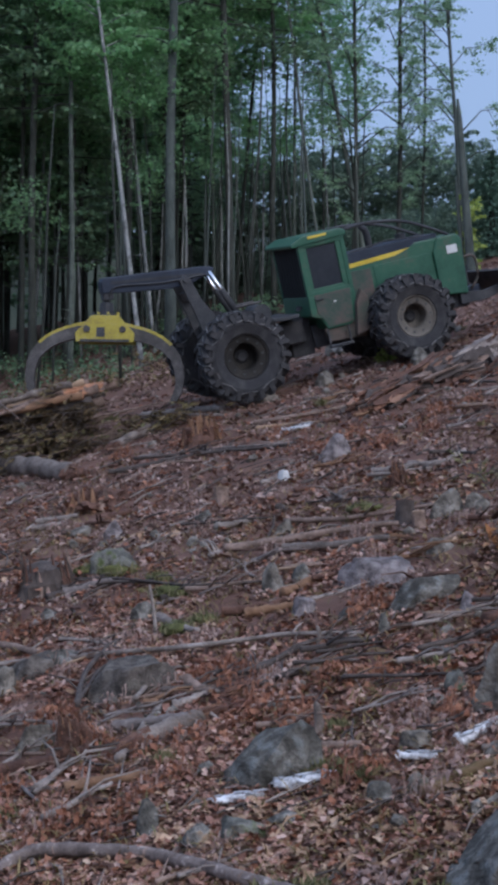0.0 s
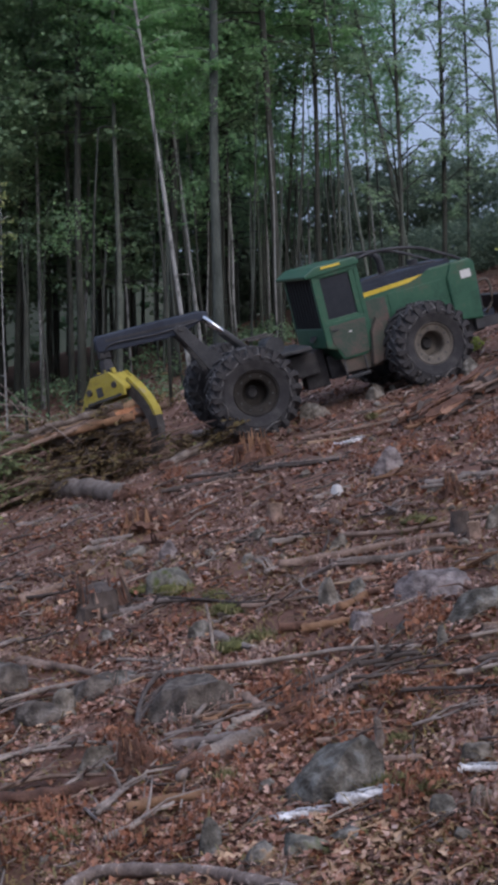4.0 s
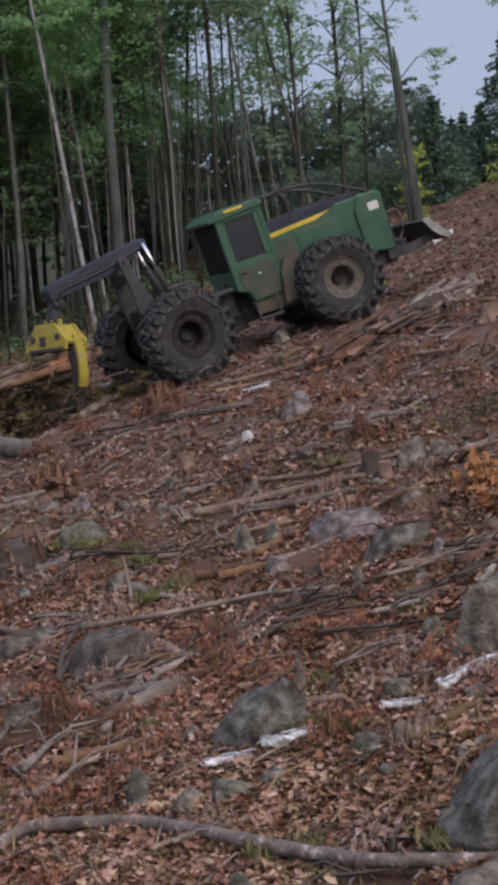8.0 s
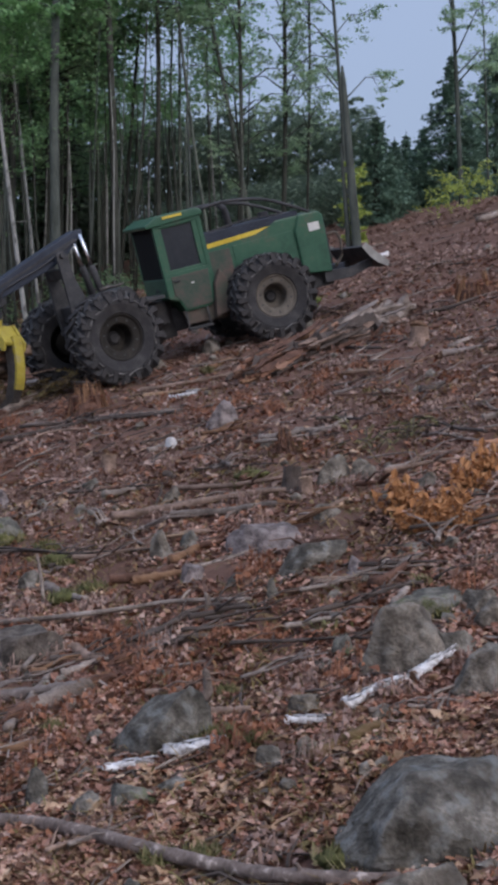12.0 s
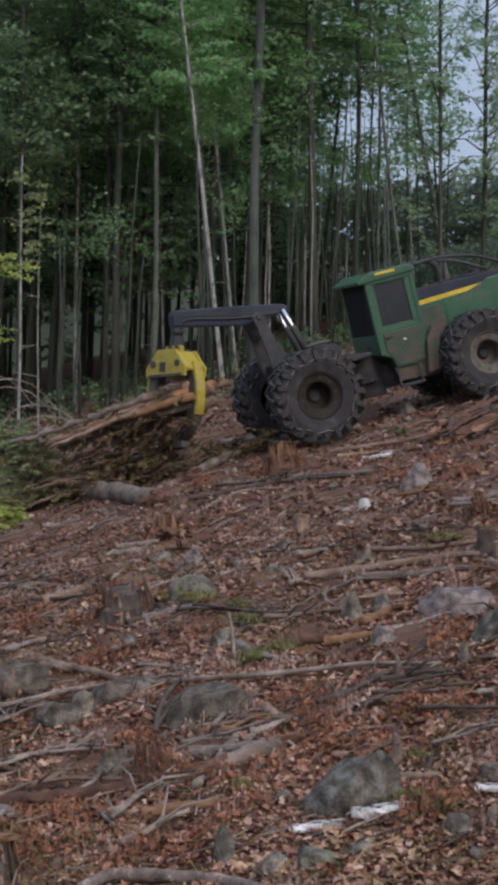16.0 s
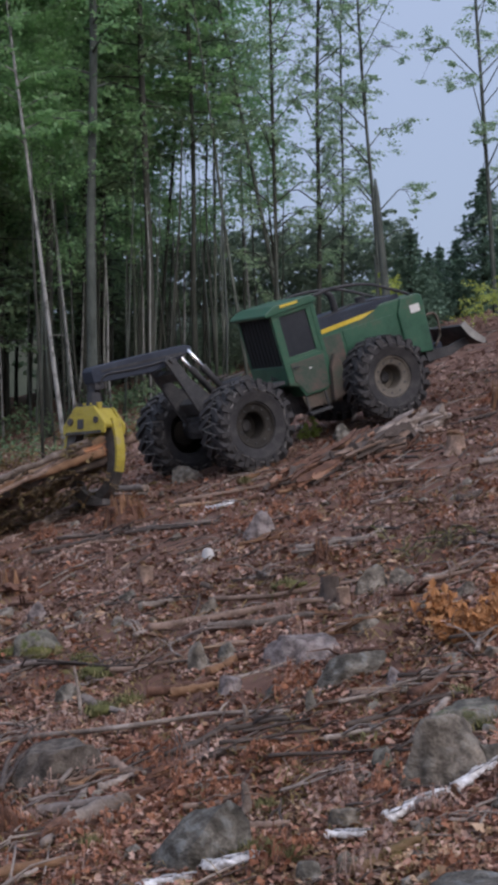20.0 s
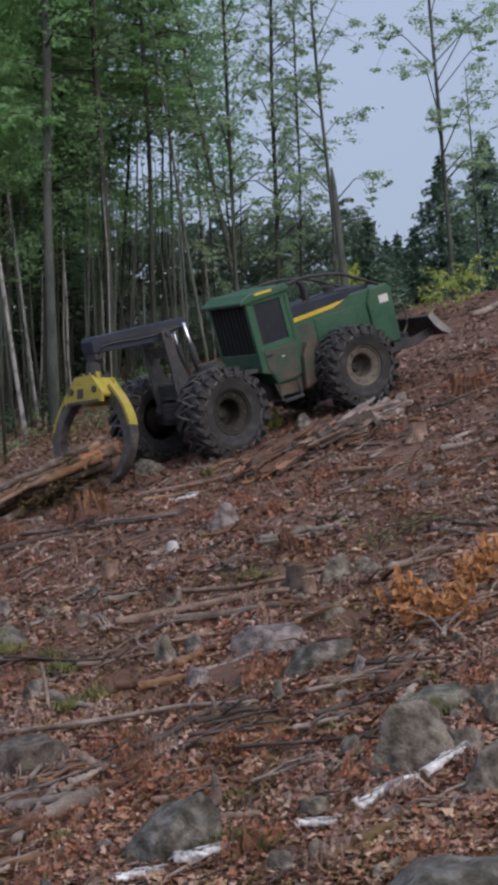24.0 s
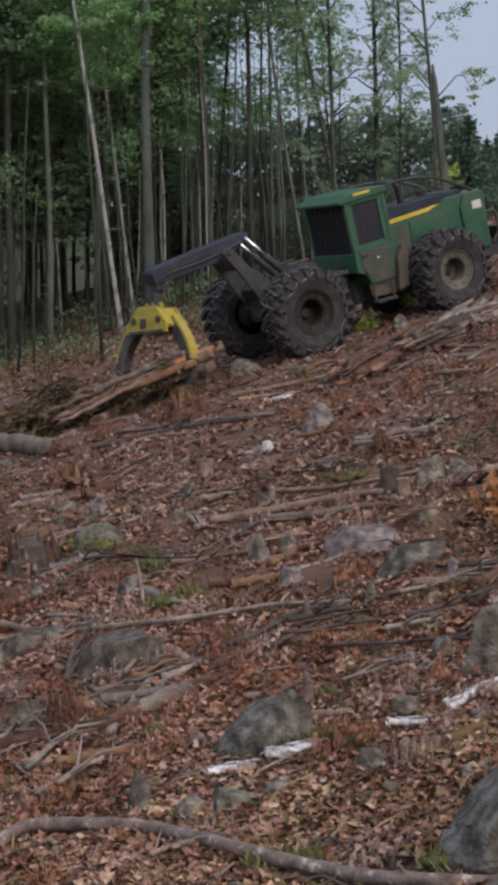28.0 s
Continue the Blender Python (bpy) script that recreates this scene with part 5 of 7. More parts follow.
leaf_drifts("leaf_drift", FERNS2, ((60, .12), (44, .18), (80, .08)), M["leaf_faded"], 42, "drifts of dry brown leaves and stems")
spread_tufts("oak_sapling", ORANGE, [leafy_tuft("oak_sapling", 8, .34, M["leaf_orange"], s) for s in (6, 7)], "low sapling with withered orange leaves", "sapling", "withered saplings", lo=.8, hi=1.2)
SPRIGS = [inside(random.Random(1500 + k), 9.5, 26) for k in range(110)]
spread_tufts("withered_seedling", SPRIGS, [tuft("withered_seedling", 46, .2, .07, M["leaf_ochre"], s, 1.0, .011) for s in (11, 12, 13)], "wilted seedling with drooping ochre-brown leaves", "seedling", "withered seedlings", lo=.5, hi=1.1)
spread_tufts("grass_tuft", GREEN, [tuft("grass_tuft", 40, .2, .16, M["grass"], s, .4, .012) for s in (8, 9)], "sparse tuft of dull green grass", "grass", "grass tufts")


spread_tufts("sprout", [(2.24, 36.05), (3.14, 37.51), (1.99, 35.95)], [leafy_tuft("sprout", 6, .42, M["fol_yellow"], s) for s in (31, 32)], "low yellow-green sprout beside the track", "seedling", "green sprouts", lo=.8, hi=1.2)
bm = bmesh.new()
gz = ground(2.22, 39.06)
tube(bm, smooth_line([(2.22, 39.06, gz - .1), (2.22, 39.06, gz + .4), (2.27, 39.06, gz + .85)], 6), [.035, .03, .03, .028, .022, .012], 7, .15, 3)
tagged(part("standing_stick", bm, M["bark"], smooth=True), "broken dead stem standing beside the track", "branch")


def moss(x, y, r):
    made[0] += 1
    bm = bmesh.new()
    bmesh.ops.create_icosphere(bm, subdivisions=3, radius=1)
    for v in bm.verts:
        n = 1 + .5 * noise.noise(v.co * 2.2 + Vector((made[0], 0, 0))) + .25 * noise.noise(v.co * 7)
        v.co = Vector((v.co.x * r * n, v.co.y * r * n, v.co.z * r * .4 * n))
    ob = part("moss_cushion", bm, M["moss_ground"], smooth=True)
    rng = random.Random(made[0])
    fv, ff = [], []
    for _ in range(150):
        a, q = rng.uniform(0, 6.28), r * 1.25 * rng.random() ** .5
        p = Vector((q * math.cos(a), q * math.sin(a), r * .3 * max(0, 1 - (q / r) ** 2) - .01))
        d = Vector((rng.gauss(0, .5), rng.gauss(0, .5), 1)).normalized() * rng.uniform(.04, .13)
        s = Vector((rng.uniform(-1, 1), rng.uniform(-1, 1), 0)).normalized() * rng.uniform(.006, .014)
        k = len(fv)
        fv += [tuple(p - s), tuple(p + s), tuple(p + d * .6 + s * .8), tuple(p + d)]
        ff += [(k, k + 1, k + 2), (k, k + 2, k + 3)]
    tagged(raw_mesh("moss_fringe", fv, ff, M["grass"], ob), kind="stuff")
    ob.matrix_world = pose(x, y, ground(x, y) + .01)
    tagged(ob, "cushion of dull green moss and grass on the ground", "moss", "moss cushions")


for x, y, r in ((-1.02, 17.2, .22), (-.78, 17.3, .14), (.45, 11.95, .12), (.62, 11.7, .07), (-2.0, 20.6, .24), (1.0, 21.0, .2), (.2, 10.2, .1), (1.0, 9.6, .16), (-.9, 9.7, .14), (2.2, 13.5, .1), (-2.39, 20.93, 0.2), (-1.14, 18.85, 0.25), (-1.42, 19.70, 0.15), (0.46, 13.08, 0.09), (-2.05, 12.70, 0.12), (0.27, 12.10, 0.09), (-0.90, 13.20, 0.08), (-0.05, 10.21, 0.1)):
    moss(x, y, r)

# ---- forest ----
# bark, height, crown from, crown reach, limbs, leaves a limb, leaf size, foliage, limb rise
KINDS = {
    "dark": ("trunk_dark", 24, 8.5, 2.6, 60, 60, .22, "fol_dark", -.05),
    "hemlock": ("trunk_dark", 22, 4.0, 3.2, 76, 60, .24, "fol_dark", -.12),
    "grey": ("trunk_grey", 25, 9.0, 2.8, 50, 60, .2, "fol_mid", .25),
    "pale": ("trunk_pale", 22, 9.0, 2.0, 40, 50, .2, "fol_mid", .3),
    "birch": ("trunk_birch", 20, 9.0, 1.9, 36, 50, .2, "fol_mid", .4),
    "leafy": ("trunk_dark", 21, 2.5, 2.3, 54, 120, .11, "fol_light", .45),
    "lean": ("trunk_pale", 18, 5.0, 1.8, 44, 36, .17, "fol_light", .2),
    "maple": ("trunk_grey", 19, 4.0, 3.3, 28, 200, .115, "fol_light", .6),
    "slim": ("trunk_grey", 8.5, 2.4, 1.7, 16, 110, .11, "fol_light", .5),
    "sapling": ("trunk_birch", 7.5, 5.0, .7, 9, 24, .1, "fol_bough", .25),
}
TREE_LABEL = {"dark": "tall dark-barked conifer with a sparse high crown", "hemlock": "dense dark green hemlock at the forest edge", "grey": "tall straight grey-barked tree with a high green crown",
              "pale": "slender pale-barked tree in the forest edge", "birch": "leaning white birch with a high crown", "leafy": "thin dark tree with sparse spring leaves against the sky",
              "lean": "slender tree leaning over with sparse leaves", "maple": "young maple with thin spring foliage against the sky", "slim": "slim young maple with a few leafy limbs", "sapling": "thin pale sapling with yellow-green leaves"}
seeds = [100]


def build_tree(kind, radius, lean, height=0):
    seeds[0] += 1
    rng = random.Random(seeds[0])
    bark, h, low, reach, limbs, leaves, size, foliage, rise = KINDS[kind]
    h = height or h * rng.uniform(.92, 1.08)
    root = new("tree")
    n = 14
    wob = [rng.uniform(-1, 1) for _ in range(4)]
    line = [Vector((lean * z + .06 * wob[0] * math.sin(z * .55 + wob[1] * 3) * min(1, z / 3), .06 * wob[2] * math.sin(z * .5 + wob[3] * 3), z)) for z in [(h + .5) * i / (n - 1) - .5 for i in range(n)]]
    bm = bmesh.new()
    tube(bm, line, [radius * (1.35 if i == 0 else 1.08 if i == 1 else 1.02 - .75 * (i / (n - 1)) ** 1.3) for i in range(n)], 10, .05, seeds[0])
    part("trunk", bm, M[bark], root, smooth=True)
    v, f, lines = [], [], []
    bough = max(1, limbs // 7)
    for k in range(limbs):
        z = low + (h - low) * (k + rng.random()) / limbs
        a = rng.uniform(0, 6.28)
        r = reach * rng.uniform(.35, 1.1) * (1 - .55 * (z - low) / (h - low) if kind in ("dark", "hemlock") else math.sin(math.pi * (.22 + .7 * (z - low) / (h - low))))
        s = Vector((lean * z, 0, z))
        e = s + Vector((math.cos(a) * r, math.sin(a) * r, rise * r + rng.gauss(0, .1)))
        mid = s.lerp(e, .5) + Vector((0, 0, (.2 if kind in ("maple", "slim", "leafy") else .08) * r))
        w = radius * (1.15 - z / h)
        lines.append(([s, mid, e], [w * .3 + .01, w * .18 + .008, .006], k % bough == 0))
        if kind in ("maple", "slim", "leafy"):
            for _ in range(2 + int(2 * r)):
                u = rng.uniform(.45, 1.05)
                at = s.lerp(mid, u * 2) if u < .5 else mid.lerp(e, u * 2 - 1)
                c = at + Vector((rng.gauss(0, .2 * r), rng.gauss(0, .2 * r), rng.gauss(-.02, .13 * r)))
                lines.append(([at, c], [.01, .004], False))
                b, wide = rng.uniform(0, 6.28), rng.uniform(.16, .4)
                d = Vector((math.cos(b), math.sin(b), rng.gauss(-.25, .3))) * wide
                sprays(v, f, c - d, c + d, int(leaves * .3), wide * .4, size, rng, .14)
        else:
            sprays(v, f, s, e, leaves, .10 + .11 * r, size, rng, .1)
    for z in [rng.uniform(1.5, low) for _ in range(7 if kind in ("dark", "grey", "pale", "hemlock") else 2)]:
        a, r = rng.uniform(0, 6.28), rng.uniform(.3, .9)
        s = Vector((lean * z, 0, z))
        lines.append(([s, s + Vector((math.cos(a) * r, math.sin(a) * r, rng.uniform(-.1, .15)))], [.014, .004], False))
    bm = bmesh.new()
    for k, (pts, radii, large) in enumerate(lines):
        if large:
            lb = bmesh.new()
            tube(lb, pts, radii, 6, .05, k)
            part("limb", lb, M[bark], root, smooth=True)
        else:
            tube(bm, pts, radii, 4, .05, k, cap=False)
    tagged(part("fine_branching", bm, M[bark], root), kind="stuff")
    tagged(raw_mesh("crown", v, f, M[foliage], root), kind="stuff")
    return tagged(root, TREE_LABEL[kind], "tree", "forest trees")


def tree(kind, x, y, radius, lean):
    if kind == "snag":
        return snag(x, y, radius, lean)
    root = build_tree(kind, radius, lean)
    root.matrix_world = pose(x, y, ground(x, y))
    return root


def snag(x, y, radius, lean):
    root = new("dead_tree")
    bm = bmesh.new()
    h = 5.6
    tube(bm, [(lean * z, 0, z) for z in (-.4, .3, 1.5, 3, 4.2, 5.0, h)], [radius * 1.15, radius, radius * .95, radius * .85, radius * .74, radius * .6, .03], 12, .09, 5)
    part("trunk", bm, M["trunk_grey"], root, smooth=True)
    bm = bmesh.new()
    tube(bm, [(lean * z - .22, .1, z) for z in (-.4, .5, 1.6, 2.6, 3.3)], [.09, .085, .075, .06, .015], 9, .08, 6)
    part("split_stem", bm, M["trunk_grey"], root, smooth=True)
    bm = bmesh.new()
    tube(bm, [(-.3, 0, 3.7), (.1, 0, 4.0), (.8, 0, 4.1)], [.02, .015, .005], 5, .05, 7)
    part("limb", bm, M["trunk_dark"], root)
    root.matrix_world = pose(x, y, ground(x, y))
    return tagged(root, "dead grey snag with a broken pointed top", "tree")


tree("pale", -6.67, 52.0, 0.087, -0.011)
tree("birch", -4.27, 50.0, 0.07, -0.138)
tree("birch", -4.21, 54.0, 0.054, -0.119)
tree("grey", -3.53, 51.0, 0.162, -0.008)
tree("dark", -1.75, 54.0, 0.135, -0.041)
tree("dark", -0.41, 56.0, 0.093, -0.023)
tree("pale", 0.26, 58.0, 0.058, -0.014)
tree("pale", 1.29, 55.0, 0.055, -0.145)
tree("lean", 2.82, 57.0, 0.086, -0.196)
tree("leafy", 2.30, 56.0, 0.075, -0.019)
tree("leafy", 3.78, 58.0, 0.087, 0.002)
tree("dark", -8.66, 55.0, 0.092, -0.010)
tree("dark", -8.02, 53.0, 0.124, -0.009)
tree("dark", -11.03, 58.0, 0.116, 0.019)
tree("pale", -2.60, 60.0, 0.060, -0.023)
tree("dark", -1.89, 60.0, 0.070, 0.067)
tree("dark", -0.19, 62.0, 0.052, 0.006)
tree("sapling", -8.34, 40.0, 0.040, -0.014)
tree("leafy", 4.77, 60.0, 0.050, 0.002)
tree("maple", 5.82, 56.0, 0.07, -0.066)
tree("snag", 5.46, 50.0, 0.145, -0.086)
tree("maple", 9.97, 58.0, 0.085, -0.052)
tree("slim", 11.48, 61.0, 0.05, -0.04)
tree("sapling", -8.03, 41.0, 0.022, -0.023)
tree("dark", -10.87, 52.0, 0.078, -0.021)
tree("dark", -12.50, 56.0, 0.084, 0.011)
tree("pale", -10.48, 57.0, 0.067, -0.003)
tree("dark", -12.33, 54.0, 0.090, -0.004)


def fir(x, y, top, wide=.46):
    """A dark conifer of pointed outline."""
    seeds[0] += 1
    rng = random.Random(seeds[0])
    z0 = ground(x, y)
    h = top - z0
    root = new("fir_tree")
    bm = bmesh.new()
    tube(bm, [(0, 0, -.4), (0, 0, h * .5), (0, 0, h)], [.16, .1, .01], 8, .05, 1)
    part("trunk", bm, M["trunk_dark"], root)
    v, f = [], []
    tiers = int(h * 6)
    for k in range(tiers):
        z = h * (.04 + .95 * k / tiers)
        r = min((h - z) * wide, h * .3) * (.72 + .3 * (k * 7 % 5) / 4) * rng.uniform(.9, 1.1) + .03
        for _ in range(20):
            a = rng.uniform(0, 6.28)
            sprays(v, f, (0, 0, z), (math.cos(a) * r, math.sin(a) * r, z - .34 * r), 4 + int(13 * r), .03 + r * .05, .15, rng, .06)
    raw_mesh("crown", v, f, M["fol_fir"], root)
    root.matrix_world = pose(x, y, z0)
    return tagged(root, "dark green spruce standing behind the ridge", "tree", "spruces")


fir(7.23, 60.0, top=18.15)
fir(10.57, 64.0, top=21.41)
fir(12.69, 66.0, top=22.73)
fir(15.04, 70.0, top=21.71)
fir(9.94, 72.0, top=19.97)
fir(9.80, 66.0, top=18.95)
fir(15.24, 68.0, top=22.42)
fir(8.13, 62.0, top=17.68)
fir(7.52, 66.0, top=18.28)

# the depth of the forest: rows of trees behind the edge, from a few grown shapes
protos = [build_tree(k, r, 0.0) for k, r in (("dark", .12), ("pale", .07), ("hemlock", .13), ("grey", .12), ("dark", .09), ("birch", .07), ("hemlock", .1), ("pale", .05))]
rng = random.Random(77)
spots = []
for row in range(10):
    y = 56.5 + row * 3.6
    x = -.34 * y
    while x < -.05 * y:
        spots.append((x + rng.uniform(-.5, .5), y + rng.uniform(-1.4, 1.4)))
        x += rng.uniform(.6, 3.0) * (1 + row * .05) * (1.2 if x < -.12 * y else 1)
for i, (x, y) in enumerate(spots):
    k = rng.choice((0, 0, 2, 3, 4, 5, 2, 7, 6, 4, 0)) if y < 66 else rng.choice((0, 2, 2, 3, 6, 6, 4))
    m = pose(x, y, ground(x, y), 0, rng.uniform(-2.5, 2.5), rng.uniform(0, 360)) @ Matrix.Scale(rng.uniform(.85, 1.12), 4)
    if i < len(protos):
        protos[i].matrix_world = m
    else:
        t = copy_thing(protos[k], m)
        t.matrix_basis = m

# thin poles of the crowded understorey
rng = random.Random(78)
for i in range(66):
    x, y = (rng.uniform(-14, 2.5) if i % 3 == 0 else rng.uniform(-5, 2.8), rng.uniform(51, 66)) if i % 9 else (rng.uniform(-13, -2.5), rng.uniform(45, 51))
    r = rng.uniform(.018, .055)
    ln = rng.uniform(5, 10)
    bm = bmesh.new()
    lx = rng.uniform(-.09, .05)
    tube(bm, [(lx * z + .05 * math.sin(z + i), 0, z) for z in (-.3, ln * .33, ln * .66, ln)], [r, r * .9, r * .7, r * .3], 6, .05, i)
    ob = part("pole_tree", bm, M[rng.choice(("trunk_dark", "trunk_grey", "trunk_dark", "trunk_pale", "trunk_dark", "trunk_dark", "trunk_birch", "trunk_grey")) if i % 9 else "trunk_dark"], smooth=True)
    ob.matrix_world = pose(x, y, ground(x, y))
    tagged(ob, "bare thin pole tree in the crowded understorey", "tree", "understorey poles")


def woods(name, boxes, count, size, material, seed, label, loose=(.5, 1.3), gaps=-.05):
    """Masses of drooping boughs, too far in to tell tree from tree, with gaps between the masses."""
    rng = random.Random(seed)
    v, f = [], []
    for x0, x1, y0, y1, z0, z1 in boxes:
        for _ in range(count):
            cx, cy = rng.uniform(x0, x1), rng.uniform(y0, y1)
            up = rng.uniform(z0, z1)
            if noise.noise(Vector((cx * .42, cy * .3, up * .3 + 3.1))) + .5 * noise.noise(Vector((cx * 1.1, cy * .8, up * .9))) < gaps + rng.uniform(-.1, .1):
                continue
            c = Vector((cx, cy, ground(cx, cy) + up))
            a, ln = rng.uniform(0, 6.28), rng.uniform(*loose) * 1.4
            d = Vector((math.cos(a), math.sin(a), 0))
            side = Vector((-d.y, d.x, 0))
            for _ in range(30):
                u = rng.random()
                p = c + d * ln * (u - .5) + side * rng.gauss(0, .24 * ln * (1.1 - u)) + Vector((0, 0, rng.gauss(0, .07 * ln) - .3 * ln * u * u))
                m = Euler((rng.gauss(0, .5), rng.gauss(0, .5), rng.uniform(0, 6.28))).to_matrix()
                s = size * rng.uniform(.5, 1.3)
                k = len(v)
                for q in ((-.5, 0, 0), (0, .35, .1), (.5, 0, 0), (0, -.35, .1)):
                    v.append(tuple(p + m @ Vector(q) * s))
                f.append((k, k + 1, k + 2, k + 3))
    return tagged(raw_mesh(name, v, f, material), label, "woods", kind="stuff")


ALL = -9
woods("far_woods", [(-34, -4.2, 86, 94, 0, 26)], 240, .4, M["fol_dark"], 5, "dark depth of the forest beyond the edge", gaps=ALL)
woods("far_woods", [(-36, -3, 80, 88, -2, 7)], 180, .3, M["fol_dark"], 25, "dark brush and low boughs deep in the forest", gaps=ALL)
# leaf colour lightened here for haze
woods("far_woods", [(-7, 9, 74, 84, -.5, 6)], 2200, .26, M["fol_haze"], 15, "lower woods behind the clearing with haze in their colour", gaps=ALL)
woods("canopy", [(-24, -2.6, 57, 76, 6, 16)], 5200, .15, M["fol_mid"], 6, "green forest canopy over the trunks", gaps=-.1)
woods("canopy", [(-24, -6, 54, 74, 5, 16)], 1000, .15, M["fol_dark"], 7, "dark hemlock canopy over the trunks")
woods("edge_foliage", [(-9, -2.2, 51, 58, 8, 16)], 3300, .12, M["fol_mid"], 16, "light green sprays hanging along the forest edge", (.5, 1.2))
woods("edge_foliage", [(-7.5, -3, 51.2, 54, 8.0, 16)], 1300, .12, M["fol_mid"], 36, "hazy green outer sprays of the forest edge", (.5, 1.2), .05)
woods("edge_foliage", [(-7.2, -3, 51.2, 53, 9.0, 16)], 420, .12, M["fol_light"], 37, "light spring sprays over the forest edge", (.4, 1.0), .1)
woods("edge_foliage", [(-9, -2.2, 50, 57, 5, 9)], 420, .12, M["fol_mid"], 26, "green lower sprays along the forest edge", (.5, 1.1), .16)
woods("edge_foliage", [(-17, -7.5, 51, 58, 7.5, 16)], 2200, .13, M["fol_dark"], 38, "dark hemlock boughs hanging along the forest edge", (.5, 1.3), -.05)
woods("edge_foliage", [(-17, -4, 50, 56, 5.5, 10)], 800, .13, M["fol_dark"], 17, "dark low sprays along the forest edge", gaps=.06)
woods("edge_foliage", [(-3, 3.2, 57, 68, 6, 15)], 1100, .14, M["fol_mid"], 18, "thin green sprays among slender trees", gaps=-.15)
woods("canopy", [(-3, -.1, 56, 64, 5.5, 13.5)], 850, .13, M["fol_mid"], 46, "green crowns behind the slender trunks", gaps=-.02)
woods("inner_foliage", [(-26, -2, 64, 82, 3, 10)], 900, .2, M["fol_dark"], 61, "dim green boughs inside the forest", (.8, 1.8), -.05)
woods("undergrowth", [(-14, -1.2, 42.5, 50, -.1, .5)], 260, .1, M["withered"], 20, "dead brown brush along the foot of the forest", gaps=ALL)
woods("undergrowth", [(-14, -1.6, 46.5, 52, -.1, .6)], 90, .12, M["fol_dark"], 21, "dim green brush along the foot of the forest", gaps=ALL)
woods("undergrowth", [(-16, 1, 52, 62, 0, .9)], 200, .15, M["fol_dark"], 19, "dim undergrowth on the forest floor", gaps=ALL)
woods("far_thicket", [(-1, 8, 63, 72, 0, 2.2)], 900, .17, M["fol_haze"], 8, "green thicket behind the ridge with haze in its colour", gaps=ALL)
woods("far_thicket", [(7, 20, 70, 80, 0, 1.6)], 800, .22, M["fol_fir"], 9, "dark evergreen thicket behind the ridge", gaps=ALL)
woods("leafy_brush", [(5.25, 5.9, 51, 52.5, .2, 2.7)], 46, .14, M["fol_yellow"], 10, "bright yellow-green brush at the clearing's edge", (.15, .4), ALL)
woods("leafy_brush", [(8.0, 10.6, 51, 54, .5, 1.6)], 46, .1, M["fol_yellow"], 12, "low yellow-green branches on the ridge", (.3, .7), ALL)


# a sheet far behind the last trees, its glow added to lift dark gaps
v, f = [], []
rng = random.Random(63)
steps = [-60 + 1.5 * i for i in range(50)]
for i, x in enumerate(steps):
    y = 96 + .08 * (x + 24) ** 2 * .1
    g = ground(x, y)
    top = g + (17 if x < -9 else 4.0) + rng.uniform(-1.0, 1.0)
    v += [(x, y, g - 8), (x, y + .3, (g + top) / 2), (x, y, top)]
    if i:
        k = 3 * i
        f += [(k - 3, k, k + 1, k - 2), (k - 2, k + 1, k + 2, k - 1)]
tagged(raw_mesh("backdrop", v, f, M["haze_glow"], smooth=True), "faintly glowing sheet lifting the dark gaps of the distant forest", "forest", kind="structure")


# ---- the bush at the clearing's lower edge ----
def bough(v, f, tw, p, d, ln, size, rng, count=26):
    """One drooping spray: a twig with short flat needles to both sides."""
    p, d = Vector(p), Vector(d).normalized()
    mid = p + d * ln * .55 + Vector((0, 0, .05 * ln))
    e = p + d * ln + Vector((0, 0, -.28 * ln))
    tube(tw, [p, mid, e], [.011, .008, .003], 4, .1, 1, cap=False)
    side = d.cross(Vector((0, 0, 1))).normalized()
    for i in range(count):
        u = rng.uniform(.1, 1)
        c = p * (1 - u) ** 2 + mid * 2 * u * (1 - u) + e * u * u
        w = side * rng.choice((-1, 1)) * size * rng.uniform(.5, 1.2) * (1.15 - u) * 1.6 + d * size * .7 + Vector((0, 0, rng.uniform(-.35, .12) * size))
        n = Vector((rng.uniform(-1, 1), rng.uniform(-1, 1), rng.uniform(-.2, 1))).normalized() * size * .2
        k = len(v)
        for q in (c, c + w * .5 + n, c + w, c + w * .5 - n):
            v.append(tuple(q))
        f.append((k, k + 1, k + 2, k + 3))


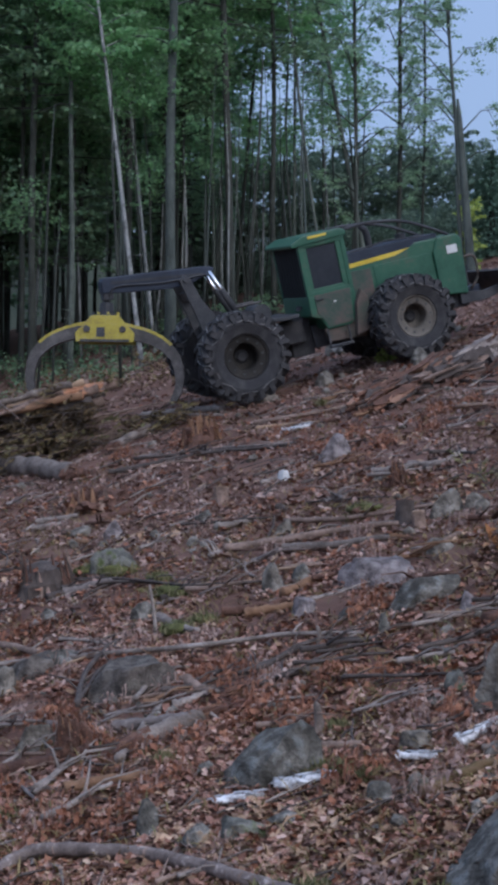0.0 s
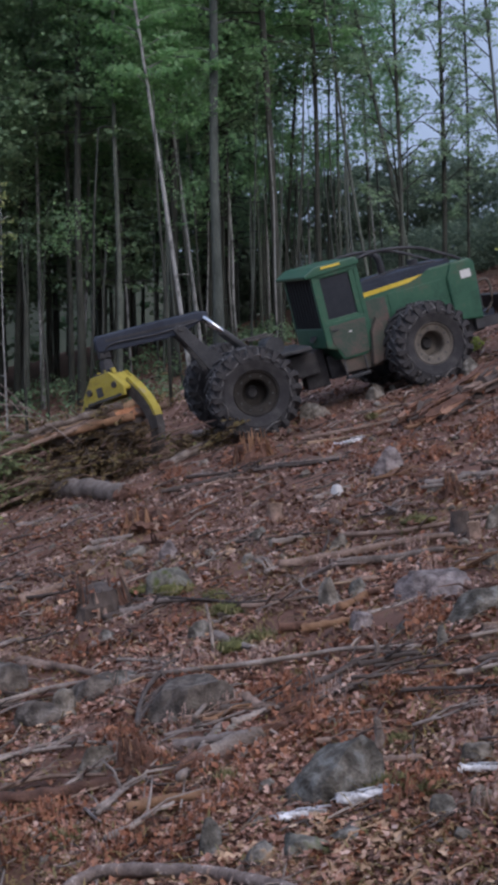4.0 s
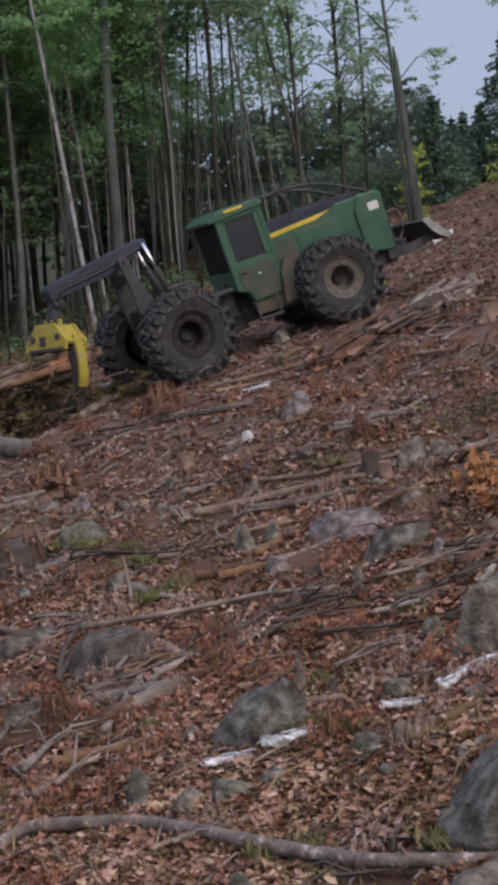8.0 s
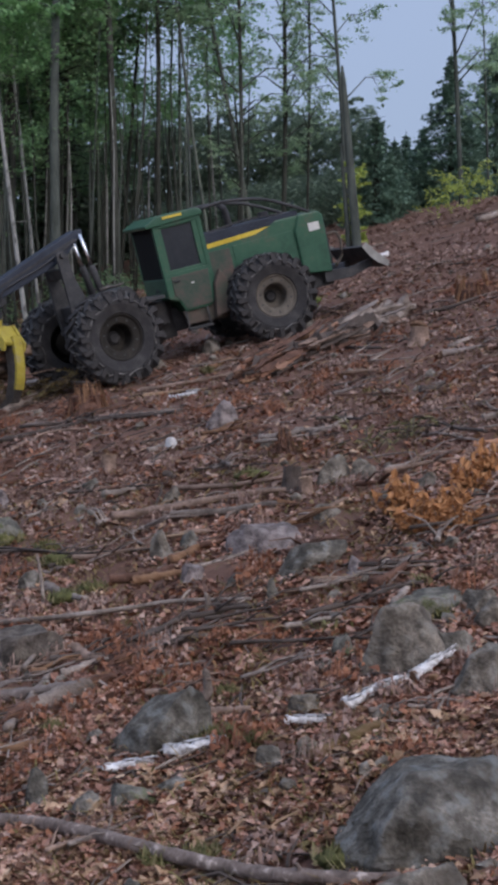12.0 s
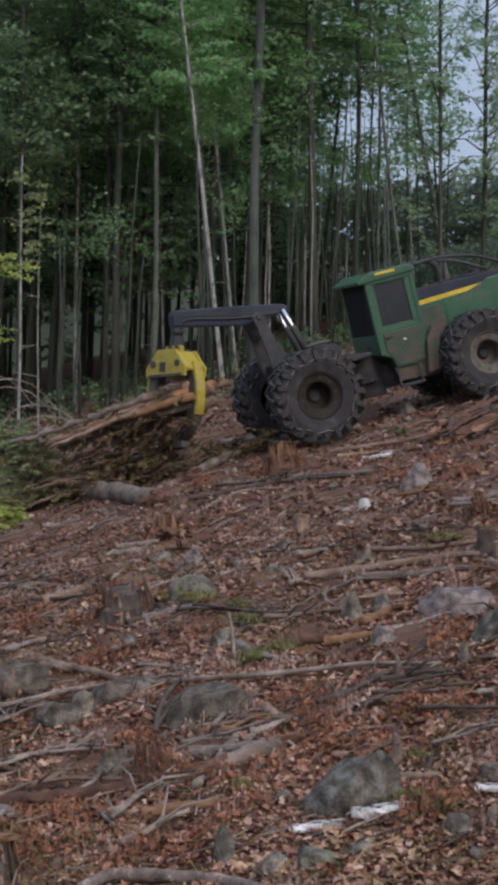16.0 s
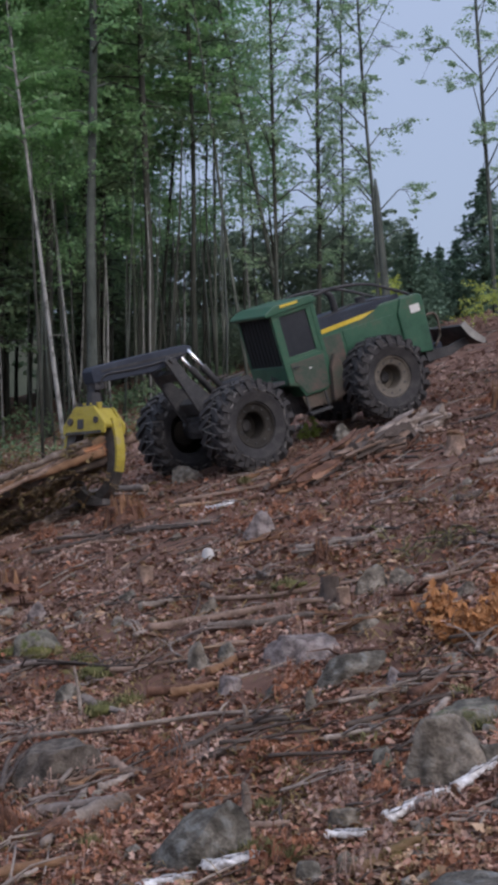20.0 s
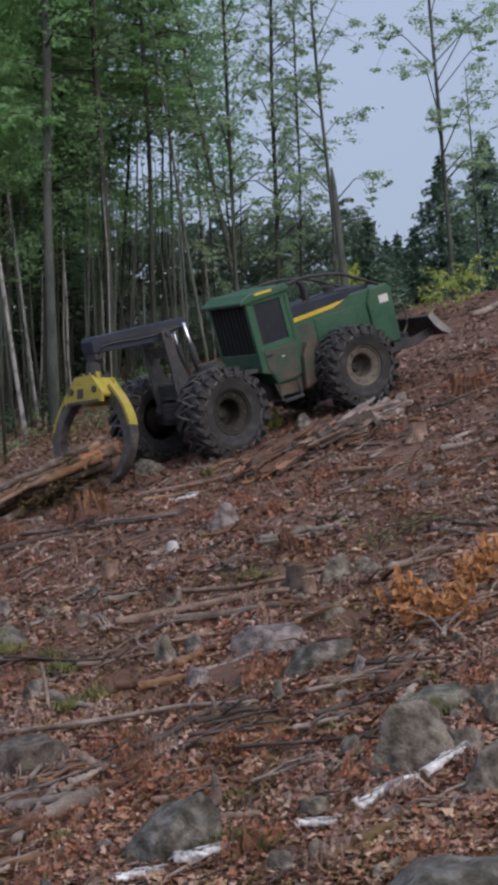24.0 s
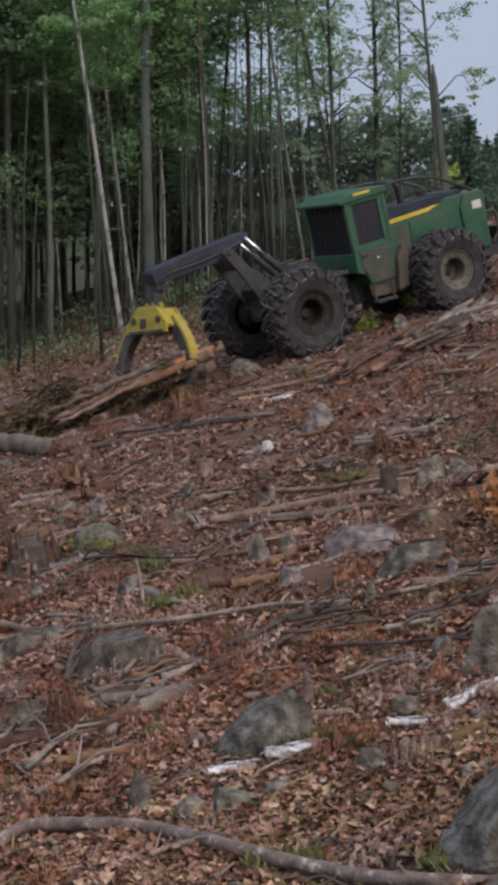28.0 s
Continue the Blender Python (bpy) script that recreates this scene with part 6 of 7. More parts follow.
def bough_bush(x, y, h, wide, seed, foliage, label):
    """A low bushy fir: drooping sprays from a few short stems."""
    rng = random.Random(seed)
    v, f, tw = [], [], bmesh.new()
    root = new("young_fir")
    for s in range(3):
        sx, sy = rng.uniform(-.25, .25) * wide, rng.uniform(-.2, .2) * wide
        hh = h * rng.uniform(.75, 1.0)
        sb = bmesh.new()
        tube(sb, [(sx, sy, -.15), (sx + .05, sy, hh * .5), (sx + rng.uniform(-.2, .2), sy, hh)], [.03, .02, .005], 6, .05, s)
        part("stem", sb, M["bark"], root)
        for k in range(int(66 * hh)):
            z = hh * rng.uniform(.08, 1)
            a = rng.uniform(0, 6.28)
            r = wide * .5 * (1.1 - .7 * z / hh) * rng.uniform(.35, 1.35)
            bough(v, f, tw, (sx + math.cos(a) * r * .15, sy + math.sin(a) * r * .15, z), (math.cos(a), math.sin(a), rng.uniform(-.1, .5)), r, .095, rng, 36)
    tagged(part("fine_branching", tw, M["bark"], root), kind="stuff")
    tagged(raw_mesh("needles", v, f, M[foliage], root), kind="stuff")
    root.matrix_world = pose(x, y, ground(x, y))
    return tagged(root, label, "shrub", "edge shrubs")


GREYGREEN, PALEGREEN = "bushy grey-green young fir at the clearing's edge", "low yellow-green fir sprays at the clearing's edge"
for k, (x, y, h, w, fol) in enumerate(((-7.6, 33.6, 2.3, 2.3, "fol_soft"), (-8.8, 34.6, 2.7, 2.5, "fol_soft"), (-6.7, 33.2, 1.7, 1.9, "fol_soft"), (-9.6, 35.8, 2.8, 2.4, "fol_bough"),
                                       (-7.4, 32.2, .95, 1.8, "fol_bough"), (-8.5, 33.0, 1.1, 1.8, "fol_bough"),
                                       (-7.0, 31.2, .5, 1.3, "fol_yellow"), (-8.4, 36.6, 2.0, 2.0, "fol_dark"))):
    bough_bush(x, y, h, w, 40 + k, fol, GREYGREEN if fol in ("fol_soft", "fol_dark") else PALEGREEN)
for k, (x, y, h) in enumerate(((-8.4, 34.2, 2.6), (-7.9, 33.8, 2.3), (-7.2, 33.3, 1.9), (-7.7, 33.0, 2.5), (-6.9, 32.8, 1.7))):
    bm = bmesh.new()
    g = ground(x, y)
    tube(bm, smooth_line([(x - .3, y, g), (x, y, g + h), (x + 1.0, y, g + h * 1.12), (x + 1.9, y, g + h * .75)], 14), [.022 - .0012 * i for i in range(14)], 5, .05, k)
    tagged(part("bent_sapling", bm, M["pale"], smooth=True), "thin bare sapling bent over in an arc", "sapling", "edge shrubs")


def beech_sapling(x, y, h, tiers, seed):
    """A thin stem with flat sprays of pale leaves reaching to one side."""
    rng = random.Random(seed)
    root = new("beech_sapling")
    bm = bmesh.new()
    tube(bm, [(0, 0, -.2), (.1, 0, h * .5), (0, 0, h)], [.04, .03, .01], 7, .05, 1)
    part("stem", bm, M["trunk_pale"], root, smooth=True)
    for z, reach in tiers:
        v, f = [], []
        lb = bmesh.new()
        tube(lb, [(0, 0, z - .15), (reach * .5, -.1, z + .05), (reach, -.2, z)], [.014, .01, .004], 5, .05, 2)
        part("limb", lb, M["trunk_pale"], root)
        for a, b in (((0, 0, z), (reach, -.2, z)), ((reach * .2, 0, z + .05), (reach * .75, -.5, z + .2)), ((reach * .3, 0, z), (reach * .9, .4, z - .2))):
            sprays(v, f, a, b, 150, .14, .1, rng, .1)
        tagged(raw_mesh("leaf_spray", v, f, M["fol_yellow"], root), kind="stuff")
    root.matrix_world = pose(x, y, ground(x, y))
    return tagged(root, "thin pale sapling with flat sprays of light green leaves", "sapling", "edge shrubs")


beech_sapling(-9.7, 38.0, 6.4, ((5.55, 2.0), (4.1, 1.4), (4.8, .7), (3.4, .8)), 4)


# ---- grapple skidder ----
skidder = tagged(new("grapple_skidder"), "muddy green forestry skidder with yellow grapple climbing the slope", "skidder")


def sub(name, build, material, parent=None, label="", smooth=False):
    bm = bmesh.new()
    build(bm)
    return part(name, bm, M[material], parent or skidder, label, smooth)


def bx(*boxes, bevel=.02):
    return lambda bm: [box(bm, c, s, pose(0, 0, 0, *r[0]) if r else None, bevel) for c, s, *r in boxes]


# front unit: x ahead, y to its left, z up from the ground, the articulation at x = 0
sub("front_frame", bx(((1.9, 0, 1.0), (3.3, 1.0, .55)), ((.35, 0, .85), (.7, .5, .5)), ((1.85, 0, .9), (.5, 1.9, .42)), bevel=.04), "frame", label="greasy dark chassis and axle")
hood = sub("hood", lambda bm: plate(bm, [(.88, 1.25), (2.9, 1.2), (3.35, 1.3), (3.35, 2.22), (3.2, 2.3), (.88, 2.3)], -.64, .64, .035), "green", label="green engine hood")
sub("hood_top", bx(((2.0, 0, 2.34), (2.1, 1.16, .12))), "slate", hood, "dark top cover")
for s in (-1, 1):
    sub("stripe", lambda bm: plate(bm, [(.86, 2.08), (2.0, 2.13), (2.36, 2.23), (.86, 2.17)], s * .642 - .006, s * .642 + .006), "yellow", hood, "yellow stripe")
    sub("dark_band", lambda bm: plate(bm, [(.86, 2.175), (2.36, 2.235), (2.52, 2.31), (.86, 2.31)], s * .64 - .006, s * .64 + .006), "slate", hood, "dark band over the stripe")
    sub("side_panel", lambda bm: plate(bm, [(.93, 1.3), (1.4, 1.28), (1.4, 2.0), (.93, 2.02)], s * .645 - .01, s * .645 + .01, .008), "green_dirty", hood, "muddy service panel")
    sub("side_panel", lambda bm: plate(bm, [(1.47, 1.55), (2.8, 1.65), (2.8, 2.02), (1.47, 2.02)], s * .645 - .01, s * .645 + .01, .008), "green", hood)
nose = sub("radiator_housing", lambda bm: plate(bm, [(2.85, 1.1), (3.48, 1.0), (3.54, 2.2), (3.44, 2.3), (3.0, 2.3), (2.85, 2.0)], -.7, .7, .04), "green", label="green radiator housing")
sub("grille", bx(((3.55, 0, 1.65), (.05, 1.2, 1.0))), "black", nose, "dark grille")
for s in (-1, 1):
    sub("decal", bx(((3.28, s * .706, 2.0), (.24, .008, .17)), bevel=0), "label", nose, "small white decal")
# cab
cab = sub("cab", lambda bm: (plate(bm, [(-.14, 1.3), (.06, 1.22), (.16, .98), (.7, .98), (.9, 1.15), (.9, 1.72), (-.14, 1.72)], -.8, .8, .03), None), "green", label="green operator's cab")
for x, y in ((-.09, -.75), (-.09, .75), (.85, -.75), (.85, .75)):
    sub("post", bx(((x, y, 2.27), (.1, .1, 1.14))), "green", cab)
roof = sub("roof", lambda bm: plate(bm, [(-.28, 2.76), (.95, 2.8), (.95, 2.9), (.84, 2.96), (-.02, 2.96), (-.3, 2.83)], -.84, .84, .03), "green", cab, "green roof with an overhanging visor")
sub("roof_decal", lambda bm: plate(bm, [(.1, 2.88), (.52, 2.88), (.52, 2.93), (.1, 2.93)], -.852, -.84), "yellow", cab, "yellow plate on the roof edge")
sub("rear_screen", bx(((-.11, 0, 2.25), (.04, 1.42, 1.06)), bevel=0), "screen", cab, "black mesh over the rear window")
for k in range(9):
    sub("screen_bar", bx(((-.14, -.64 + k * .16, 2.25), (.02, .014, 1.04)), bevel=0), "screen", cab)
for s in (-1, 1):
    sub("door", lambda bm: plate(bm, [(.1, 1.22), (.2, 1.02), (.74, 1.04), (.8, 1.72), (.0, 1.72), (.0, 1.34)], s * .805 - .012, s * .805 + .012, .01), "green_dirty", cab, "muddy green cab door")
    sub("door_window", bx(((.36, s * .74, 2.27), (.68, .03, .9)), bevel=0), "glass", cab, "dark door glass")
    sub("window_surround", lambda bm: [box(bm, c, q, None, .012) for c, q in (((-.01, s * .76, 2.26), (.1, .05, 1.04)), ((.76, s * .76, 2.26), (.14, .05, 1.04)), ((.36, s * .76, 1.79), (.68, .05, .12)), ((.36, s * .76, 2.75), (.68, .05, .1)))], "green", cab)
    sub("window_frame", bx(((.38, s * .775, 2.76), (.92, .05, .08)), bevel=.01), "green", cab)
    sub("window_frame", bx(((.38, s * .775, 1.75), (.92, .05, .08)), bevel=.01), "green", cab)
    sub("door_handle", bx(((.1, s * .83, 1.62), (.14, .03, .04)), bevel=.01), "black", cab)
    sub("emblem", bx(((.42, s * .821, 1.52), (.06, .008, .03)), bevel=0), "label", cab, "small pale emblem")
    sub("fender", lambda bm: plate(bm, [(.72, .72), (1.05, .78), (1.12, 1.45), (1.0, 1.66), (.84, 1.4)], s * .84 - .08, s * .84 + .08, .03), "green_mud", label="mud-caked dark green fender")
    step = sub("step", bx(((.35, s * .86, .62), (.5, .2, .05)), ((.12, s * .86, .8), (.04, .04, .38)), ((.58, s * .86, .8), (.04, .04, .38)), bevel=.01), "frame")
    sub("belly_plate", lambda bm: plate(bm, [(.15, .72), (1.0, .66), (1.05, 1.0), (.1, 1.0)], s * .72 - .03, s * .72 + .03, .015), "green_mud", label="mud-covered green belly plate")
    sub("limb_riser", lambda bm: tube(bm, smooth_line([(.95, s * .72, 2.9), (1.5, s * .7, 2.93), (2.3, s * .66, 2.8), (2.95, s * .62, 2.5), (3.3, s * .62, 2.3)], 14), [.035] * 14, 8), "black", label="black limb guard rail", smooth=True)
sub("seat", bx(((.45, 0, 1.85), (.5, .5, .2)), ((.25, 0, 2.15), (.15, .48, .6)), bevel=.05), "black", cab, "black operator's seat")
sub("front_screen", bx(((.88, 0, 2.45), (.03, 1.4, .65)), bevel=0), "glass", cab)
sub("exhaust_pipe", lambda bm: tube(bm, [(1.62, -.3, 2.3), (1.62, -.3, 2.62), (1.6, -.3, 2.78), (1.5, -.3, 2.9)], [.075, .075, .07, .065], 12), "black", label="black upright exhaust pipe", smooth=True)
sub("air_intake", lambda bm: tube(bm, [(2.6, .25, 2.3), (2.6, .25, 2.52)], [.11, .12], 12), "black")
sub("hood_rail", lambda bm: tube(bm, [(1.05, -.55, 2.4), (1.9, -.55, 2.47), (2.75, -.55, 2.4)], [.02] * 3, 6), "black", label="black hand rail on the hood")
blade = sub("blade", lambda bm: plate(bm, [(4.16, 1.34), (4.28, 1.14), (4.42, .98), (4.56, .88), (4.6, .93), (4.48, 1.03), (4.35, 1.19), (4.23, 1.37)], -.95, .95, .012), "frame", label="dark scraped dozer blade raised in front")
for s in (-1, 1):
    sub("blade_arm", lambda bm: plate(bm, [(3.3, .8), (3.9, .78), (4.42, .9), (4.38, 1.06), (3.9, .98), (3.3, 1.05)], s * .6 - .05, s * .6 + .05, .012), "frame", blade)
sub("cutting_edge", bx(((4.6, 0, .87), (.14, 1.92, .04), (0, 30, 0)), bevel=.005), "frame", blade, "dark worn cutting edge")
for s in (-1, 1):
    sub("blade_end", lambda bm: plate(bm, [(4.12, 1.36), (4.26, 1.1), (4.4, .95), (4.6, .82), (4.66, .92), (4.52, 1.06), (4.4, 1.2), (4.24, 1.42)], s * .95 - .012, s * .95 + .012), "bare", blade, "worn steel blade end")
sub("blade_bracket", bx(((3.7, 0, .98), (.34, .9, .26))), "slate", blade)
for s in (-1, 1):
    sub("nose_guard", lambda bm: tube(bm, smooth_line([(3.5, s * .6, 1.75), (3.72, s * .6, 1.78), (3.82, s * .6, 1.66), (3.8, s * .6, 1.3), (3.6, s * .6, 1.08)], 10), [.03] * 10, 8), "green_mud", nose, "muddy green guard bar", smooth=True)

# rear unit, built about the articulation
PIVOT = Vector((0, 0, .9))
rear = sub("rear_frame", bx(((-1.2, 0, .14), (2.0, .8, .46)), ((-.25, 0, 0), (.5, .45, .8)), ((-1.85, 0, 0), (.26, 1.9, .24)), ((-2.22, 0, .16), (.14, .4, .24)), bevel=.04), "rubber", label="greasy dark rear chassis")
sub("deck_plate", bx(((-.95, 0, .5), (1.2, 1.5, .07)), ((-1.8, 0, .46), (.7, 1.0, .06)), bevel=.012), "frame", rear, "muddy deck plate")
sub("winch", lambda bm: tube(bm, [(-1.0, -.35, .68), (-1.0, .35, .68)], [.2, .2], 14), "frame", rear)
for s in (-1, 1):
    sub("rear_fender", bx(((-1.2, s * .62, .52), (.9, .3, .05)), bevel=.01), "frame", rear)
    sub("pivot_lug", lambda bm: plate(bm, [(-2.2, .2), (-1.6, .2), (-1.75, .5), (-2.05, .5)], s * .5 - .06, s * .5 + .06, .01), "frame", rear)
for k in range(3):
    sub("hydraulic_hose", lambda bm: tube(bm, smooth_line([(-.2, -.3 + k * .1, .55), (.1, -.35 + k * .12, .78 + .05 * k), (.35, -.3 + k * .1, .5)], 8), [.022] * 8, 6), "black", rear)

ARCH, BOOM = 1.57, 1.6
arch = sub("arch", lambda bm: [plate(bm, [(-.22, -.1), (.3, -.1), (.24, .25), (.1, ARCH * .6), (.1, ARCH - .1), (.02, ARCH + .02), (-.12, ARCH - .02), (-.16, ARCH * .62), (-.22, .35)], s * .38 - .035, s * .38 + .035, .012) for s in (-1, 1)] + [box(bm, (-.02, 0, ARCH * .72), (.16, .72, .2), None, .02), box(bm, (0, 0, .3), (.2, .72, .3), None, .02)], "frame", label="muddy steel arch")
for s in (-1, 1):
    sub("arch_pin", lambda bm: tube(bm, [(0, s * .4, ARCH - .08), (0, s * .47, ARCH - .08)], [.06, .055], 12), "frame", arch)
    sub("arch_gusset", lambda bm: plate(bm, [(-.22, .05), (.22, .05), (.1, .5), (-.12, .5)], s * .42 - .01, s * .42 + .01), "frame", arch)
boom = sub("boom", lambda bm: plate(bm, [(.68, .02), (.72, .12), (.58, .17), (-.5, .16), (-BOOM, .13), (-BOOM - .06, .06), (-BOOM - .05, -.18), (-1.1, -.21), (-.2, -.22), (.2, -.16), (.55, -.02)], -.2, .2, .03), "slate", label="dark blue-grey boom beam")
sub("boom_end", bx(((-BOOM + .08, 0, -.2), (.22, .34, .24))), "black", boom)
sub("boom_rib", bx(((-.5, -.206, .02), (1.9, .012, .05)), bevel=0), "black", boom)
sub("boom_rib", bx(((-.5, .206, .02), (1.9, .012, .05)), bevel=0), "black", boom)
for k in range(2):
    sub("boom_hose", lambda bm: tube(bm, smooth_line([(.5, -.22 + k * .44, .0), (-.4, -.22 + k * .44, -.08), (-1.3, -.22 + k * .44, -.06), (-BOOM + .1, -.18 + k * .36, -.2), (-BOOM + .06, -.06 + k * .12, -.5)], 14), [.022] * 14, 6), "black", boom)
lift, rods = [], []
for s in (-1, 1):
    c = sub("lift_cylinder", lambda bm: tube(bm, [(0, 0, -.05), (0, 0, .8), (0, 0, .84)], [.07, .07, .055], 12), "frame", label="hydraulic cylinder", smooth=True)
    rod = sub("lift_rod", lambda bm: tube(bm, [(0, 0, -.85), (0, 0, .02)], [.042, .042], 10), "chrome", label="bright chrome rod", smooth=True)
    lift.append((c, s))
    rods.append(rod)
    sub("hydraulic_pipe", lambda bm: tube(bm, [(-.95, s * .3, .93), (-1.5, s * .3, .93)], [.025, .025], 8), "steel", rear, "worn hydraulic pipe")
link = sub("rotator", lambda bm: [box(bm, (0, 0, -.12), (.16, .16, .3), None, .02), tube(bm, [(0, 0, -.24), (0, 0, -.5)], [.13, .16], 12), box(bm, (0, 0, -.54), (.4, .4, .1), None, .02)], "black", label="black grapple rotator")
head = sub("grapple_head", lambda bm: [plate(bm, [(-.27, -.52), (.27, -.52), (.6, -.88), (.58, -1.06), (-.58, -1.06), (-.6, -.88)], s * .25 - .03, s * .25 + .03, .015) for s in (-1, 1)] + [plate(bm, [(-.25, -.54), (.25, -.54), (.52, -.88), (.5, -.94), (-.5, -.94), (-.52, -.88)], -.22, .22, .02)], "yellow_worn", label="scuffed yellow grapple head")
for s in (-1, 1):
    sub("access_hole", bx(((-.08, s * .285, -.86), (.17, .02, .19)), bevel=0), "frame", head, "dark access hole")
    sub("rub_strip", bx(((0, s * .285, -1.03), (1.0, .012, .05)), bevel=0), "frame", head, "scraped lower edge")
    for x in (-.36, .36):
        sub("pivot_pin", lambda bm: tube(bm, [(x, s * .26, -.8), (x, s * .31, -.8)], [.07, .065], 12), "steel", head)
for k in range(6):
    sub("hose_fitting", bx(((-.25 + k * .1, -.1, -.5), (.05, .1, .12)), bevel=.01), "yellow_worn" if k % 2 else "black", head)
TONG = [(0, 0), (.36, -.14), (.7, -.36), (.93, -.68), (.98, -1.05), (.89, -1.38), (.7, -1.63)]


def tong_plate(bm, a, b, w0, w1, deep, skin=False):
    line = smooth_line([(x, 0, z) for x, z in TONG], 13)[a:b]
    n = len(line)
    inner, outer = [], []
    for i, p in enumerate(line):
        d = (line[min(i + 1, n - 1)] - line[max(i - 1, 0)]).normalized()
        nn = Vector((d.z, 0, -d.x))
        w = w0 + (w1 - w0) * i / (n - 1)
        inner.append(p + nn * w * (-.6 if skin else 1))
        outer.append(p - nn * w)
    plate(bm, [(p.x, p.z) for p in outer] + [(p.x, p.z) for p in inner[::-1]], -deep, deep)


tongs = []
for s in (-1, 1):
    t = sub("tong", lambda bm: tong_plate(bm, 0, 13, .16, .06, .1), "steel", label="curved worn steel grapple tong")
    sub("tong_root", lambda bm: tong_plate(bm, 0, 6, .165, .13, .105, True), "yellow_worn", t, "yellow painted root of the tong")
    sub("tong_pin", lambda bm: tube(bm, [(0, -.22, 0), (0, .22, 0)], [.07, .07], 12), "steel", t)
    tongs.append((t, s))


def wheel(radius, width, side, rim):
    """A lugged tyre with a dished rim; side: where its outer face looks."""
    bm = bmesh.new()
    n = 48
    prof = [(.5, -.30), (.54, -.42), (.74, -.5), (.9, -.47), (.955, -.36), (.96, 0), (.955, .36), (.9, .47), (.74, .5), (.54, .42), (.5, .30)]
    rings = [[bm.verts.new((radius * r * math.cos(2 * math.pi * k / n), width * y, radius * r * math.sin(2 * math.pi * k / n))) for r, y in prof] for k in range(n)]
    for k in range(n):
        a, b = rings[k], rings[(k + 1) % n]
        for i in range(len(prof) - 1):
            bm.faces.new((a[i], a[i + 1], b[i + 1], b[i]))
    tyre = part("wheel", bm, M["rubber"], skidder, "muddy lugged black tyre with chains", False)
    bars = []
    for size in ((.13, width * .54, .1), (.2, .09, .09)):
        bm = bmesh.new()
        box(bm, (0, 0, 0), size, None, 0)
        bars.append(bm)
    tread = side_tread = None
    for k in range(20):
        for s in (-1, 1):
            a = 2 * math.pi * (k + (.5 if s > 0 else 0)) / 20
            m = Matrix.Rotation(-a, 4, "Y") @ Matrix.Translation((radius * .965, s * width * .25, 0)) @ Matrix.Rotation(radians(38 * s), 4, "X")
            n = Matrix.Rotation(-a, 4, "Y") @ Matrix.Translation((radius * .88, s * width * .47, radius * -.13)) @ Matrix.Rotation(radians(10), 4, "Z")
            if tread is None:
                tread, side_tread = [part("tread_bar", bar, M["rubber"], tyre) for bar in bars]
                tread.matrix_local, side_tread.matrix_local = m, n
            else:
                for q, data in ((m, tread.data), (n, side_tread.data)):
                    bar = new("tread_bar", data)
                    bar.parent = tyre
                    bar.matrix_local = q
    def ringpart(bm):
        pr = [(.51, .30), (.54, .37), (.5, .39), (.46, .34), (.33, .3), (.3, .26), (.29, -.12), (.0, -.12)]
        rr = [[bm.verts.new((radius * r * math.cos(2 * math.pi * k / 32), side * width * y, radius * r * math.sin(2 * math.pi * k / 32))) for r, y in pr] for k in range(32)]
        for k in range(32):
            a, b = rr[k], rr[(k + 1) % 32]
            for i in range(len(pr) - 1):
                bm.faces.new((a[i], a[i + 1], b[i + 1], b[i]))
        bmesh.ops.remove_doubles(bm, verts=bm.verts, dist=.0005)
        bmesh.ops.recalc_face_normals(bm, faces=bm.faces)
    sub("rim", ringpart, rim, tyre, "dusty steel rim", False)
    # hub coloured near black for the shade deep inside the rim
    sub("hub", lambda bm: tube(bm, [(0, side * width * -.11, 0), (0, side * width * -.03, 0)], [radius * .16, radius * .1], 18), "rubber", tyre, "dark hub with the recess's shade in its colour")
    for k in range(10):
        a = 2 * math.pi * k / 10
        sub("wheel_nut", lambda bm: tube(bm, [(radius * .4 * math.cos(a), side * width * .31, radius * .4 * math.sin(a)), (radius * .4 * math.cos(a), side * width * .345, radius * .4 * math.sin(a))], [.022, .022], 6), "frame", tyre)
    def chainpart(bm):
        m = 22
        pts = []
        rng = random.Random(int(radius * 100) + side)
        for k in range(m * 2 + 1):
            a = 2 * math.pi * (k + (rng.uniform(-.5, .5) if 0 < k < 2 * m else 0)) / (m * 2)
            y = width * (.36 if k % 2 else -.36) * rng.uniform(.6, 1.2)
            r = radius * rng.uniform(1.005, 1.04)
            pts.append((r * math.cos(a), y, r * math.sin(a)))
        for p, q in zip(pts, pts[1:]):
            mid = [(p[i] + q[i]) * .5 * (rng.uniform(.99, 1.04) if i != 1 else 1) for i in range(3)]
            tube(bm, [p, mid, q], [.015] * 3, 4, .25, 1, cap=False)
        for s in (-1, 1):
            pr = [(radius * (.84 + .04 * math.sin(k * 3) + .03 * math.sin(k * 1.3)) * math.cos(2 * math.pi * k / m), s * width * .505, radius * (.81 + .04 * math.sin(k * 3) + .03 * math.sin(k * 1.3)) * math.sin(2 * math.pi * k / m)) for k in range(m + 1)]
            tube(bm, pr, [.015] * (m + 1), 4, .2, 2, cap=False)
            for k in range(m):
                q = pts[2 * k + (1 if s > 0 else 0)]
                if rng.random() < .75:
                    tube(bm, [pr[k], q], [.016, .016], 4, .2, 3, cap=False)
    sub("tyre_chain", chainpart, "chain", tyre, "slack steel tyre chain")
    return tyre


wheels = []
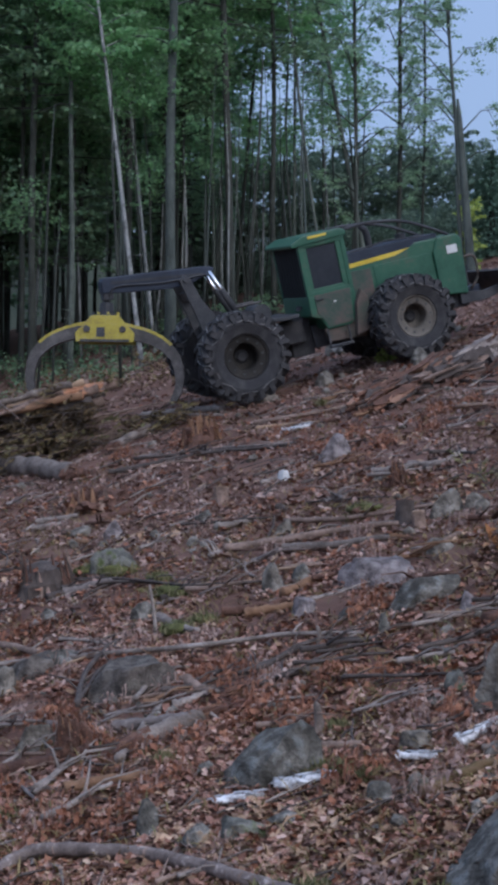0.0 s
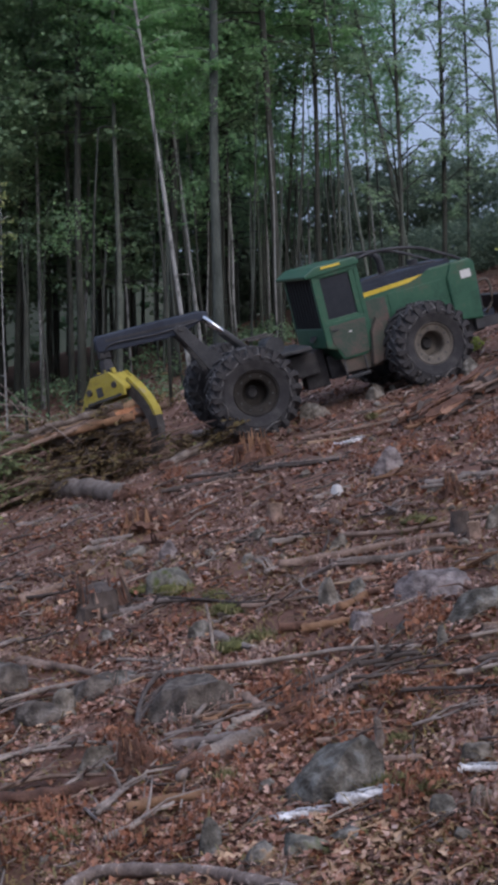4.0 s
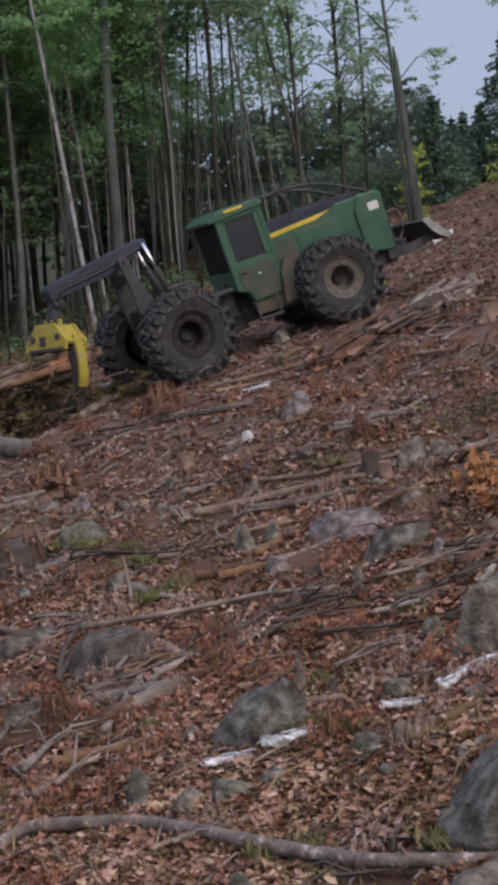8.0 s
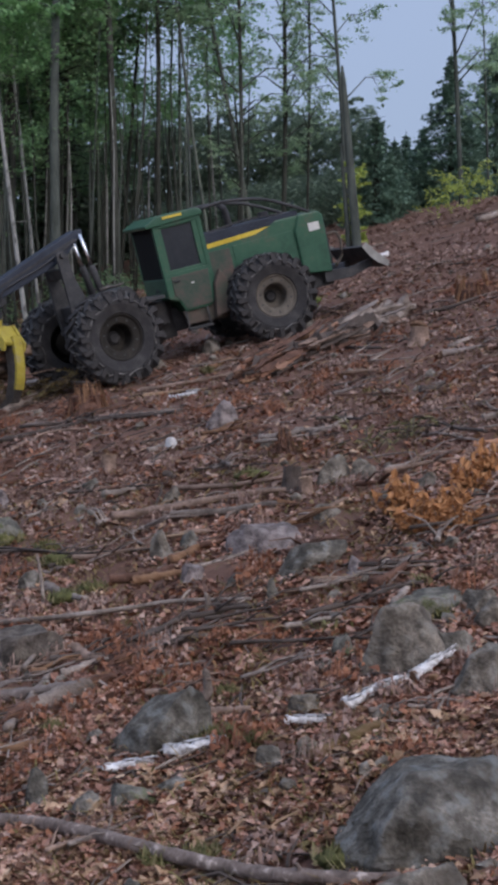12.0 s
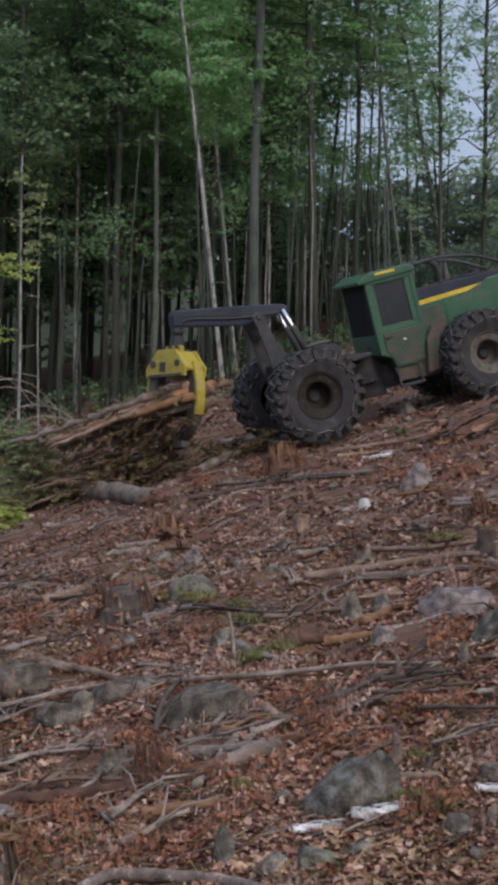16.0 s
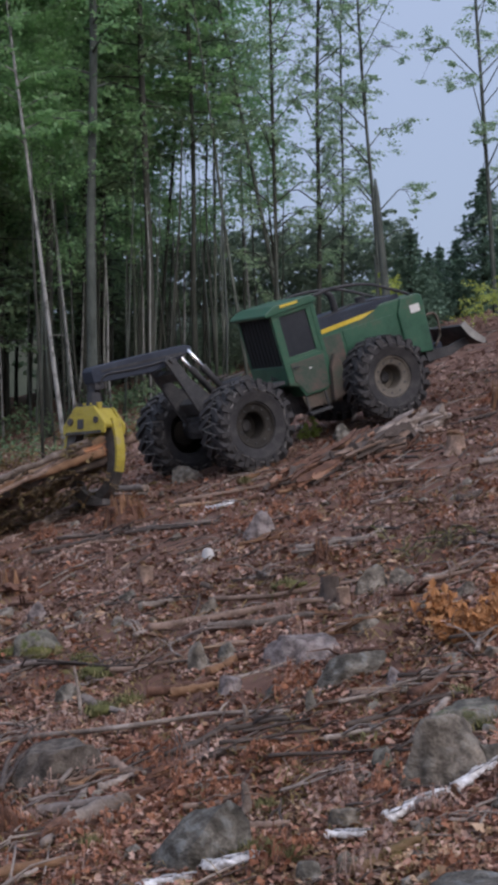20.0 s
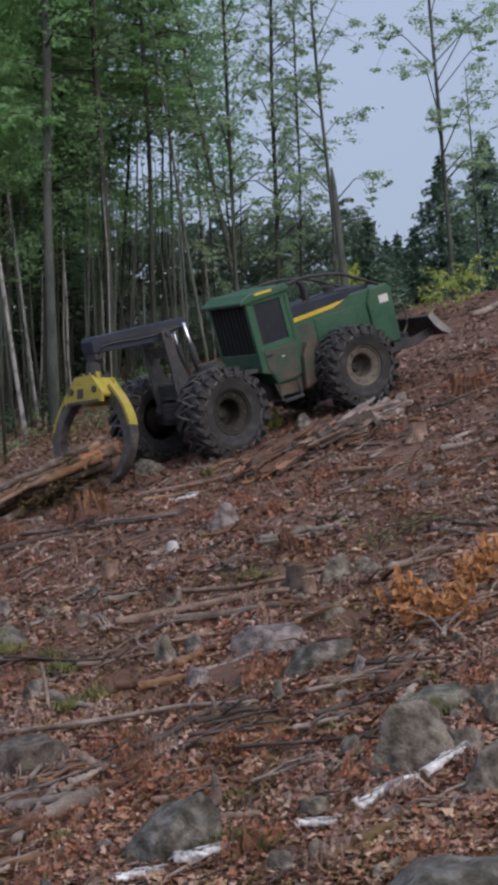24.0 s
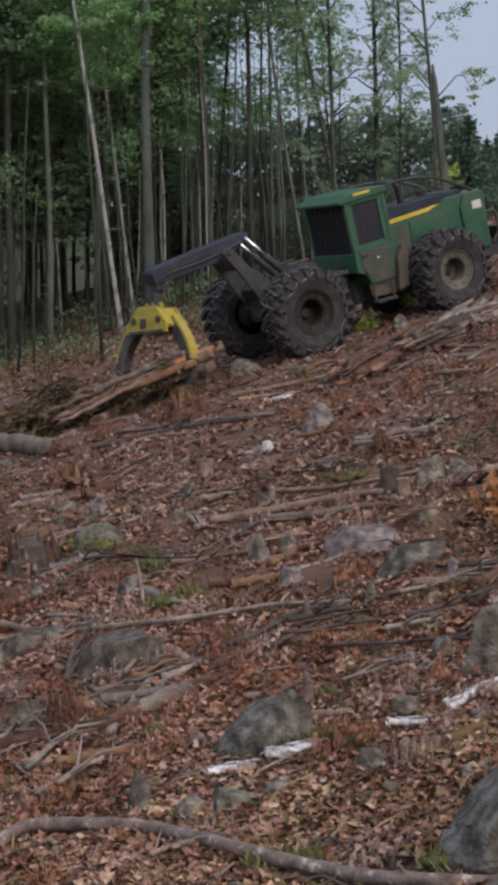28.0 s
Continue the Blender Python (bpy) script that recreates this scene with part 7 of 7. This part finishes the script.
for x, rad in ((1.85, .83), (-1.85, .88)):
    for s in (-1, 1):
        wheels.append((wheel(rad, .74, s, "rim_light" if x > 0 else "rim"), x, s, rad))


# ---- logs in the grapple ----
def bundle_log(i, dy, dz, length, r, kind, back):
    bm = bmesh.new()
    rng = random.Random(300 + i)
    n = 16
    pts = [(-length * k / (n - 1) + back, dy + rng.uniform(-.03, .03) + (.02 * k * dy / .3) + .12 * math.sin(k * .3 + i), dz + rng.uniform(-.025, .025) + (.012 * math.sin(i * 2.1) - .004) * k) for k in range(n)]
    tube(bm, pts, [r * (1.1 - .6 * k / (n - 1)) for k in range(n)], 14, .22, i)
    ob = part("skidded_log", bm, M[kind], smooth=True)
    eb = bmesh.new()
    if i == 0:
        for k in range(40):
            a, q = rng.uniform(0, 6.28), r * rng.uniform(.2, 1.12)
            ln = rng.uniform(.15, .75)
            tube(eb, [(back - ln, pts[0][1] + math.cos(a) * q, pts[0][2] + math.sin(a) * q), (back + rng.uniform(-.02, .14), pts[0][1] + math.cos(a) * q * .9, pts[0][2] + math.sin(a) * q * .9)], [.034, .01], 5, .2, k)
        part("torn_butt", eb, M["orange"], ob, "torn and splintered orange butt end")
    else:
        tube(eb, [(back - .02, pts[0][1], pts[0][2]), (back + .012, pts[0][1], pts[0][2])], [r * 1.02, r * .98], 12, .08, i)
        part("butt_end", eb, M["orange" if i == 4 else "tan" if i % 2 else "rust"], ob, "raw butt end")
    for k in range(5):
        j = rng.randrange(3, n - 1)
        a = rng.uniform(0, 6.28)
        sb = bmesh.new()
        p = Vector(pts[j])
        tube(sb, [p, p + Vector((-.2, math.cos(a) * r * 3.4, math.sin(a) * r * 3.4))], [.022, .01], 5, .1, k)
        part("limb_stub", sb, M[kind], ob)
    return tagged(ob, {"orange": "peeled orange-brown log dragged by the grapple", "bark": "brown-barked log dragged by the grapple", "tan": "pale stripped log dragged by the grapple", "greylog": "old grey log dragged by the grapple", "dark": "dark damp log dragged by the grapple", "orange2": "peeled orange-brown log dragged by the grapple", "pale": "greyish bare log dragged by the grapple", "rust": "reddish rotten log dragged by the grapple", "grey": "grey-barked log dragged by the grapple"}[kind], "log", "logs in the grapple")


bundle = [bundle_log(0, -.26, .0, 3.3, .10, "bark", .0), bundle_log(1, .0, .1, 3.7, .09, "grey", -.3), bundle_log(2, .22, .02, 3.5, .1, "bark", .42),
          bundle_log(3, -.1, -.12, 3.0, .11, "rust", -.15), bundle_log(4, -.36, -.1, 2.9, .08, "orange2", -.35), bundle_log(5, -.16, .16, 3.1, .07, "tan", -.25),
          bundle_log(6, .3, .16, 3.4, .08, "bark", -.1), bundle_log(7, .12, -.1, 3.6, .09, "grey", .15), bundle_log(8, -.42, .05, 2.6, .055, "bark", -.7), bundle_log(9, -.3, .18, 2.9, .07, "greylog", -.5), bundle_log(10, -.2, -.24, 3.0, .1, "dark", -.2), bundle_log(11, .1, -.28, 3.2, .1, "bark", .05)]


def brush_heap(x, y, seed, wide, high):
    rng = random.Random(seed)
    bm = bmesh.new()
    for i in range(130):
        a, ln = rng.uniform(-.5, .5) + (math.pi if rng.random() < .5 else 0), rng.uniform(.5, 1.6)
        px, py = rng.gauss(0, wide * .4), rng.gauss(0, .4)
        pz = abs(rng.gauss(0, high * .5)) + .03
        r = rng.uniform(.008, .03)
        tube(bm, [(px, py, pz), (px + math.cos(a) * ln * .5, py + math.sin(a) * ln * .5, pz + rng.uniform(-.05, .1) - .12 * (math.cos(a) < 0)), (px + math.cos(a) * ln, py + math.sin(a) * ln, max(.02, pz - .1) + rng.uniform(-.1, .2))], [r, r * .8, r * .4], 5, .1, i, cap=False)
    root = part("brush_heap", bm, M["bark"])
    v, f = [], []
    for i in range(40):
        p = (rng.gauss(0, wide * .5), rng.gauss(0, .5), abs(rng.gauss(0, high * .4)))
        sprays(v, f, p, (p[0] + rng.uniform(-.4, .4), p[1], p[2] + .1), 14, .12, .12, rng, .1)
    tagged(raw_mesh("withered_sprigs", v, f, M["grass"], root), kind="stuff")
    root.matrix_world = pose(x, y, plain(x, y), 0, -14.5, 0)
    return tagged(root, "tangled heap of dark brush and withered sprigs", "brush", kind="stuff")


def bough_mass(name, count, sx, sy, sz, foliage, seed, size=.13, ln=.6):
    """A heap of cut boughs and twigs about its own middle."""
    rng = random.Random(seed)
    v, f, tw = [], [], bmesh.new()
    for _ in range(count):
        p = (rng.gauss(0, sx * .42), rng.gauss(0, sy * .42), rng.uniform(-sz, sz) * .5)
        a = rng.gauss(math.pi, 1.1)
        bough(v, f, tw, p, (math.cos(a), math.sin(a) * .8, rng.gauss(.05, .35)), ln * rng.uniform(.6, 1.4), size, rng)
    root = part(name, tw, M["dark"])
    tagged(raw_mesh("needles", v, f, M[foliage], root), kind="stuff")
    return root


brush_heap(-4.6, 33.5, 1, 1.4, .55)
brush_heap(-6.1, 33.3, 2, 1.4, .5)
for x, y, z, sx, sz, n, fol, seed in ((-3.9, 33.0, .5, .55, .95, 80, "crushed", 21), (-4.7, 32.9, .4, .6, .7, 40, "withered", 22),
                                      (-5.3, 32.7, .4, .9, .7, 50, "withered", 24), (-2.4, 33.6, .2, 1.2, .35, 40, "withered", 25)):
    heap = bough_mass("bough_heap", n, sx, .7, sz, fol, seed)
    heap.matrix_world = pose(x, y, plain(x, y) + z, 0, -14.5, 0)
    tagged(heap, {"crushed": "dark heap of crushed evergreen boughs under the logs", "withered": "heap of withered brown boughs beside the logs"}[fol], "brush", kind="stuff")
heap = bough_mass("dry_brush", 22, .8, .5, .25, "grass", 77, .07, .6)
heap.matrix_world = pose(2.93, 20.94, plain(2.93, 20.94) + .12, 0, -14.5, 0)
tagged(heap, "pale grey-green dry brush lying on the slope", "brush", kind="stuff")
trailing = [bough_mass("dragged_brush", 50, 2.2, .6, .45, "withered", 31, .12, .5), bough_mass("dragged_brush", 50, 1.8, .5, .4, "crushed", 32, .13, .5)]
for ob in trailing:
    tagged(ob, "crushed boughs and twigs caught among the dragged logs", "brush", kind="stuff")


# ---- what moves ----
def between(rows, t):
    """The row at t, in straight steps between the rows."""
    for a, b in zip(rows, rows[1:]):
        if a[0] <= t <= b[0]:
            u = (t - a[0]) / (b[0] - a[0])
            return [p + (q - p) * u for p, q in zip(a, b)]
    return list(rows[-1])


def machine(row):
    _, x, y, z, yaw, pitch, roll, bend = row
    return Matrix.Translation((x, y, z)) @ Matrix.Rotation(radians(yaw), 4, "Z") @ Matrix.Rotation(radians(-pitch), 4, "Y") @ Matrix.Rotation(radians(roll), 4, "X")


def motions():
    body, unit, arches, booms, links, heads = [], [], [], [], [], []
    cyl, eyes = [[], []], [[], []]
    grips = [[], []]
    turns = [[] for _ in wheels]
    rolled, last = 0.0, None
    for row in DRIVE:
        t, bend = row[0], row[7]
        m = machine(row)
        body.append((t, m))
        r = Matrix.Translation(PIVOT) @ Matrix.Rotation(radians(bend), 4, "Z")
        unit.append((t, r))
        _, lean, up, gape = between(LIFT, t)
        twist = between(TWIST, t)[1]
        a = r @ Matrix.Translation((-2.0, 0, .3)) @ Matrix.Rotation(radians(-lean), 4, "Y")
        arches.append((t, a))
        top = a @ Vector((0, 0, ARCH))
        b = Matrix.Translation(top) @ r.to_3x3().to_4x4() @ Matrix.Rotation(radians(up), 4, "Y")
        booms.append((t, b))
        for (c, s), rows, tops in zip(lift, cyl, eyes):
            foot, eye = r @ Vector((-1.4, s * .22, .6)), b @ Vector((.6, s * .22, .04))
            q = (eye - foot).to_track_quat("Z", "Y").to_matrix().to_4x4()
            rows.append((t, Matrix.Translation(foot) @ q))
            tops.append((t, Matrix.Translation(eye) @ q))
        upright = Matrix.Translation(b @ Vector((-BOOM + .08, 0, -.14))) @ m.to_3x3().inverted().to_4x4() @ Matrix.Rotation(radians(between(SWING, t)[1]), 4, "Y") @ Matrix.Rotation(radians(twist), 4, "Z")
        links.append((t, upright))
        heads.append((t, upright))
        for (g, s), rows in zip(tongs, grips):
            turn = Matrix.Rotation(0 if s > 0 else math.pi, 4, "Z")
            rows.append((t, upright @ turn @ Matrix.Translation((.36, .1, -.8)) @ Matrix.Rotation(radians(42 - gape), 4, "Y")))
        if last is not None:
            rolled += (m.translation - last.translation).dot(m.to_3x3() @ Vector((1, 0, 0)))
        last = m
        for (w, x, s, rad), rows in zip(wheels, turns):
            base = Matrix.Translation((x, s * 1.2, .87)) if x > 0 else r @ Matrix.Translation((x, s * 1.2, 0))
            rows.append((t, base @ Matrix.Rotation(rolled / rad, 4, "Y")))
    walk(skidder, body)
    walk(rear, unit)
    walk(arch, arches)
    walk(boom, booms)
    walk(link, links)
    walk(head, heads)
    for (c, s), rows in zip(lift, cyl):
        walk(c, rows)
    for rod, rows in zip(rods, eyes):
        walk(rod, rows)
    for (g, s), rows in zip(tongs, grips):
        walk(g, rows)
    for (w, x, s, rad), rows in zip(wheels, turns):
        walk(w, rows)
    for ob in bundle:
        walk(ob, [(t, pose(x, y, z, 0, -tip, 10)) for t, x, y, z, tip in DRAG])
    for ob, dz in zip(trailing, (-.02, -.42)):
        walk(ob, [(t, pose(x, y, z, 0, -tip, 10) @ Matrix.Translation((-1.5, -.32, dz))) for t, x, y, z, tip in DRAG])


motions()
